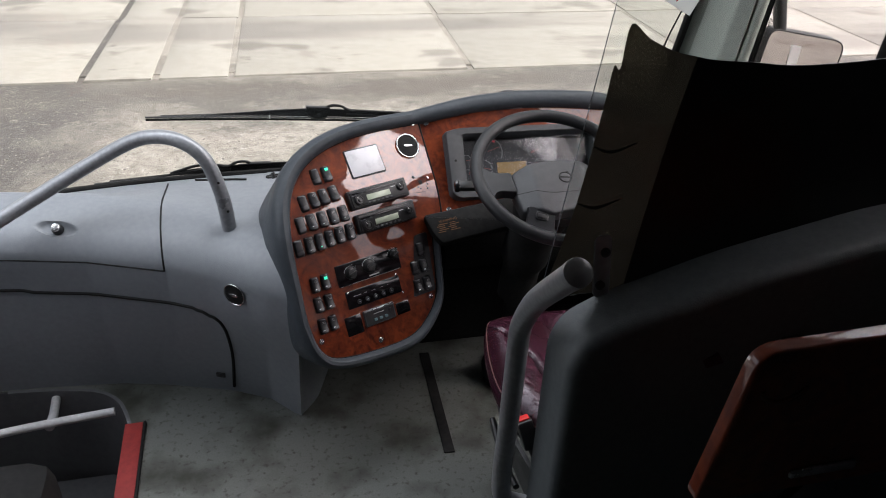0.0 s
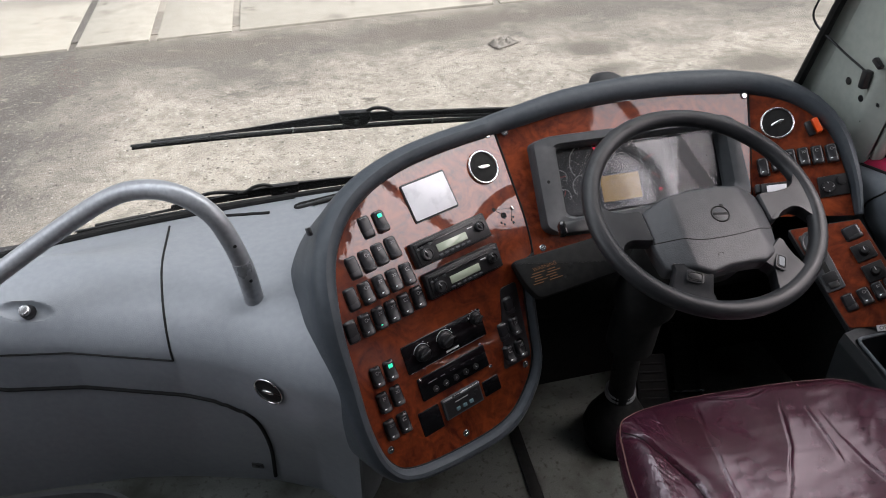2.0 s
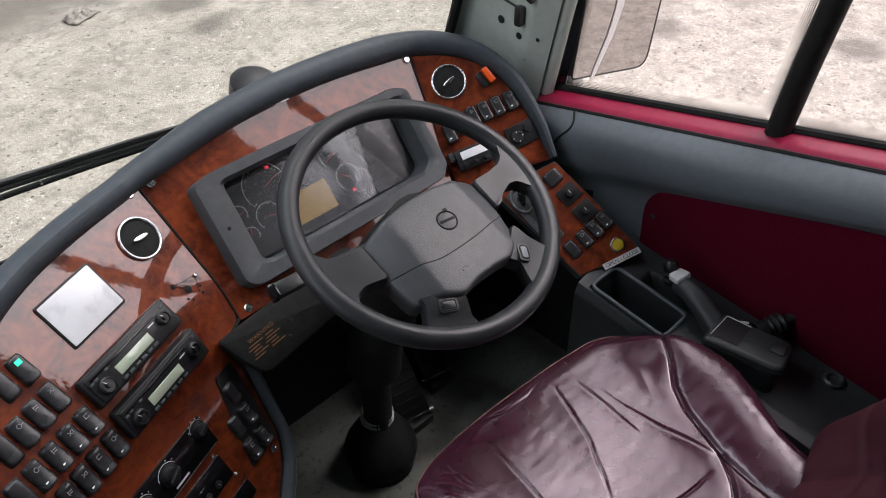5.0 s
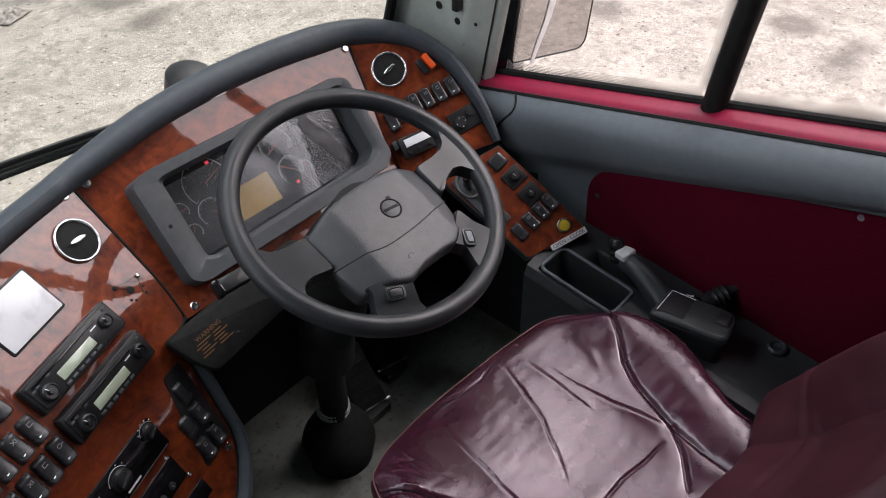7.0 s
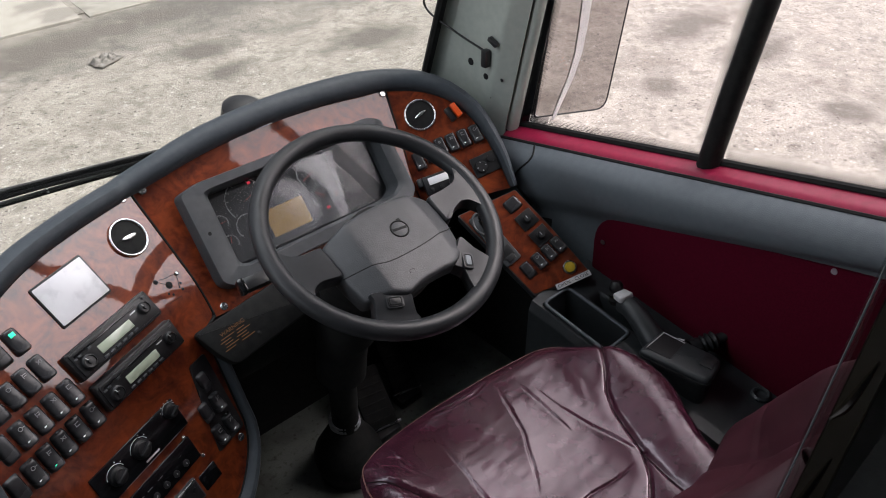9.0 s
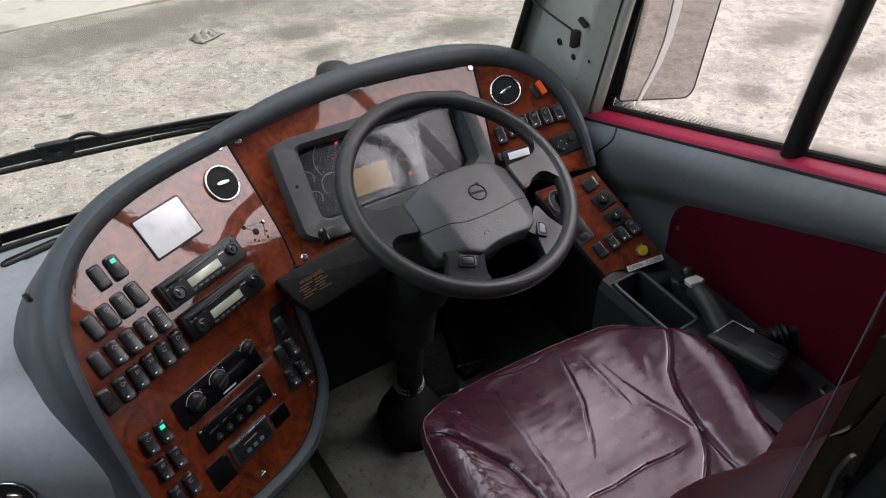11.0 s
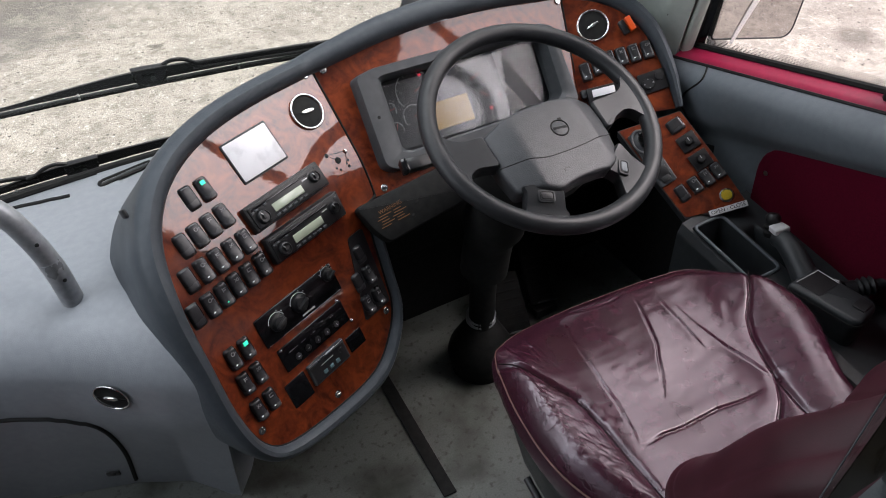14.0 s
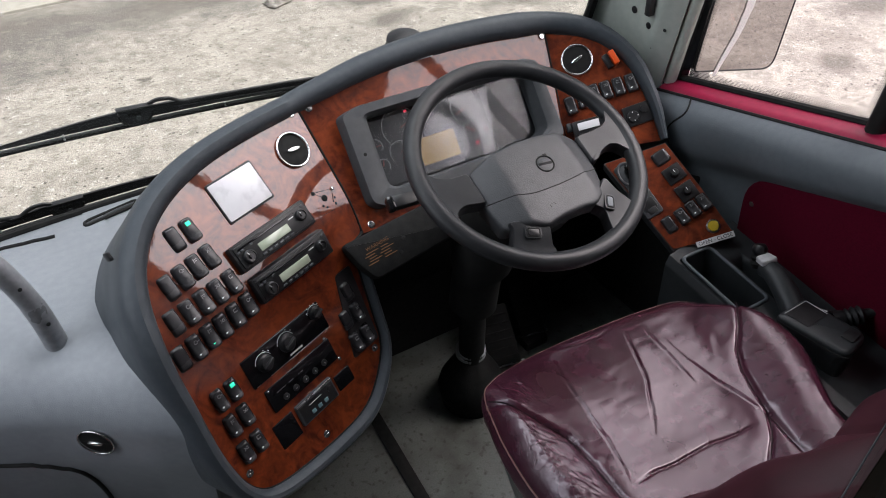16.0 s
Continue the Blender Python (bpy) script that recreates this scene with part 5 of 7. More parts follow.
# retarder lever in its gate
q = LOWER @ Matrix.Translation((0.004, 0.165, 0)) @ pose(0, 0, 0, 0, 0, 3)
t_ret = thing("retarder_lever", tuple(q.translation), "dark grey retarder lever in a long gate plate", "lever")
part("gate", plate(rounded(rect(0.044, 0.150), 0.006), 0.006, 0.002), DARKGREY, t_ret, "", q)
part("slot", plate(rounded(rect(0.012, 0.112), 0.005), 0.001, base=0.006), RUBBER, t_ret, "", q)
part("lever", tube(spline([(0, 0.035, 0.0), (0, 0.045, 0.03), (0.0, 0.052, 0.055)], 4), [0.006] * 4 + [0.009] * 5, 12), BLACK, t_ret, "", q)
part("bezel", tube([(0.021 * math.cos(i * math.pi / 12), 0.045 + 0.030 * math.sin(i * math.pi / 12), 0.007) for i in range(24)], 0.0038, 8, closed=True), DARKGREY, t_ret, "raised oval bezel", q)
part("knob", lathe([(0.0075, 0), (0.0075, 0.006), (0.004, 0.010), (0, 0.0108)], 16), GLOSSBLACK, t_ret, "shiny black lever end", q @ Matrix.Translation((0.0, 0.052, 0.054)))
part("lower_plate", plate(rounded(rect(0.032, 0.030), 0.004), 0.002, 0.0008, base=0.006), BLACK, t_ret, "", q @ Matrix.Translation((0, -0.045, 0)))
part("key", rbox(0.022, 0.016, 0.006, 0.002, at=(0, -0.062, 0.006)), BLACK, t_ret, "", q)

# knee panel with a printed warning
KNEE = axes((0.285, 2.325, 0.655), (-0.12, -0.72, 0.68), (1, 0.16, -0.02))
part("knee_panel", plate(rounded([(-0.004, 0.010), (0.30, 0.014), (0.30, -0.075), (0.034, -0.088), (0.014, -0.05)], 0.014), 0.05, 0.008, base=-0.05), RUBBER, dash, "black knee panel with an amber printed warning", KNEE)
# shroud in near-black: shade under the dashboard put into its colour
part("knee_side", slab_box(0.36, 1.0, 2.38, 2.44, 0.42, 0.64, 0.02), RUBBER, dash, "lower shroud, near-black for the shade under the dashboard")
writing("WARNING", 0.0115, TEXTAMBER, KNEE @ Matrix.Translation((0.066, -0.020, 0.0005)) @ pose(0, 0, 0, 0, 0, 3), "warning_title", dash)
for i in range(10):
    part("print_line", rbox((0.030, 0.018, 0.024)[i % 3], 0.0020, 0.0004, 0, at=(0.048 + 0.034 * (i % 2) - 0.004 * (i % 3), -0.031 - 0.0058 * (i // 2), 0.0003)), TEXTAMBER, dash, "", KNEE @ pose(0, 0, 0, 0, 0, 2))
for x, y, r in ((0.105, -0.058, 0.004), (0.123, -0.034, 0.005)):
    part("drilled_hole", lathe([(0, 0.0006), (r, 0.0006), (r * 1.2, 0)], 12), RUBBER, dash, "", KNEE @ Matrix.Translation((x, y, 0)))

# ---------------------------------------------------------------- steering wheel, column, pedals
WHEEL = axes((0.6237, 2.1596, 0.8518), (0, -math.cos(radians(65.8)), math.sin(radians(65.8))))
wheel = thing("steering_wheel", (0.6237, 2.1596, 0.8518), "dark grey four-spoke steering wheel with a worn padded hub", "steering wheel")
WHEELGREY = mat("wheel_grey", (0.016, 0.017, 0.0185), (0.022, 0.023, 0.025), 0.38, 40, bump=0.15, bump_scale=450, rough_var=0.08, spec=0.35)
PADGREY = mat("pad_grey", (0.034, 0.036, 0.039), (0.043, 0.045, 0.048), 0.42, 40, bump=0.25, bump_scale=420, rough_var=0.06)
part("rim", tube([(0.2305 * math.cos(i * math.pi / 48), 0.2305 * math.sin(i * math.pi / 48), 0) for i in range(96)], 0.0182, 20, closed=True), WHEELGREY, wheel, "", WHEEL)
PAD = rounded([(-0.143, 0.004), (-0.105, 0.015), (-0.047, 0.025), (0.02, 0.026), (0.080, 0.015), (0.113, 0.0), (0.116, -0.049), (0.111, -0.074), (0.094, -0.133), (0.051, -0.156), (0.030, -0.153), (-0.027, -0.153), (-0.066, -0.162), (-0.103, -0.140), (-0.136, -0.130), (-0.144, -0.067)],
              [0.010, 0.02, 0.03, 0.03, 0.02, 0.012, 0.02, 0.02, 0.014, 0.02, 0.01, 0.03, 0.01, 0.02, 0.010, 0.03], 4)
PAD_C = Vector((-0.012, -0.068))


def pad_top(u, v):
    """Height of the horn pad's skin above the rim's plane."""
    left, far_right = -0.093 - u, u - 0.064
    soft = lambda q: 0.5 * (q + math.sqrt(q * q + 0.00001))
    return 0.040 - 0.10 * (u + 0.012) ** 2 - 0.45 * (v + 0.068) ** 2 - 0.62 * soft(left) - 0.55 * soft(far_right)


def pad_mesh():
    bm = bmesh.new()
    rings = []
    for f, drop in ((1.0, 0.034), (1.0, 0.010), (0.993, 0.005), (0.975, 0.0018), (0.945, 0.0), (0.9, 0.0), (0.85, 0.0), (0.8, 0.0), (0.75, 0.0), (0.7, 0.0), (0.65, 0.0), (0.6, 0.0), (0.5, 0.0), (0.4, 0.0), (0.2, 0.0)):
        ring = []
        for p in PAD:
            q = PAD_C + (Vector(p) - PAD_C) * f
            ring.append(bm.verts.new((q.x, q.y, pad_top(q.x, q.y) - drop)))
        rings.append(ring)
    k = len(PAD)
    for a, b in zip(rings, rings[1:]):
        for i in range(k):
            bm.faces.new((a[i], a[(i + 1) % k], b[(i + 1) % k], b[i]))
    bm.faces.new(rings[-1])
    bm.faces.new(rings[0][::-1])
    return bm


pad_ob = part("hub_pad", pad_mesh(), PADGREY, wheel, "worn grey horn pad with a seam across it", WHEEL)
seam_line = spline([(-0.142, -0.068), (-0.092, -0.082), (-0.051, -0.092), (0.020, -0.092), (0.087, -0.084), (0.109, -0.078)], 8)
part("seam", tube([(p.x, p.y, pad_top(p.x, p.y) - 0.0004) for p in seam_line], 0.0011, 6), RUBBER, pad_ob, "dark split line", WHEEL)


def spoke(pts, inner, outer, name="spoke"):
    """A spoke that falls from the pad towards the rim."""
    ring = rounded(pts, 0.008, 4)
    bm = bmesh.new()
    rs = [math.hypot(*p) for p in ring]
    lo, hi = min(rs), max(rs)
    c = sum((Vector(p) for p in ring), Vector((0, 0))) / len(ring)
    loops = []
    for f, drop in ((1.0, 0.030), (1.0, 0.008), (0.975, 0.0025), (0.93, 0.0), (0.6, 0.0), (0.2, 0.0)):
        loop = []
        for p in ring:
            q = c + (Vector(p) - c) * f
            t = (q.length - lo) / (hi - lo)
            loop.append(bm.verts.new((q.x, q.y, inner + (outer - inner) * t * t * (3 - 2 * t) - drop)))
        loops.append(loop)
    k = len(ring)
    for a, b in zip(loops, loops[1:]):
        for i in range(k):
            bm.faces.new((a[i], a[(i + 1) % k], b[(i + 1) % k], b[i]))
    bm.faces.new(loops[-1])
    bm.faces.new(loops[0][::-1])
    part(name, bm, WHEELGREY, wheel, "", WHEEL)


spoke([(-0.226, 0.050), (-0.216, 0.040), (-0.202, 0.020), (-0.178, 0.009), (-0.139, 0.006), (-0.137, -0.066), (-0.180, -0.056), (-0.199, -0.062), (-0.208, -0.084), (-0.216, -0.088), (-0.229, -0.03)], 0.017, 0.012)
spoke([(0.108, 0.000), (0.15, 0.001), (0.186, 0.007), (0.206, 0.020), (0.217, 0.044), (0.226, 0.050), (0.229, -0.03), (0.217, -0.076), (0.207, -0.064), (0.192, -0.044), (0.172, -0.039), (0.140, -0.050), (0.120, -0.066), (0.108, -0.066)], 0.021, 0.012)
spoke([(-0.130, -0.120), (-0.126, -0.136), (-0.139, -0.160), (-0.150, -0.176), (-0.072, -0.220), (-0.064, -0.205), (-0.069, -0.194), (-0.058, -0.158), (-0.095, -0.132)], 0.029, 0.010)
spoke([(0.045, -0.150), (0.066, -0.168), (0.064, -0.191), (0.062, -0.220), (0.146, -0.176), (0.133, -0.157), (0.116, -0.137), (0.104, -0.105)], 0.029, 0.010)
part("hub", lathe([(0.085, -0.05), (0.09, -0.01), (0.08, 0.0), (0, 0.002)], 28), BLACK, wheel, "", WHEEL @ Matrix.Translation((-0.015, -0.06, 0)))
# right cap is paler: its small glint is put into the colour
for u, v, turn, cap in ((-0.096, -0.158, -23, BLACK), (0.083, -0.159, 60, TRIMGREY)):
    q = WHEEL @ Matrix.Translation((u, v, 0.024)) @ pose(0, 0, 0, 10, 0, turn)
    k = part("thumb_button", plate(rounded(rect(0.034, 0.024), 0.008, 5), 0.006, 0.0015, base=-0.004), WHEELGREY, wheel, "", q)
    part("button_gap", tube([(0.5 * x, 0.5 * y, 0.0022) for x, y in rounded(rect(0.050, 0.032), 0.010, 5)], 0.0009, 6, closed=True), RUBBER, k, "", q)
    part("button_cap", plate(rounded(rect(0.021, 0.012), 0.004, 5), 0.0016, 0.0006, base=0.0018), cap, k, "worn button cap, the right one paler for its glint", q)
q = WHEEL @ Matrix.Translation((0.0, -0.043, pad_top(0, -0.043)))
emb = part("emblem", tube([(0.0175 * math.cos(i * math.pi / 14), 0.0175 * math.sin(i * math.pi / 14), 0) for i in range(28)], 0.0017, 8, closed=True), RUBBER, wheel, "plain round moulded badge", q)
part("badge_disc", lathe([(0.0165, 0.0), (0.015, 0.0006), (0, 0.0008)], 24), PADGREY, emb, "", q)
part("badge_bar", rbox(0.030, 0.006, 0.0016, 0.0005), RUBBER, emb, "", q @ pose(0, 0, 0, 0, 0, -8))
part("badge_point", rbox(0.007, 0.007, 0.0016, 0.0005, at=(0.010, 0.0175, 0)), RUBBER, emb, "", q)
part("scratch_mark", tube([(0.006 * math.cos(i / 3), 0.004 * math.sin(i / 3), 0) for i in range(12)], 0.0005, 5), RUBBER, pad_ob, "", WHEEL @ Matrix.Translation((-0.035, -0.128, pad_top(-0.035, -0.128))))

col = thing("steering_column", (0.595, 2.31, 0), "black steering column with a rubber floor boot", "steering column")
part("shroud", tube(spline([WHEEL @ Vector((0, -0.03, -0.03)), (0.612, 2.245, 0.66), (0.60, 2.295, 0.48), (0.594, 2.31, 0.36)], 5), [0.085] * 5 + [0.075] * 5 + [0.06] * 6, 22), RUBBER, col)
part("tube", tube([(0.594, 2.308, 0.40), (0.592, 2.312, 0.16)], 0.034, 18), RUBBER, col)
part("collar", lathe([(0.035, 0.0), (0.040, 0.004), (0.040, 0.012), (0.036, 0.015), (0.040, 0.018), (0.040, 0.024), (0.034, 0.027)], 26), RAILGREY, col, "worn silver collar", Matrix.Translation((0.594, 2.318, 0.168)))
part("boot", lathe([(0.036, 0.17), (0.046, 0.155), (0.066, 0.120), (0.084, 0.085), (0.090, 0.06), (0.086, 0.035), (0.078, 0.012), (0.080, 0.0)], 30), RUBBER, col, "black rubber boot", Matrix.Translation((0.594, 2.316, 0)))
stalk = thing("indicator_stalk", (0.37, 2.252, 0.78), "black square-ended indicator stalk", "stalk")
STALK = axes((0.388, 2.232, 0.799), (0, -0.5, 0.87), (1, -0.05, -0.03))
part("arm", tube([(0.56, 2.235, 0.775), (0.41, 2.232, 0.797)], 0.009, 12), BLACK, stalk)
part("grip", rbox(0.068, 0.026, 0.020, 0.004), BLACK, stalk, "", STALK)
part("grip_end", rbox(0.014, 0.029, 0.023, 0.004, at=(-0.034, 0, 0)), GLOSSBLACK, stalk, "", STALK)
for x, y, w, h in ((0.725, 2.34, 0.09, 0.17), (0.86, 2.40, 0.075, 0.20)):
    ped_t = thing("pedal", (x, y + 0.1, 0), "black floor pedal with a steel hinge pin", "pedal", "cab pedals")
    q = Matrix.Translation((x, y, 0.03)) @ pose(0, 0, 0, 40, 0, -12)
    part("pad", rbox(w, h, 0.016, 0.006, at=(0, h / 2, 0.012)), RUBBER, ped_t, "", q)
    for i in range(6):
        part("rib", rbox(w * 0.8, 0.006, 0.005, 0.001, at=(0, 0.02 + i * h / 7, 0.022)), RUBBER, ped_t, "", q)
    part("hinge_pin", tube([(-w * 0.6, 0.0, 0.012), (w * 0.6, 0.0, 0.012)], 0.004, 8), STEEL, ped_t, "", q)
    part("base", rbox(w, 0.06, 0.03, 0.004, at=(0, 0, 0.0)), BLACK, ped_t, "", Matrix.Translation((x, y, 0.015)))

# ---------------------------------------------------------------- fittings of the left moulding
def left_at(x, k):
    """Place and normal on the left moulding, k from 0 at the windscreen to 1 at the floor."""
    e = 0.004
    f = lambda xx, kk: Vector(left_smooth(xx, kk))
    p, dx, dk = f(x, k), f(x + e, k) - f(x - e, k), f(x, k + e) - f(x, k - e)
    return p, dx.cross(dk).normalized() * -1


def left_smooth(x, k):
    sp = spline([(p[0], p[1]) for p in left_profile(x, k)], 6)
    t = max(0.0, min(0.9999, k)) * (len(sp) - 1)
    i = int(t)
    q = sp[i] + (sp[min(i + 1, len(sp) - 1)] - sp[i]) * (t - i)
    return (x, q[0], max(0.0, q[1]))


def left_find(x, z, lo=0.45):
    """The k at which the face of the moulding is z high."""
    return min((abs(left_smooth(x, i / 200)[2] - z), i / 200) for i in range(int(lo * 200), 200))[1]


def left_line(pts, r, name, material, label=""):
    path = []
    for x, k in pts:
        p, n = left_at(x, k)
        path.append(p + n * 0.0005)
    part(name, tube(path, r, 6), material, dash, label)


left_line([(-0.487 + 0.004 * i / 12, 0.07 + (left_find(-0.483, 0.518) - 0.07) * i / 12) for i in range(13)], 0.0028, "lid_gap", RUBBER, "dark gap along the locker lid")
left_line([(-1.13 + 0.647 * i / 20, left_find(-1.13 + 0.647 * i / 20, 0.518)) for i in range(21)], 0.0026, "lid_gap", RUBBER)
left_line([(-1.132 + 0.012 * i / 12, 0.52 - 0.38 * i / 12) for i in range(13)], 0.0022, "lid_gap", RUBBER)
door = spline([(-1.25, 0.410), (-1.04, 0.406), (-0.885, 0.400), (-0.729, 0.398), (-0.571, 0.400), (-0.448, 0.397), (-0.378, 0.383), (-0.332, 0.340), (-0.318, 0.206), (-0.327, 0.03)], 5)
left_line([(p.x, left_find(p.x, p.y)) for p in door], 0.0055, "door_gap", RUBBER, "black rubber gap round the locker door")
p, n = left_at(-0.285, left_find(-0.285, 0.497))
vent(axes(p + n * 0.002, n, (1, -0.5, 0)), dash, 0.036, 0, 0.93)
p, n = left_at(-0.365, left_find(-0.365, 0.085))
part("door_lock", join(plate(rounded(rect(0.030, 0.022), 0.004), 0.004, 0.001), lathe([(0.006, 0.004), (0.006, 0.006), (0, 0.0065)], 12)), BLACK, dash, "", axes(p, n, (1, 0, 0)))
p, n = left_at(-0.785, 0.43)
p = p - n * 0.014
kn = thing("lid_catch", tuple(p), "polished push catch in a shallow recess of the locker lid", "catch")
q = axes(p, n, (1, 0, 0))
part("stem", lathe([(0.017, 0), (0.015, 0.014), (0.012, 0.018)], 20), BLACK, kn, "", q)
part("button", lathe([(0.0125, 0.014), (0.0125, 0.024), (0.010, 0.027), (0, 0.0275)], 20), CHROME, kn, "", q)


def on_shelf(x, y):
    """A point on top of the moulding."""
    return Vector(min((left_smooth(x, i / 400) for i in range(120)), key=lambda q: abs(q[1] - y))) + Vector((0, 0, 0.001))


loop = rounded([(-0.164, 2.781), (-0.038, 2.816), (-0.038, 2.838), (-0.164, 2.803)], 0.0108, 6)
part("demister_slot", tube([on_shelf(x, y) for x, y in loop], 0.0042, 8, closed=True), RUBBER, dash, "black rim of the demister slot")
part("demister_slot", tube([on_shelf(-0.158 + 0.114 * i / 8, 2.793 + 0.033 * i / 8) for i in range(9)], 0.0030, 8), DARKGREY, dash, "grey bar in the demister slot")
part("demister_slot", tube([on_shelf(-0.40 + 0.168 * i / 8, 2.818 - 0.037 * i / 8) for i in range(9)], 0.0052, 8), RUBBER, dash, "black demister slot")
part("windscreen_seal", tube([(-1.20 + 1.75 * i / 16, screen_y(-1.20 + 1.75 * i / 16, 0.6) - 0.022, 0.592) for i in range(17)], 0.0095, 8), RUBBER, dash, "black rubber seal along the windscreen")
part("side_catch", rbox(0.008, 0.018, 0.018, 0.003), BLACK, dash, "small black catch", Matrix.Translation(pod(-0.436, 0.014, -0.02)) @ pose(0, 0, 0, -30, 0, 25))

rail = thing("grab_rail", (-0.286, 2.383, 0.64), "grey painted tubular grab rail arching over the dashboard", "handrail")
arc = spline([(-0.286, 2.383, 0.625), (-0.294, 2.385, 0.717), (-0.310, 2.389, 0.792), (-0.337, 2.398, 0.858), (-0.388, 2.420, 0.898), (-0.455, 2.451, 0.906), (-0.535, 2.480, 0.882), (-0.67, 2.505, 0.802), (-0.83, 2.485, 0.715), (-0.98, 2.435, 0.64), (-1.13, 2.38, 0.56), (-1.26, 2.33, 0.49)], 6)
part("tube", tube(arc, 0.0205, 18), RAILGREY, rail)
part("sleeve", tube(arc[1:9], 0.0213, 18), RAILGREY, rail)
for i in (5, 12):
    part("rivet", lathe([(0.004, 0), (0.003, 0.002), (0, 0.003)], 10), RUBBER, rail, "", axes(arc[i] + Vector((0.007, -0.020, 0)), (0.35, -0.93, 0.05)))

# ---------------------------------------------------------------- outside the windscreen
def wiper(p0, p1, head, way, name_label):
    """Blade along the glass from p0 to p1 (x, z), its joint at head; the arm leaves to one side (way)."""
    def on(x, z, off):
        return Vector((x, screen_y(x, z) + off, z))

    def along(u, up, off=0.028):
        return on(p0[0] + (p1[0] - p0[0]) * u, p0[1] + (p1[1] - p0[1]) * u + up, off)

    t = thing("wiper", tuple(on(*head, 0.04)), name_label, "wiper", "windscreen wipers")
    mid_u = (head[0] - p0[0]) / (p1[0] - p0[0])
    part("blade", tube([along(i / 16, -0.004) for i in range(17)], 0.0042, 8), RUBBER, t, "black rubber blade")
    part("spine", tube([along(i / 16, 0.007, 0.024) for i in range(17)], 0.0030, 8), DARKGREY, t, "thin metal spine")
    tall = lambda u: curve(u, [(0, 0.001), (0.2, 0.006), (mid_u - 0.05, 0.026), (mid_u + 0.06, 0.027), (0.88, 0.010), (1, 0.003)])
    part("carrier", sheet(lambda a, b: along(0.04 + 0.92 * a, 0.007 + b * tall(0.04 + 0.92 * a), 0.034 + 0.006 * b), 24, 3, 0.006), BLACK, t, "tapered carrier bow")
    for u in (0.16, 0.34, 0.66, 0.84):
        part("claw", rbox(0.005, 0.010, 0.012, 0.0015), STEEL if u in (0.34, 0.66) else BLACK, t, "", Matrix.Translation(along(u, 0.006, 0.026)))
    h = on(*head, 0.030)
    turn = math.degrees(math.atan2(p0[1] - p1[1], p1[0] - p0[0]))
    face = Matrix.Translation(h) @ pose(0, 0, 0, 90, 0, 0) @ pose(0, 0, 0, 0, 0, -turn)
    half = [(0.038 * math.cos(math.pi + i * math.pi / 18), 0.030 * math.sin(math.pi + i * math.pi / 18)) for i in range(19)]
    joint = part("joint", plate(half + [(0.038, 0.010), (-0.038, 0.010)], 0.010, 0.002), BLACK, t, "half-round wiper joint", face)
    part("joint_rim", tube([(x, y, 0.011) for x, y in half], 0.0022, 6), RUBBER, joint, "", face)
    part("joint_cap", rbox(0.082, 0.005, 0.020, 0.002, at=(0.0, 0.012, 0.004)), BLACK, joint, "", face)
    part("joint_slot", rbox(0.030, 0.008, 0.004, 0.0015, at=(-0.004, -0.002, 0.010)), RUBBER, joint, "", face)
    part("joint_pin", lathe([(0.006, 0.010), (0.006, 0.014), (0, 0.0145)], 12), DARKGREY, joint, "", face @ Matrix.Translation((0.004, -0.013, 0)))
    hook = [face @ Vector((way * x, y, 0.006)) for x, y in ((0.030, 0.014), (0.052, 0.021), (0.080, 0.018), (0.104, 0.006), (0.125, 0.002))]
    part("hook", tube(spline(hook, 5), 0.0050, 8), BLACK, t, "bent hook of the arm")
    if way > 0:
        end = on(p1[0] + 0.35, p1[1] - 0.04, 0.06)
    else:
        end = on(p0[0] + 0.24, p0[1] + 0.004, 0.05)
    for up, r in ((0.004, 0.0052), (-0.010, 0.0042)):
        start = face @ Vector((way * 0.10, up, 0.004))
        part("arm_rail", tube(spline([start, (start + end) / 2 + Vector((0, 0.012, 0.010 + 0.6 * up)), end], 6), r, 8), BLACK, t)


wiper((-0.53, 0.818), (0.62, 0.735), (0.022, 0.812), 1, "long black wiper arm and blade across the windscreen")
wiper((-0.73, 0.572), (0.42, 0.548), (-0.185, 0.590), -1, "long black wiper parked low on the windscreen")
pip = thing("dash_sensor", (0.66, 2.73, 0.60), "black round sensor housing on the dashboard hood", "sensor")
part("housing", lathe([(0.052, -0.25), (0.052, -0.006), (0.048, 0.022), (0.03, 0.034), (0, 0.036)], 26), BLACK, pip, "", axes((0.662, 2.725, 0.858), (0, -0.25, 1)))

mirror = thing("wing_mirror", (1.40, 2.30, 0.95), "dark-edged wing mirror outside the driver's window", "mirror")
MM = axes((1.425, 2.328, 0.970), (-0.225, -0.974, 0.03)) @ pose(0, 0, 0, 0, 0, -8)
shape = rounded(rect(0.235, 0.42), [0.012, 0.035, 0.04, 0.03], 6)
part("shell", plate([(x * 1.02, y * 1.012) for x, y in shape], 0.05, 0.012, base=-0.055), BLACK, mirror, "", MM)
part("glass", plate(shape, 0.003, base=-0.002), MIRROR, mirror, "mirror glass", MM)
part("edge", tube([(x * 1.012, y * 1.008, 0) for x, y in shape], 0.0026, 8, closed=True), BLACK, mirror, "", MM)
# white plate on the glass stands in for a pale streak reflected there
streak = [MM.inverted() @ Vector(q) for q in ((1.322, 2.345, 0.758), (1.340, 2.342, 0.80), (1.369, 2.338, 0.862), (1.388, 2.336, 0.925), (1.396, 2.335, 0.993), (1.402, 2.333, 1.08), (1.404, 2.332, 1.15))]
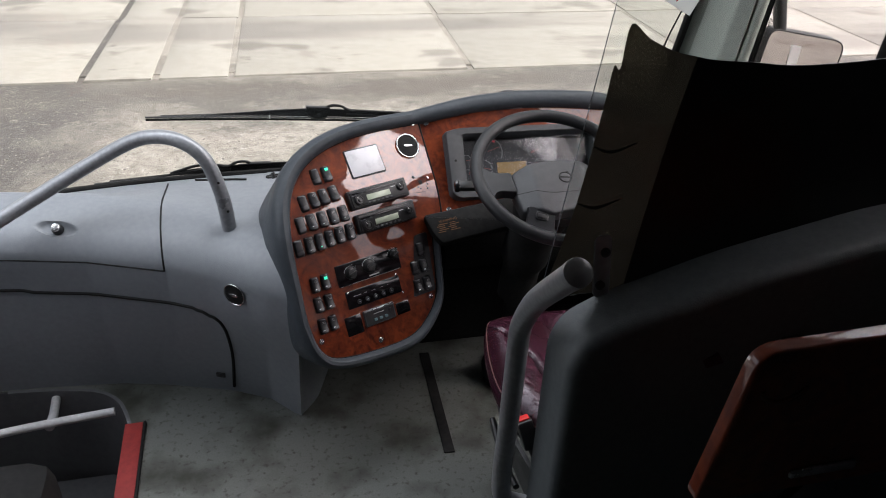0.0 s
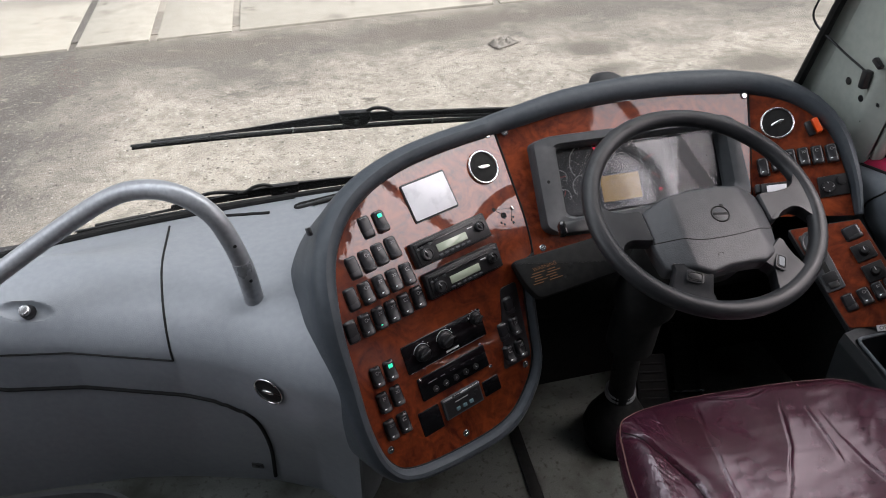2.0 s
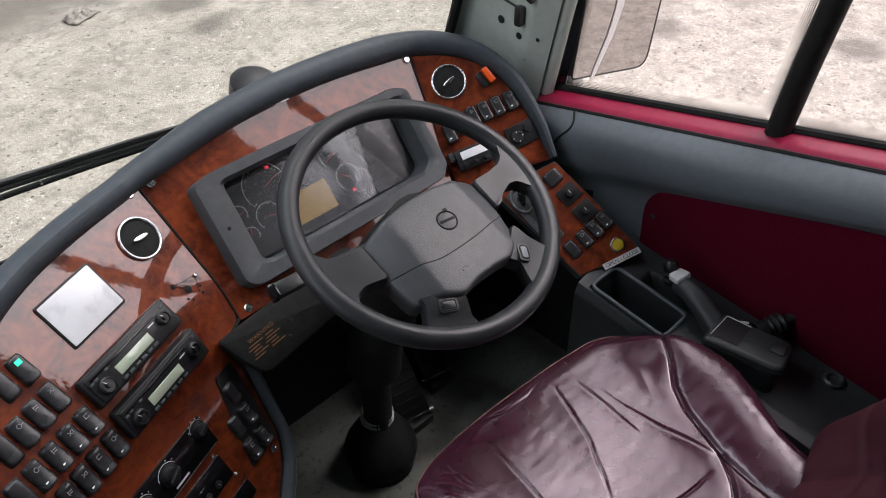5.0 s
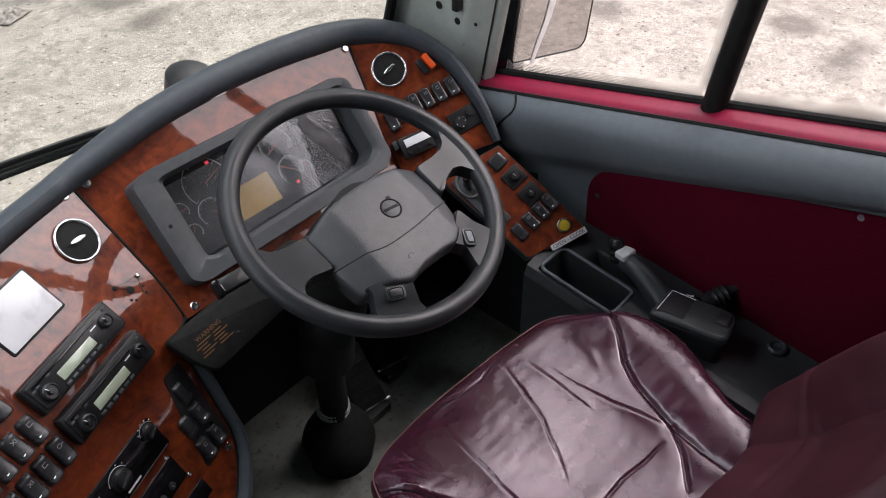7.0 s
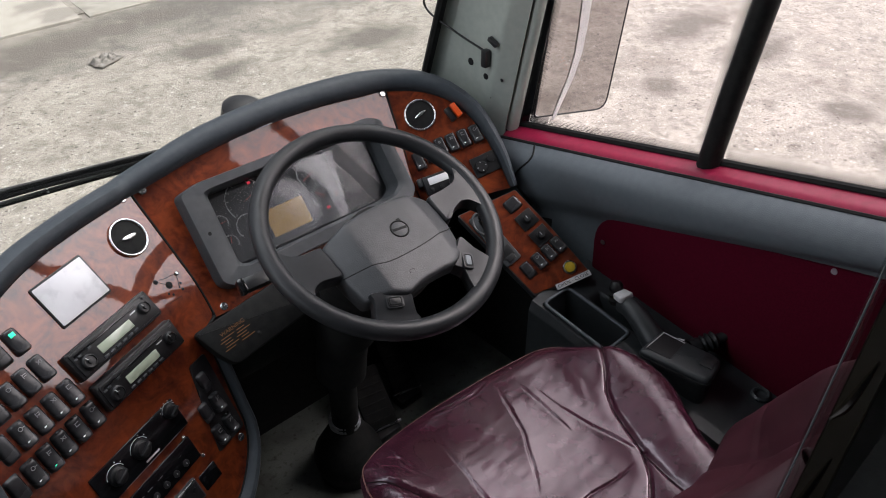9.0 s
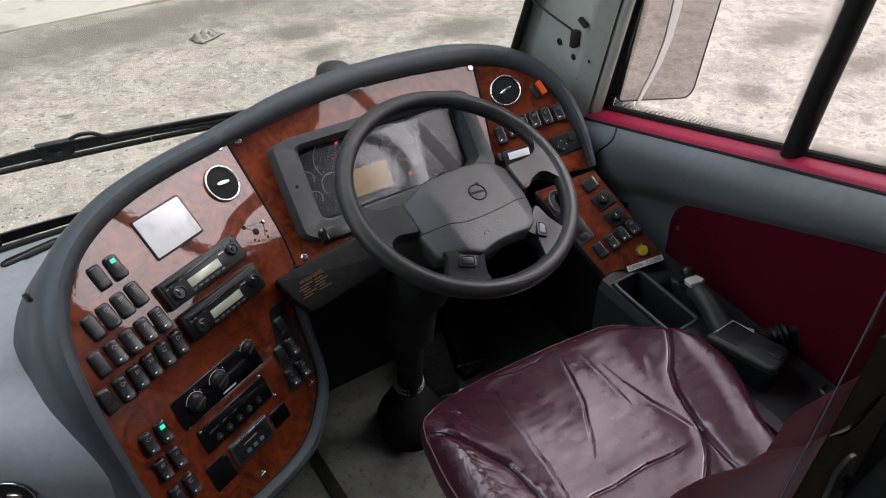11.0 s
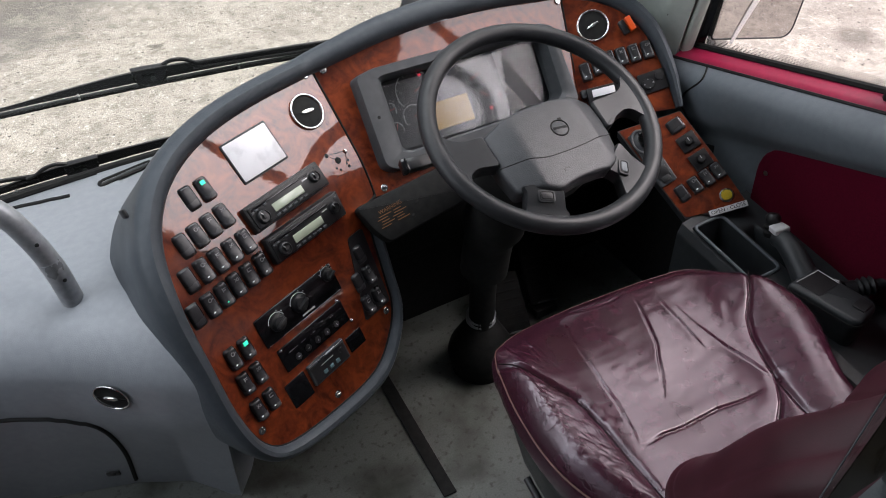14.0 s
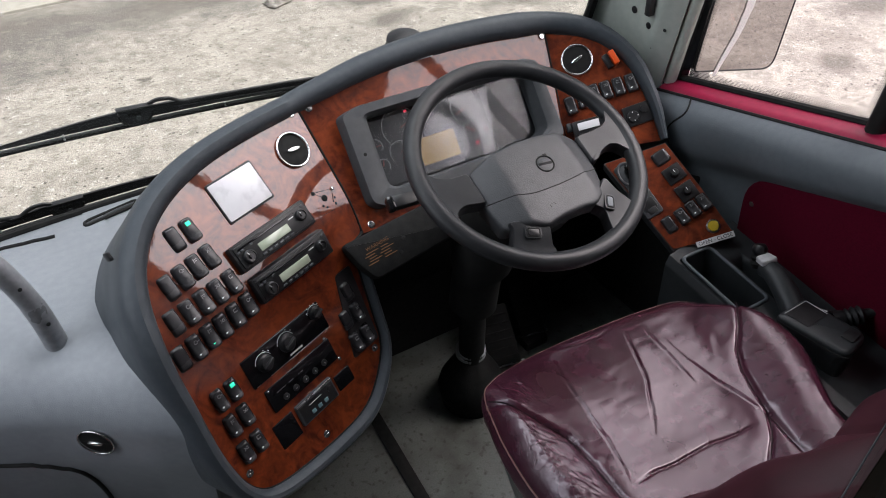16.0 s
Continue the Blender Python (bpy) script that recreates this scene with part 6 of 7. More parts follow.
STREAKWHITE = mat("streak_white", (0.93, 0.92, 0.90), (0.84, 0.83, 0.81), 0.4, 40, stains=((0.6, 0.58, 0.55), 30, 0.6, 0.72))
wide = [0.005, 0.007, 0.009, 0.011, 0.013, 0.015, 0.016]
part("reflected_streak", plate([(q.x + 0.018 - w, q.y) for q, w in zip(streak, wide)] + [(q.x + 0.018 + w, q.y) for q, w in zip(streak, wide)][::-1], 0.002, base=0.0015), STREAKWHITE, mirror, "white strip tapering down the glass, in place of a reflected streak", MM)
part("arm", tube([(1.38, 2.37, 1.18), (1.33, 2.42, 1.5), (1.30, 2.45, 1.75)], 0.02, 10), BLACK, mirror)
part("bracket", rbox(0.05, 0.03, 0.09, 0.008), COACHWHITE, mirror, "white bracket with a drain hole", Matrix.Translation((1.385, 2.42, 0.71)))

# ---------------------------------------------------------------- side wall, red panel and console
def trim_skin(a, b):
    y = 2.42 - 1.52 * a
    top = ledge_z(y)
    low = max(0.44, 0.640 + 0.33 * (2.04 - y))
    xs = [(0, 1.216), (0.04, 1.200), (0.12, 1.176), (0.25, 1.162), (0.40, 1.165), (0.50, 1.178), (0.57, 1.197), (0.62, 1.203), (1, 1.203)]
    zs_ = [(0, top - 0.005), (0.04, top - 0.010), (0.12, top - 0.026), (0.25, top - 0.056), (0.62, low), (1, 0.02)]
    near = min(0.06, b * 0.9)
    soft_b = [b + near * k / 4 for k in range(-4, 5)]
    x = sum(lerp(k, xs) for k in soft_b) / 9
    z = sum(lerp(k, zs_) for k in soft_b) / 9
    return (x, y, z)


trim = solo("side_trim", sheet(trim_skin, 40, 50, -0.012), TRIMGREY, "grey padded trim under the driver's window", "trim", kind="structure")
part("trim_gap", tube([Vector(trim_skin(0.09 + 0.012 * math.sin(i * 0.3), 0.02 + i * 0.02)) + Vector((-0.001, 0, 0)) for i in range(29)], 0.0025, 6), RUBBER, trim)
cloth = rounded([(2.045, 0.36), (2.062, 0.660), (1.80, 0.738), (1.643, 0.784), (1.494, 0.820), (1.20, 0.885), (1.20, 0.40), (1.6, 0.44)], [0.01, 0.07, 0.02, 0.02, 0.02, 0.01, 0.01, 0.01], 6)
TOWALL = Matrix(((0, 0, -1, 1.197), (1, 0, 0, 0), (0, 1, 0, 0), (0, 0, 0, 1)))
redp = solo("cloth_panel", plate(cloth, 0.008, 0.003), REDFABRIC, "deep crimson cloth panel on the side trim", "panel", kind="structure", m=TOWALL)
for y, z in ((2.032, 0.598), (1.522, 0.806)):
    part("panel_screw", lathe([(0.007, 0), (0.006, 0.002), (0.003, 0.002), (0, 0.0015)], 14), STEEL, redp, "", axes((1.190, y, z), (-1, 0, 0), (0, 1, 0)))

console = thing("side_console", (1.09, 1.8, 0), "dark grey side console with a tray and control levers", "console")


def console_z(y):
    return 0.505 - 0.115 * (2.07 - y)


def console_skin(a, b):
    y = 2.075 - 0.75 * a
    z = console_z(y)
    x = lerp(b, [(0, 0.99), (0.28, 0.985), (0.34, 0.995), (0.45, 1.02), (0.75, 1.15), (1, 1.199)])
    dz = lerp(b, [(0, -0.45), (0.28, -0.03), (0.34, -0.006), (0.45, 0.0), (0.75, 0.004), (1, 0.012)])
    tray = 0.0
    if 1.002 < x < 1.088 and 1.86 < y < 2.045:
        tray = 0.085 * min(1, (x - 1.002) / 0.008, (1.088 - x) / 0.008, (y - 1.86) / 0.01, (2.045 - y) / 0.01)
    if 1.100 < x < 1.140 and 1.79 < y < 1.985:
        tray = 0.05 * min(1, (x - 1.100) / 0.006, (1.140 - x) / 0.006, (y - 1.79) / 0.01, (1.985 - y) / 0.02)
    return (x, y, max(0.02, z + dz - tray))


part("body", sheet(console_skin, 90, 120, 0.008), CONSOLEGREY, console)
part("tray_lip", tube([(x, y, console_z(y) + 0.003) for x, y in rounded([(1.002, 2.045), (1.090, 2.045), (1.090, 1.858), (1.002, 1.858)], 0.016)], 0.004, 8, closed=True), TRIMGREY, console, "raised lip of the tray")
part("ring", lathe([(0.014, 0), (0.021, 0.002), (0.021, 0.006), (0.017, 0.010), (0.013, 0.008), (0.013, -0.01)], 24), CONSOLEGREY, console, "", Matrix.Translation((1.165, 1.565, console_z(1.565) + 0.006)))
part("low_box", slab_box(0.98, 1.19, 1.36, 1.52, 0.28, 0.40, 0.012), CONSOLEGREY, console)
lev = thing("gear_lever", (1.10, 1.80, 0.47), "dark grey gear lever with a silver-topped grip", "lever")
arm = spline([(1.082, 1.775, 0.490), (1.092, 1.812, 0.512), (1.099, 1.850, 0.532), (1.103, 1.880, 0.540), (1.105, 1.900, 0.536)], 5)
part("shaft", tube(arm, [0.029 - 0.008 * i / (len(arm) - 1) for i in range(len(arm))], 22), CONSOLEGREY, lev)
part("cap", plate(rounded([(-0.020, -0.016), (0.020, -0.016), (0.017, 0.014), (-0.017, 0.014)], 0.006, 4), 0.012, 0.004, 3), PALERAIL, lev, "silver cap", axes((1.105, 1.902, 0.554), (-0.05, 0.22, 0.97), (1, -0.25, 0)))
part("skirt", lathe([(0.013, -0.03), (0.017, -0.02), (0.013, -0.014), (0.018, -0.006), (0.013, 0.0)], 18), RUBBER, lev, "ribbed rubber skirt", axes((1.112, 1.926, 0.552), (0.25, 0.3, 0.9)))
part("push_button", lathe([(0.012, 0), (0.017, 0.008), (0.0165, 0.018), (0.011, 0.025), (0, 0.027)], 20), BLACK, lev, "black top button", axes((1.112, 1.926, 0.552), (0.25, 0.3, 0.9)))
brake = thing("brake_box", (1.062, 1.71, 0.49), "dark grey armrest box with a black inset and small lid", "control box")
box_out = [(1.009, 1.785), (1.100, 1.787), (1.121, 1.645), (1.036, 1.628)]
part("body", plate(rounded([(1.062 + (x - 1.062) * 0.86, 1.71 + (y - 1.71) * 0.92) for x, y in box_out], [0.01, 0.01, 0.022, 0.022], 5), 0.10, 0.0), CONSOLEGREY, brake, "", Matrix.Translation((0, 0, 0.42)))
part("shell", plate(rounded(box_out, [0.012, 0.012, 0.026, 0.026], 6), 0.024, 0.009, 4), CONSOLEGREY, brake, "rounded upper shell", Matrix.Translation((0, 0, 0.512)))
part("shell_line", tube([(x, y, 0.521) for x, y in rounded([(1.062 + (x - 1.062) * 1.004, 1.71 + (y - 1.71) * 1.004) for x, y in box_out], [0.012, 0.012, 0.026, 0.026], 6)], 0.0016, 6, closed=True), RUBBER, brake, "dark joint round the shell")
part("inset", plate(rounded([(1.026, 1.776), (1.093, 1.778), (1.098, 1.728), (1.034, 1.722)], 0.004), 0.0012), BLACK, brake, "", Matrix.Translation((0, 0, 0.536)))
for a, b in (((1.026, 1.776), (1.093, 1.778)), ((1.093, 1.778), (1.098, 1.728))):
    part("inset_edge", tube([(*a, 0.5372), (*b, 0.5372)], 0.0009, 6), PALERAIL, brake, "worn bright edge")
part("lid", plate(rounded([(1.066, 1.672), (1.100, 1.677), (1.103, 1.651), (1.070, 1.645)], 0.004), 0.004, 0.0015), BLACK, brake, "", Matrix.Translation((0, 0, 0.5355)))
part("print", rbox(0.016, 0.005, 0.0005, 0), WHITE, brake, "", Matrix.Translation((1.126, 1.752, 0.5135)) @ pose(0, 0, 0, 0, 0, -60))
part("print_plate", rbox(0.036, 0.018, 0.012, 0.003), BLACK, brake, "", Matrix.Translation((1.126, 1.752, 0.507)) @ pose(0, 0, 0, 0, 0, -60))
hb = thing("parking_brake", (1.15, 1.68, 0.47), "black ribbed parking brake handle", "lever")
HB = axes((1.122, 1.722, 0.508), (0.80, -0.40, 0.22)) @ Matrix.Diagonal((1.25, 1.25, 1.05, 1))
part("handle", lathe([(0.016, 0), (0.016, 0.02), (0.012, 0.022), (0.017, 0.028), (0.012, 0.034), (0.018, 0.040), (0.012, 0.046), (0.017, 0.052), (0.009, 0.060), (0.008, 0.078), (0.011, 0.084), (0, 0.092)], 18), BLACK, hb, "", HB)
part("mount", rbox(0.05, 0.04, 0.05, 0.008, at=(1.115, 1.70, 0.485)), BLACK, hb)

# ---------------------------------------------------------------- driver's seat
seat = thing("driver_seat", (0.68, 1.72, 0), "worn burgundy leather driver's seat with a creased cushion", "seat")
EDGE = spline([(0.368, 1.922), (0.405, 1.954), (0.47, 1.966), (0.58, 1.967), (0.70, 1.959), (0.80, 1.948), (0.875, 1.932), (0.925, 1.897), (0.965, 1.845), (0.992, 1.79), (1.0, 1.735), (0.985, 1.675), (0.945, 1.61), (0.90, 1.53), (0.86, 1.40), (0.65, 1.37), (0.45, 1.40), (0.375, 1.53), (0.335, 1.66), (0.340, 1.80)], 8, closed=True)
# stitched seams: line, depth, half width
SEAMS = [([(0.945, 1.840), (0.895, 1.786), (0.856, 1.750), (0.827, 1.706), (0.797, 1.635), (0.786, 1.604), (0.771, 1.545), (0.762, 1.48)], 0.0055, 0.0045),
         ([(0.366, 1.905), (0.395, 1.868), (0.420, 1.815), (0.444, 1.762), (0.448, 1.698), (0.446, 1.635), (0.440, 1.50)], 0.0080, 0.0050),
         ([(0.788, 1.612), (0.770, 1.590), (0.752, 1.570), (0.700, 1.530)], 0.0045, 0.004)]
# pulled folds: line, crest, fall to the window side, fall to the aisle side, crease beside the crest
FOLDS = [([(0.542, 1.935), (0.527, 1.870), (0.514, 1.790), (0.506, 1.722), (0.490, 1.660), (0.474, 1.622)], 0.0068, 0.030, 0.030, 0.0012),
         ([(0.712, 1.921), (0.690, 1.855), (0.660, 1.788), (0.626, 1.732), (0.583, 1.680)], 0.0052, 0.030, 0.040, 0.0016),
         ([(0.748, 1.894), (0.742, 1.810), (0.736, 1.735)], 0.0032, 0.010, 0.012, 0.0010),
         ([(0.766, 1.860), (0.764, 1.790), (0.772, 1.730), (0.782, 1.665), (0.788, 1.615)], 0.0040, 0.012, 0.016, 0.0012),
         ([(0.930, 1.905), (0.850, 1.830), (0.800, 1.750)], 0.0022, 0.020, 0.020, 0.0),
         ([(0.450, 1.945), (0.446, 1.880), (0.470, 1.820)], 0.0016, 0.012, 0.014, 0.0006),
         ([(0.620, 1.560), (0.560, 1.530), (0.500, 1.520)], 0.0025, 0.016, 0.016, 0.0)]
# deep creases across the seat
CREASES = [([(0.474, 1.626), (0.530, 1.629), (0.586, 1.625), (0.652, 1.623), (0.712, 1.613), (0.755, 1.606)], 0.0036, 0.0028),
           ([(0.555, 1.957), (0.600, 1.935), (0.655, 1.930), (0.70, 1.940)], 0.0020, 0.004),
           ([(0.405, 1.915), (0.425, 1.890), (0.432, 1.860)], 0.0015, 0.003), ([(0.425, 1.925), (0.448, 1.900), (0.452, 1.865)], 0.0014, 0.003)]
SCALLOPS = [((1.0 - 0.004 * i + 0.003 * (i % 3), 1.80 - 0.021 * i), (0.955 - 0.005 * i - 0.008 * (i % 2), 1.795 - 0.022 * i)) for i in range(11)]


def near_line(x, y, pts):
    return nearest(x, y, pts)[0]


def nearest(x, y, pts):
    """Distance, side and share of the way along a line."""
    best, side, way = 9.0, 1.0, 0.0
    n = len(pts) - 1
    for i in range(n):
        (ax, ay), (bx, by) = pts[i], pts[i + 1]
        dx, dy = bx - ax, by - ay
        t = max(0.0, min(1.0, ((x - ax) * dx + (y - ay) * dy) / (dx * dx + dy * dy)))
        d = math.hypot(x - ax - t * dx, y - ay - t * dy)
        if d < best:
            best, side, way = d, (1.0 if dx * (y - ay) - dy * (x - ax) > 0 else -1.0), (i + t) / n
    return best, side, way


def cushion_z(x, y, edge):
    """Height of the leather: bolsters, sunken middle, seams and long creases."""
    z = 0.540
    z += 0.030 * math.exp(-((near_line(x, y, [(0.945, 1.80), (0.93, 1.70), (0.86, 1.55), (0.80, 1.42)]) / 0.075) ** 2))
    z += 0.022 * math.exp(-((near_line(x, y, [(0.375, 1.86), (0.375, 1.68), (0.40, 1.50)]) / 0.05) ** 2))
    z -= 0.011 * math.exp(-((x - 0.63) / 0.16) ** 2 - ((y - 1.66) / 0.14) ** 2)
    for pts, deep, wide in SEAMS:
        d = near_line(x, y, pts)
        if d < 0.1:
            z += 0.45 * deep * (1 - math.exp(-((d / 0.016) ** 2))) * math.exp(-((d / 0.05) ** 2)) - deep * math.exp(-((d / wide) ** 2))
    for i, (pts, crest, fall, rise, crease) in enumerate(FOLDS):
        wob = 0.003 * noise.noise((x * 18, y * 18, i * 3.1))
        d, side, way = nearest(x + wob, y - wob, pts)
        if d < 0.16:
            fade = min(1.0, 4 * way, 4 * (1 - way)) * (0.85 + 0.4 * noise.noise((x * 12, y * 12, i)))
            soft_d = math.sqrt(d * d + 0.0000025) - 0.0016
            z += 0.72 * fade * crest * math.exp(-soft_d / (fall if side > 0 else rise))
            z -= 1.5 * fade * crease * math.exp(-(((d * side + 0.005) / 0.0028) ** 2))
    for i, (pts, deep, wide) in enumerate(CREASES):
        wob = 0.003 * noise.noise((x * 20, y * 20, i * 5.3))
        d, side, way = nearest(x + wob, y - wob, pts)
        if d < 0.08:
            fade = min(1.0, 5 * way, 5 * (1 - way))
            z -= fade * deep * math.exp(-((d / wide) ** 2)) - fade * 0.15 * deep * math.exp(-(((d - 0.020) / 0.012) ** 2))
    for ang, f, h in ((0.5, 22, 0.0004), (1.9, 11, 0.0009), (1.2, 34, 0.0005), (1.5, 70, 0.00035), (0.3, 45, 0.0002), (2.2, 60, 0.0002)):
        u = x * math.cos(ang) + y * math.sin(ang)
        z += h * noise.noise((u * f, (x * -math.sin(ang) + y * math.cos(ang)) * f * 0.3, ang * 7))
    rough = math.exp(-((near_line(x, y, [(0.40, 1.90), (0.385, 1.75), (0.40, 1.60), (0.42, 1.50)]) / 0.026) ** 2))
    if rough > 0.02:
        z -= rough * 0.0013 * max(0.0, 1 - 6 * abs(noise.noise((x * 60 + y * 30, y * 26, 2.0))))
        z -= rough * 0.0006 * max(0.0, 1 - 4 * abs(noise.noise((x * 90 - y * 50, y * 40, 5.0))))
    for i, line in enumerate(SCALLOPS):
        d, side, way = nearest(x, y, line)
        if d < 0.02:
            z -= 0.0042 * (1 - way) * math.exp(-((d / 0.0035) ** 2)) - 0.0016 * (1 - way) * math.exp(-(((d * side - 0.007) / 0.005) ** 2))
    return z


def rim_drop(e):
    """How far the leather falls to the piping: little along the front, more at the sides."""
    return 0.034 - 0.022 * max(0.0, min(1.0, (e.y - 1.86) / 0.08))


def cushion_skin(a, b):
    k = len(EDGE)
    i = a * k
    p, q = EDGE[int(i) % k], EDGE[(int(i) + 1) % k]
    e = p + (q - p) * (i - int(i))
    c = Vector((0.66, 1.68))
    if b <= 0.8:
        r = b / 0.8
        w = c + (e - c) * r * 0.985
        drop = rim_drop(e) * max(0.0, (r - 0.86) / 0.14) ** 2.2
        return (w.x, w.y, cushion_z(w.x, w.y, r) - drop)
    s = (b - 0.8) / 0.2
    z0 = cushion_z(e.x, e.y, 1) - rim_drop(e)
    w = c + (e - c) * (0.985 + 0.03 * math.sin(math.pi * min(1, s * 1.3)) - 0.10 * s * s)
    return (w.x, w.y, z0 - 0.115 * s)


def cushion_mesh():
    bm = bmesh.new()
    nu, nv = 620, 210
    mid_v = bm.verts.new(cushion_skin(0, 0))
    rings = [[bm.verts.new(cushion_skin(i / nu, j / nv)) for i in range(nu)] for j in range(1, nv + 1)]
    for i in range(nu):
        bm.faces.new((mid_v, rings[0][i], rings[0][(i + 1) % nu]))
    for a, b in zip(rings, rings[1:]):
        for i in range(nu):
            bm.faces.new((a[i], b[i], b[(i + 1) % nu], a[(i + 1) % nu]))
    bm.faces.new(rings[-1][::-1])
    return bm


cushion = part("cushion", cushion_mesh(), LEATHER, seat, "creased burgundy leather cushion")
cushion.data.materials.append(WORNLEATHER)
for f in cushion.data.polygons:
    d, side, way = nearest(f.center.x, f.center.y, SEAMS[1][0])
    if f.center.x < 0.45 and side < 0 and f.center.z > 0.50:
        f.material_index = 1
for line, deep, wide in SEAMS:
    run = spline([(x, y, 0) for x, y in line], 8)
    part("seam", tube([(p.x, p.y, cushion_z(p.x, p.y, 0.5) - 0.0002) for p in run], 0.0013, 6), SEAM, cushion, "dark stitched seam")
part("piping", tube([Vector(cushion_skin(i / 120, 0.805)) for i in range(120)], 0.0022, 6, closed=True), mat("tan_piping", (0.16, 0.075, 0.06), (0.11, 0.05, 0.04), 0.5, 60), seat, "worn tan piping round the edge")


def back_skin(a, b):
    """The backrest: a bucket with a padded wing at either side of a sunken middle, reclined."""
    u = (a - 0.5) * 3
    back = max(0.0, abs(u) - 1) / 0.5
    u = max(-1.0, min(1.0, u))
    turn = min(1.0, back * 1.6) * math.pi / 2
    wide = -0.022 + curve(b, [(0, 0.22), (0.06, 0.265), (0.3, 0.295), (0.7, 0.28), (0.92, 0.22), (1, 0.16)])
    x = 0.662 + u * wide
    z = 0.515 + 0.50 * b
    wing = curve(b, [(0, 1.48), (0.08, 1.515), (0.21, 1.528), (0.37, 1.495), (0.67, 1.43), (0.87, 1.362), (1, 1.32)]) - 0.024 * max(0.0, u)
    side = max(0.0, min(1.0, (abs(u) - 0.22) / 0.6))
    hollow = lerp(b, [(0, 0.012), (0.22, 0.022), (0.45, 0.08), (1, 0.10)])
    low = max(0.0, 1 - b / 0.4)
    y = wing + 0.016 * low * max(0.0, -u) - hollow * (1 - side * side * (3 - 2 * side)) - low * 0.6 * min(0.22, max(0.0, x - 0.5)) ** 2 * max(0.0, min(1.0, (0.88 - x) / 0.1)) - 0.045 * abs(u) ** 12 - 0.05 * max(0, 0.05 - b) / 0.05
    y += 0.004 * noise.noise((x * 12, z * 14, 1)) - 0.006 * math.exp(-((abs(u) - 0.40) / 0.025) ** 2)
    y -= 0.004 * math.exp(-((b - 0.36 - 0.10 * u) / 0.012) ** 2)
    x += math.copysign(0.030 * math.sin(turn), u)
    y -= 0.034 * (1 - math.cos(turn)) + 0.10 * max(0.0, back - 0.6) / 0.4
    return (x, y, z)


part("backrest", sheet(back_skin, 130, 90, -0.02), BACKLEATHER, seat, "burgundy leather backrest")
part("base", join(slab_box(0.42, 0.93, 1.42, 1.86, 0.30, 0.40, 0.03), slab_box(0.50, 0.86, 1.48, 1.84, 0.0, 0.30, 0.03)), BLACK, seat, "black seat base")
part("side_skirt", sheet(lambda a, b: (0.375 + 0.05 * b - 0.02 * math.sin(a * 3), 1.86 - 0.42 * a, 0.44 - 0.20 * b), 12, 4, 0.01), BLACK, seat)
part("adjuster_lever", tube(spline([(0.36, 1.78, 0.33), (0.352, 1.66, 0.31), (0.352, 1.55, 0.32)], 5), 0.008, 10), BLACK, seat)
belt = thing("seat_belt_buckle", (0.352, 1.56, 0.52), "black seat-belt buckle with a bright red release", "seat belt")
BQ = axes((0.352, 1.555, 0.53), (-0.25, 0.25, 0.9), (1, 0, 0.2))
part("body", rbox(0.036, 0.030, 0.075, 0.005, at=(0, 0, -0.035)), BLACK, belt, "", BQ)
part("release", rbox(0.028, 0.020, 0.006, 0.002, at=(0, 0.002, 0.004)), BELTRED, belt, "red release button", BQ)
part("stalk", tube([BQ @ Vector((0, 0, -0.06)), (0.40, 1.50, 0.40)], 0.012, 10), BLACK, belt)

# ---------------------------------------------------------------- partition behind the driver
GREYPAD = mat("partition_grey", (0.10, 0.115, 0.12), (0.12, 0.135, 0.14), 0.55, 80, bump=0.3, bump_scale=400)
pw = thing("partition", (0.7, 1.2, 0), "grey moulded partition behind the driver's seat", "partition", kind="structure")
top_line = [(0.245, 1.010), (0.266, 1.052), (0.33, 1.085), (0.52, 1.145), (0.77, 1.20), (1.19, 1.25)]
pts = rounded([(0.245, 0.0)] + top_line + [(1.19, 0.0)], [0.0, 0.02, 0.03, 0.05, 0.05, 0.05, 0.0, 0.0], 4)
XZ = Matrix(((1, 0, 0, 0), (0, 0, -1, 1.225), (0, 1, 0, 0), (0, 0, 0, 1)))
part("panel", plate(pts, 0.10, 0.022, 4, base=-0.025), GREYPAD, pw, "", XZ)
screenp = thing("perspex_screen", (0.7, 1.25, 1.1), "clear perspex screen with a torn black film", "screen")
pane = part("pane", plate(rounded([(0.222, 1.082), (1.18, 1.082), (1.18, 1.98), (0.335, 1.98)], [0.03, 0, 0, 0], 6), 0.004), PERSPEX, screenp, "clear perspex", XZ @ Matrix.Translation((0, 0, -0.030)))
pane.visible_shadow = False
part("cut_edge", tube([(0.40, 1.082, 0.002), (0.25, 1.082, 0.002), (0.233, 1.088, 0.002), (0.226, 1.112, 0.002), (0.335, 1.98, 0.002)], 0.0006, 6), TRIMGREY, screenp, "thin pale cut edge", XZ @ Matrix.Translation((0, 0, -0.030)))
film_left = spline([(0.230, 1.110), (0.262, 1.25), (0.282, 1.40), (0.288, 1.455), (0.298, 1.452), (0.304, 1.512), (0.335, 1.492), (0.375, 1.474), (0.412, 1.465)], 4)
film_top = spline([(0.412, 1.465), (0.44, 1.460), (0.50, 1.455), (0.60, 1.448), (0.80, 1.46), (1.18, 1.50)], 4)
FILM_AT = XZ @ Matrix.Translation((0, 0, -0.025))
part("film", plate([(p.x, p.y) for p in film_top] + [(1.18, 1.085), (0.362, 1.085), (0.376, 1.22), (0.394, 1.36)], 0.002), FILM, screenp, "black film on the lower half", FILM_AT)
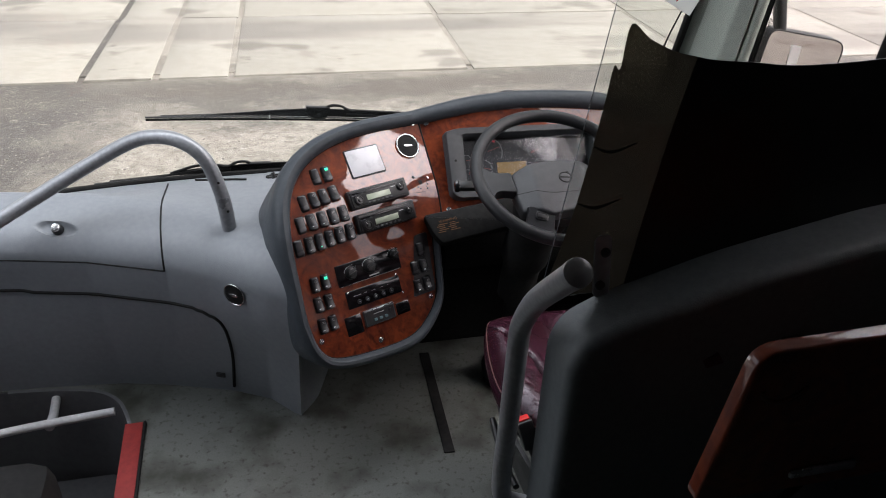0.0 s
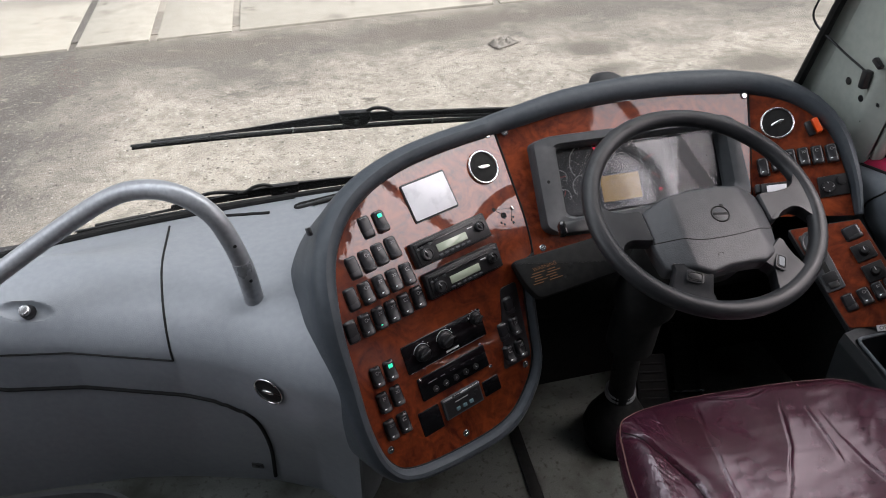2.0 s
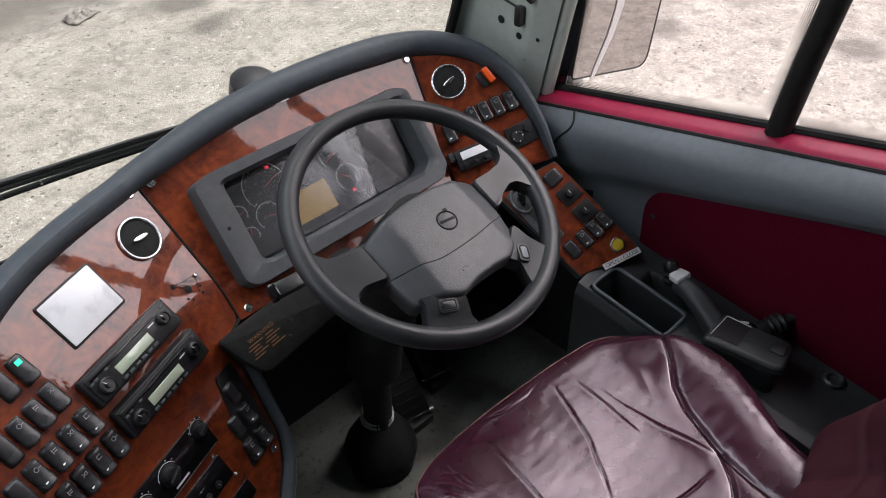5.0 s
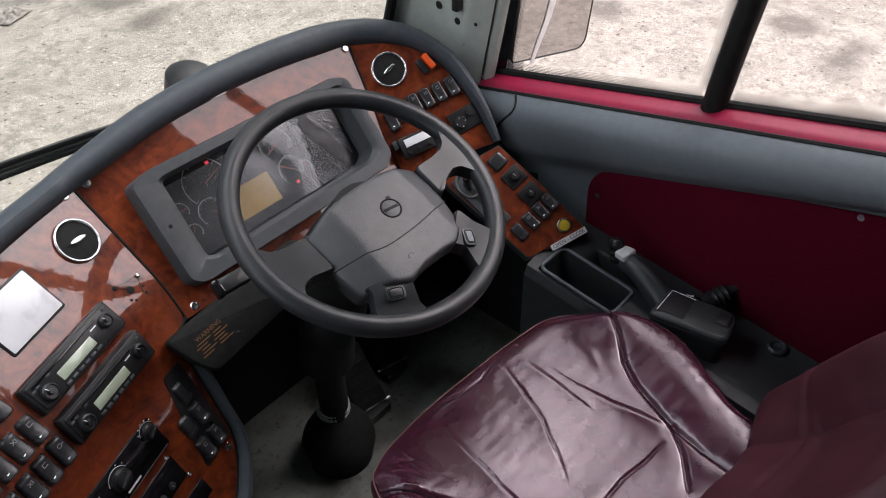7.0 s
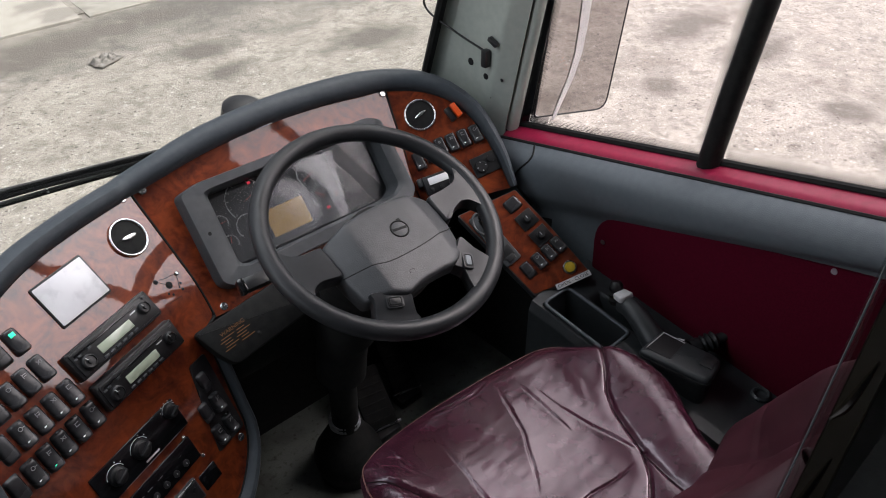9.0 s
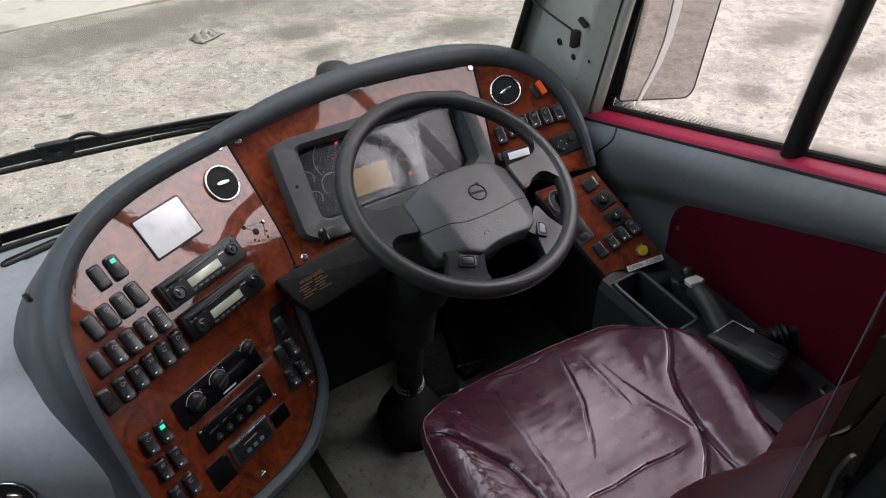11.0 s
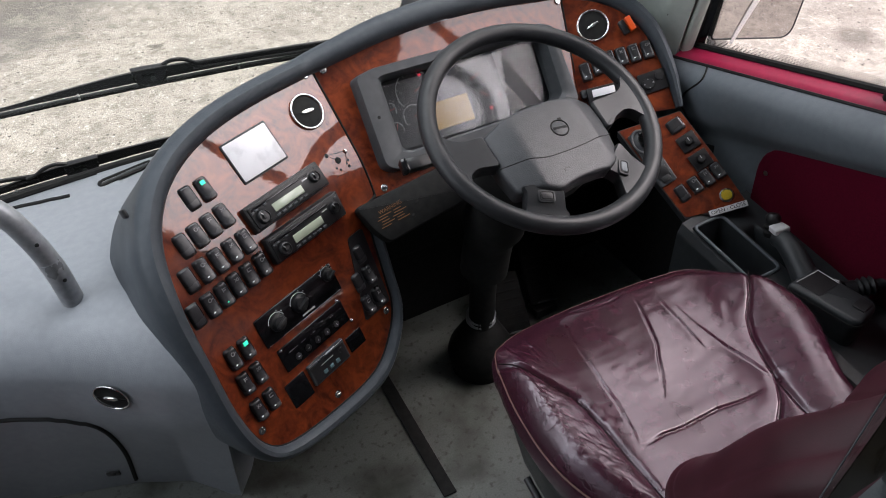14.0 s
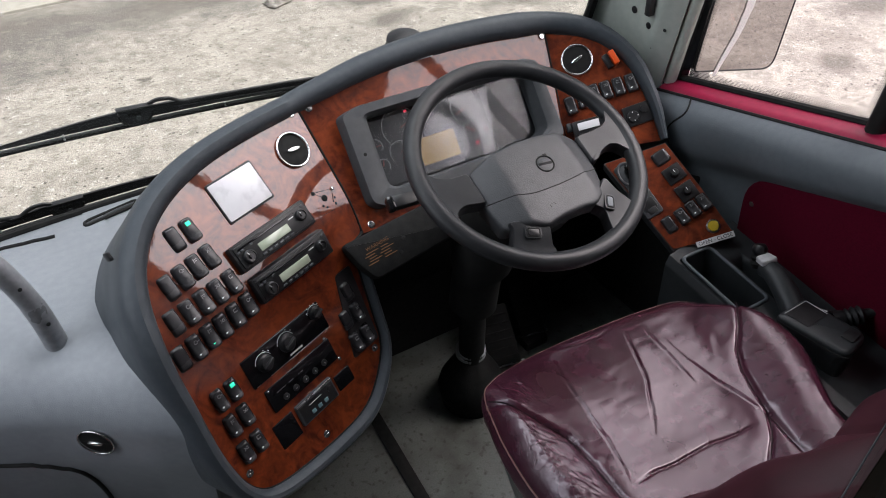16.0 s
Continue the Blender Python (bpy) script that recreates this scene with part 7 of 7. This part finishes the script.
fe = part("film_edge", plate([(p.x, p.y) for p in film_left] + [(0.394, 1.36), (0.376, 1.22), (0.362, 1.085), (0.255, 1.085), (0.236, 1.091)], 0.001), THINFILM, screenp, "torn single-layer edge of the smoked film", FILM_AT)
for z0, x0 in ((1.335, 0.274), (1.245, 0.262)):
    part("film_wrinkle", tube(spline([(x0, z0 + 0.004, 0.0012), (x0 + 0.03, z0 - 0.006, 0.0016), (x0 + 0.07, z0 + 0.006, 0.0012)], 5), [0.0008 + 0.002 * math.sin(math.pi * i / 10) for i in range(11)], 6), FILM, fe, "", FILM_AT)
NOTICE_AT = XZ @ Matrix.Translation((0, 0, -0.024))
notice = part("notice", plate([(0.299, 1.566), (0.386, 1.522), (0.512, 1.773), (0.425, 1.815)], 0.001), PAPER, screenp, "white notice with dark red lettering and arrows", NOTICE_AT)
for x, z in ((0.333, 1.560), (0.362, 1.541)):
    part("arrow", join(rbox(0.0045, 0.05, 0.0006, 0, at=(0, 0.040, 0)), plate([(-0.011, 0.016), (0, 0), (0.011, 0.016)], 0.0006)), PRINTRED, notice, "", XZ @ Matrix.Translation((x, z, -0.0222)) @ pose(0, 0, 0, 0, 0, -12))
writing("EXTINGUISHER", 0.0165, PRINTRED, XZ @ Matrix.Translation((0.376, 1.610, -0.0222)) @ pose(0, 0, 0, 0, 0, -26), "lettering", notice)
tab = part("bracket", plate(rounded(rect(0.028, 0.115), 0.0139, 6), 0.004, 0.001), RAILGREY, screenp, "grey zinc bracket with two bolts", XZ @ Matrix.Translation((0.318, 1.135, -0.022)) @ pose(0, 0, 0, 0, 0, 6))
for dz in (-0.032, 0.028):
    part("bolt", lathe([(0.008, 0), (0.008, 0.004), (0.004, 0.007), (0, 0.0075)], 12), BLACK, tab, "", XZ @ Matrix.Translation((0.318, 1.135 + dz, -0.018)))
post = thing("handrail", (0.207, 1.3, 0.55), "thick grey handrail bent round the partition's edge", "handrail")
line = spline([(0.180, 1.045, 1.262), (0.186, 1.10, 1.212), (0.196, 1.20, 1.115), (0.203, 1.255, 1.045), (0.206, 1.278, 1.0), (0.207, 1.282, 0.94), (0.207, 1.285, 0.80), (0.207, 1.29, 0.66), (0.214, 1.29, 0.60), (0.240, 1.295, 0.572), (0.29, 1.28, 0.565)], 5)
part("tube", tube(line, 0.0185, 18), RAILGREY, post)
part("end_cap", lathe([(0.0195, -0.012), (0.0195, 0.0), (0.015, 0.003), (0, 0.0035)], 20), RAILGREY, post, "grey plug in the tube's end", axes((0.180, 1.045, 1.262), (-0.02, -0.74, 0.67)))
tray = thing("folding_tray", (0.6, 0.92, 1.1), "glossy brown folding tray on the back of the partition", "tray")
part("board", plate(rounded([(0.318, 0.98), (0.355, 1.222), (0.85, 1.235), (0.85, 0.98)], [0.02, 0.03, 0.03, 0.02], 5), 0.022, 0.006, 3), WOODTABLE, tray, "", Matrix(((1, 0, 0, 0), (0, 0, -1, 0.92), (0, 1, 0, 0), (0, 0, 0, 1))))
part("finger_recess", tube([(0.40 + 0.03 * math.cos(a), 0.897, 1.165 + 0.02 * math.sin(a)) for a in [radians(180 + 15 * i) for i in range(13)]], 0.003, 8), WOODTABLE, tray)
part("hinge_arm", rbox(0.03, 0.24, 0.02, 0.004, at=(0.62, 1.04, 1.02)), BLACK, tray)
part("hinge_arm", rbox(0.10, 0.006, 0.014, 0.002, at=(0.50, 0.895, 1.015)), STEEL, tray)

# ---------------------------------------------------------------- entrance steps
cs = thing("courier_seat", (-0.93, 1.75, -0.22), "black padded courier seat folded beside the entrance steps", "seat")
part("cushion", slab_box(-1.12, -0.755, 1.52, 1.975, 0.04, 0.25, 0.075), RUBBER, cs)
part("base", slab_box(-1.06, -0.80, 1.56, 1.90, -0.218, 0.06, 0.02), BLACK, cs)

nosing = solo("step_nosing", slab_box(-0.664, -0.608, 1.30, 2.31, -0.05, 0.010, 0.004), REDEDGE, "dull red step nosing with a dark edge", "step edge", kind="structure")
part("edge_strip", slab_box(-0.608, -0.600, 1.30, 2.312, -0.04, 0.012, 0.002), RUBBER, nosing)
solo("step_tread", join(slab_box(-1.27, -0.66, 1.98, 2.50, -0.42, -0.38, 0.004)), WELLGREY, "grey vinyl step tread", "step", kind="structure")
solo("lower_nosing", slab_box(-1.26, -0.79, 2.02, 2.075, -0.22, -0.17, 0.004), REDEDGE, "dull red edge of the lower step", "step edge", kind="structure")
sr = thing("step_rail", (-0.8, 2.37, 0), "pale grey tubular rail across the stepwell", "handrail")
part("bar", tube(spline([(-1.25, 2.30, -0.005), (-1.03, 2.345, 0.0), (-0.87, 2.362, 0.005), (-0.70, 2.372, 0.012)], 5), 0.0135, 16), PALERAIL, sr)
part("strut", tube([(-0.905, 2.52, -0.03), (-0.90, 2.44, -0.03), (-0.895, 2.36, -0.01)], 0.0145, 14), PALERAIL, sr)
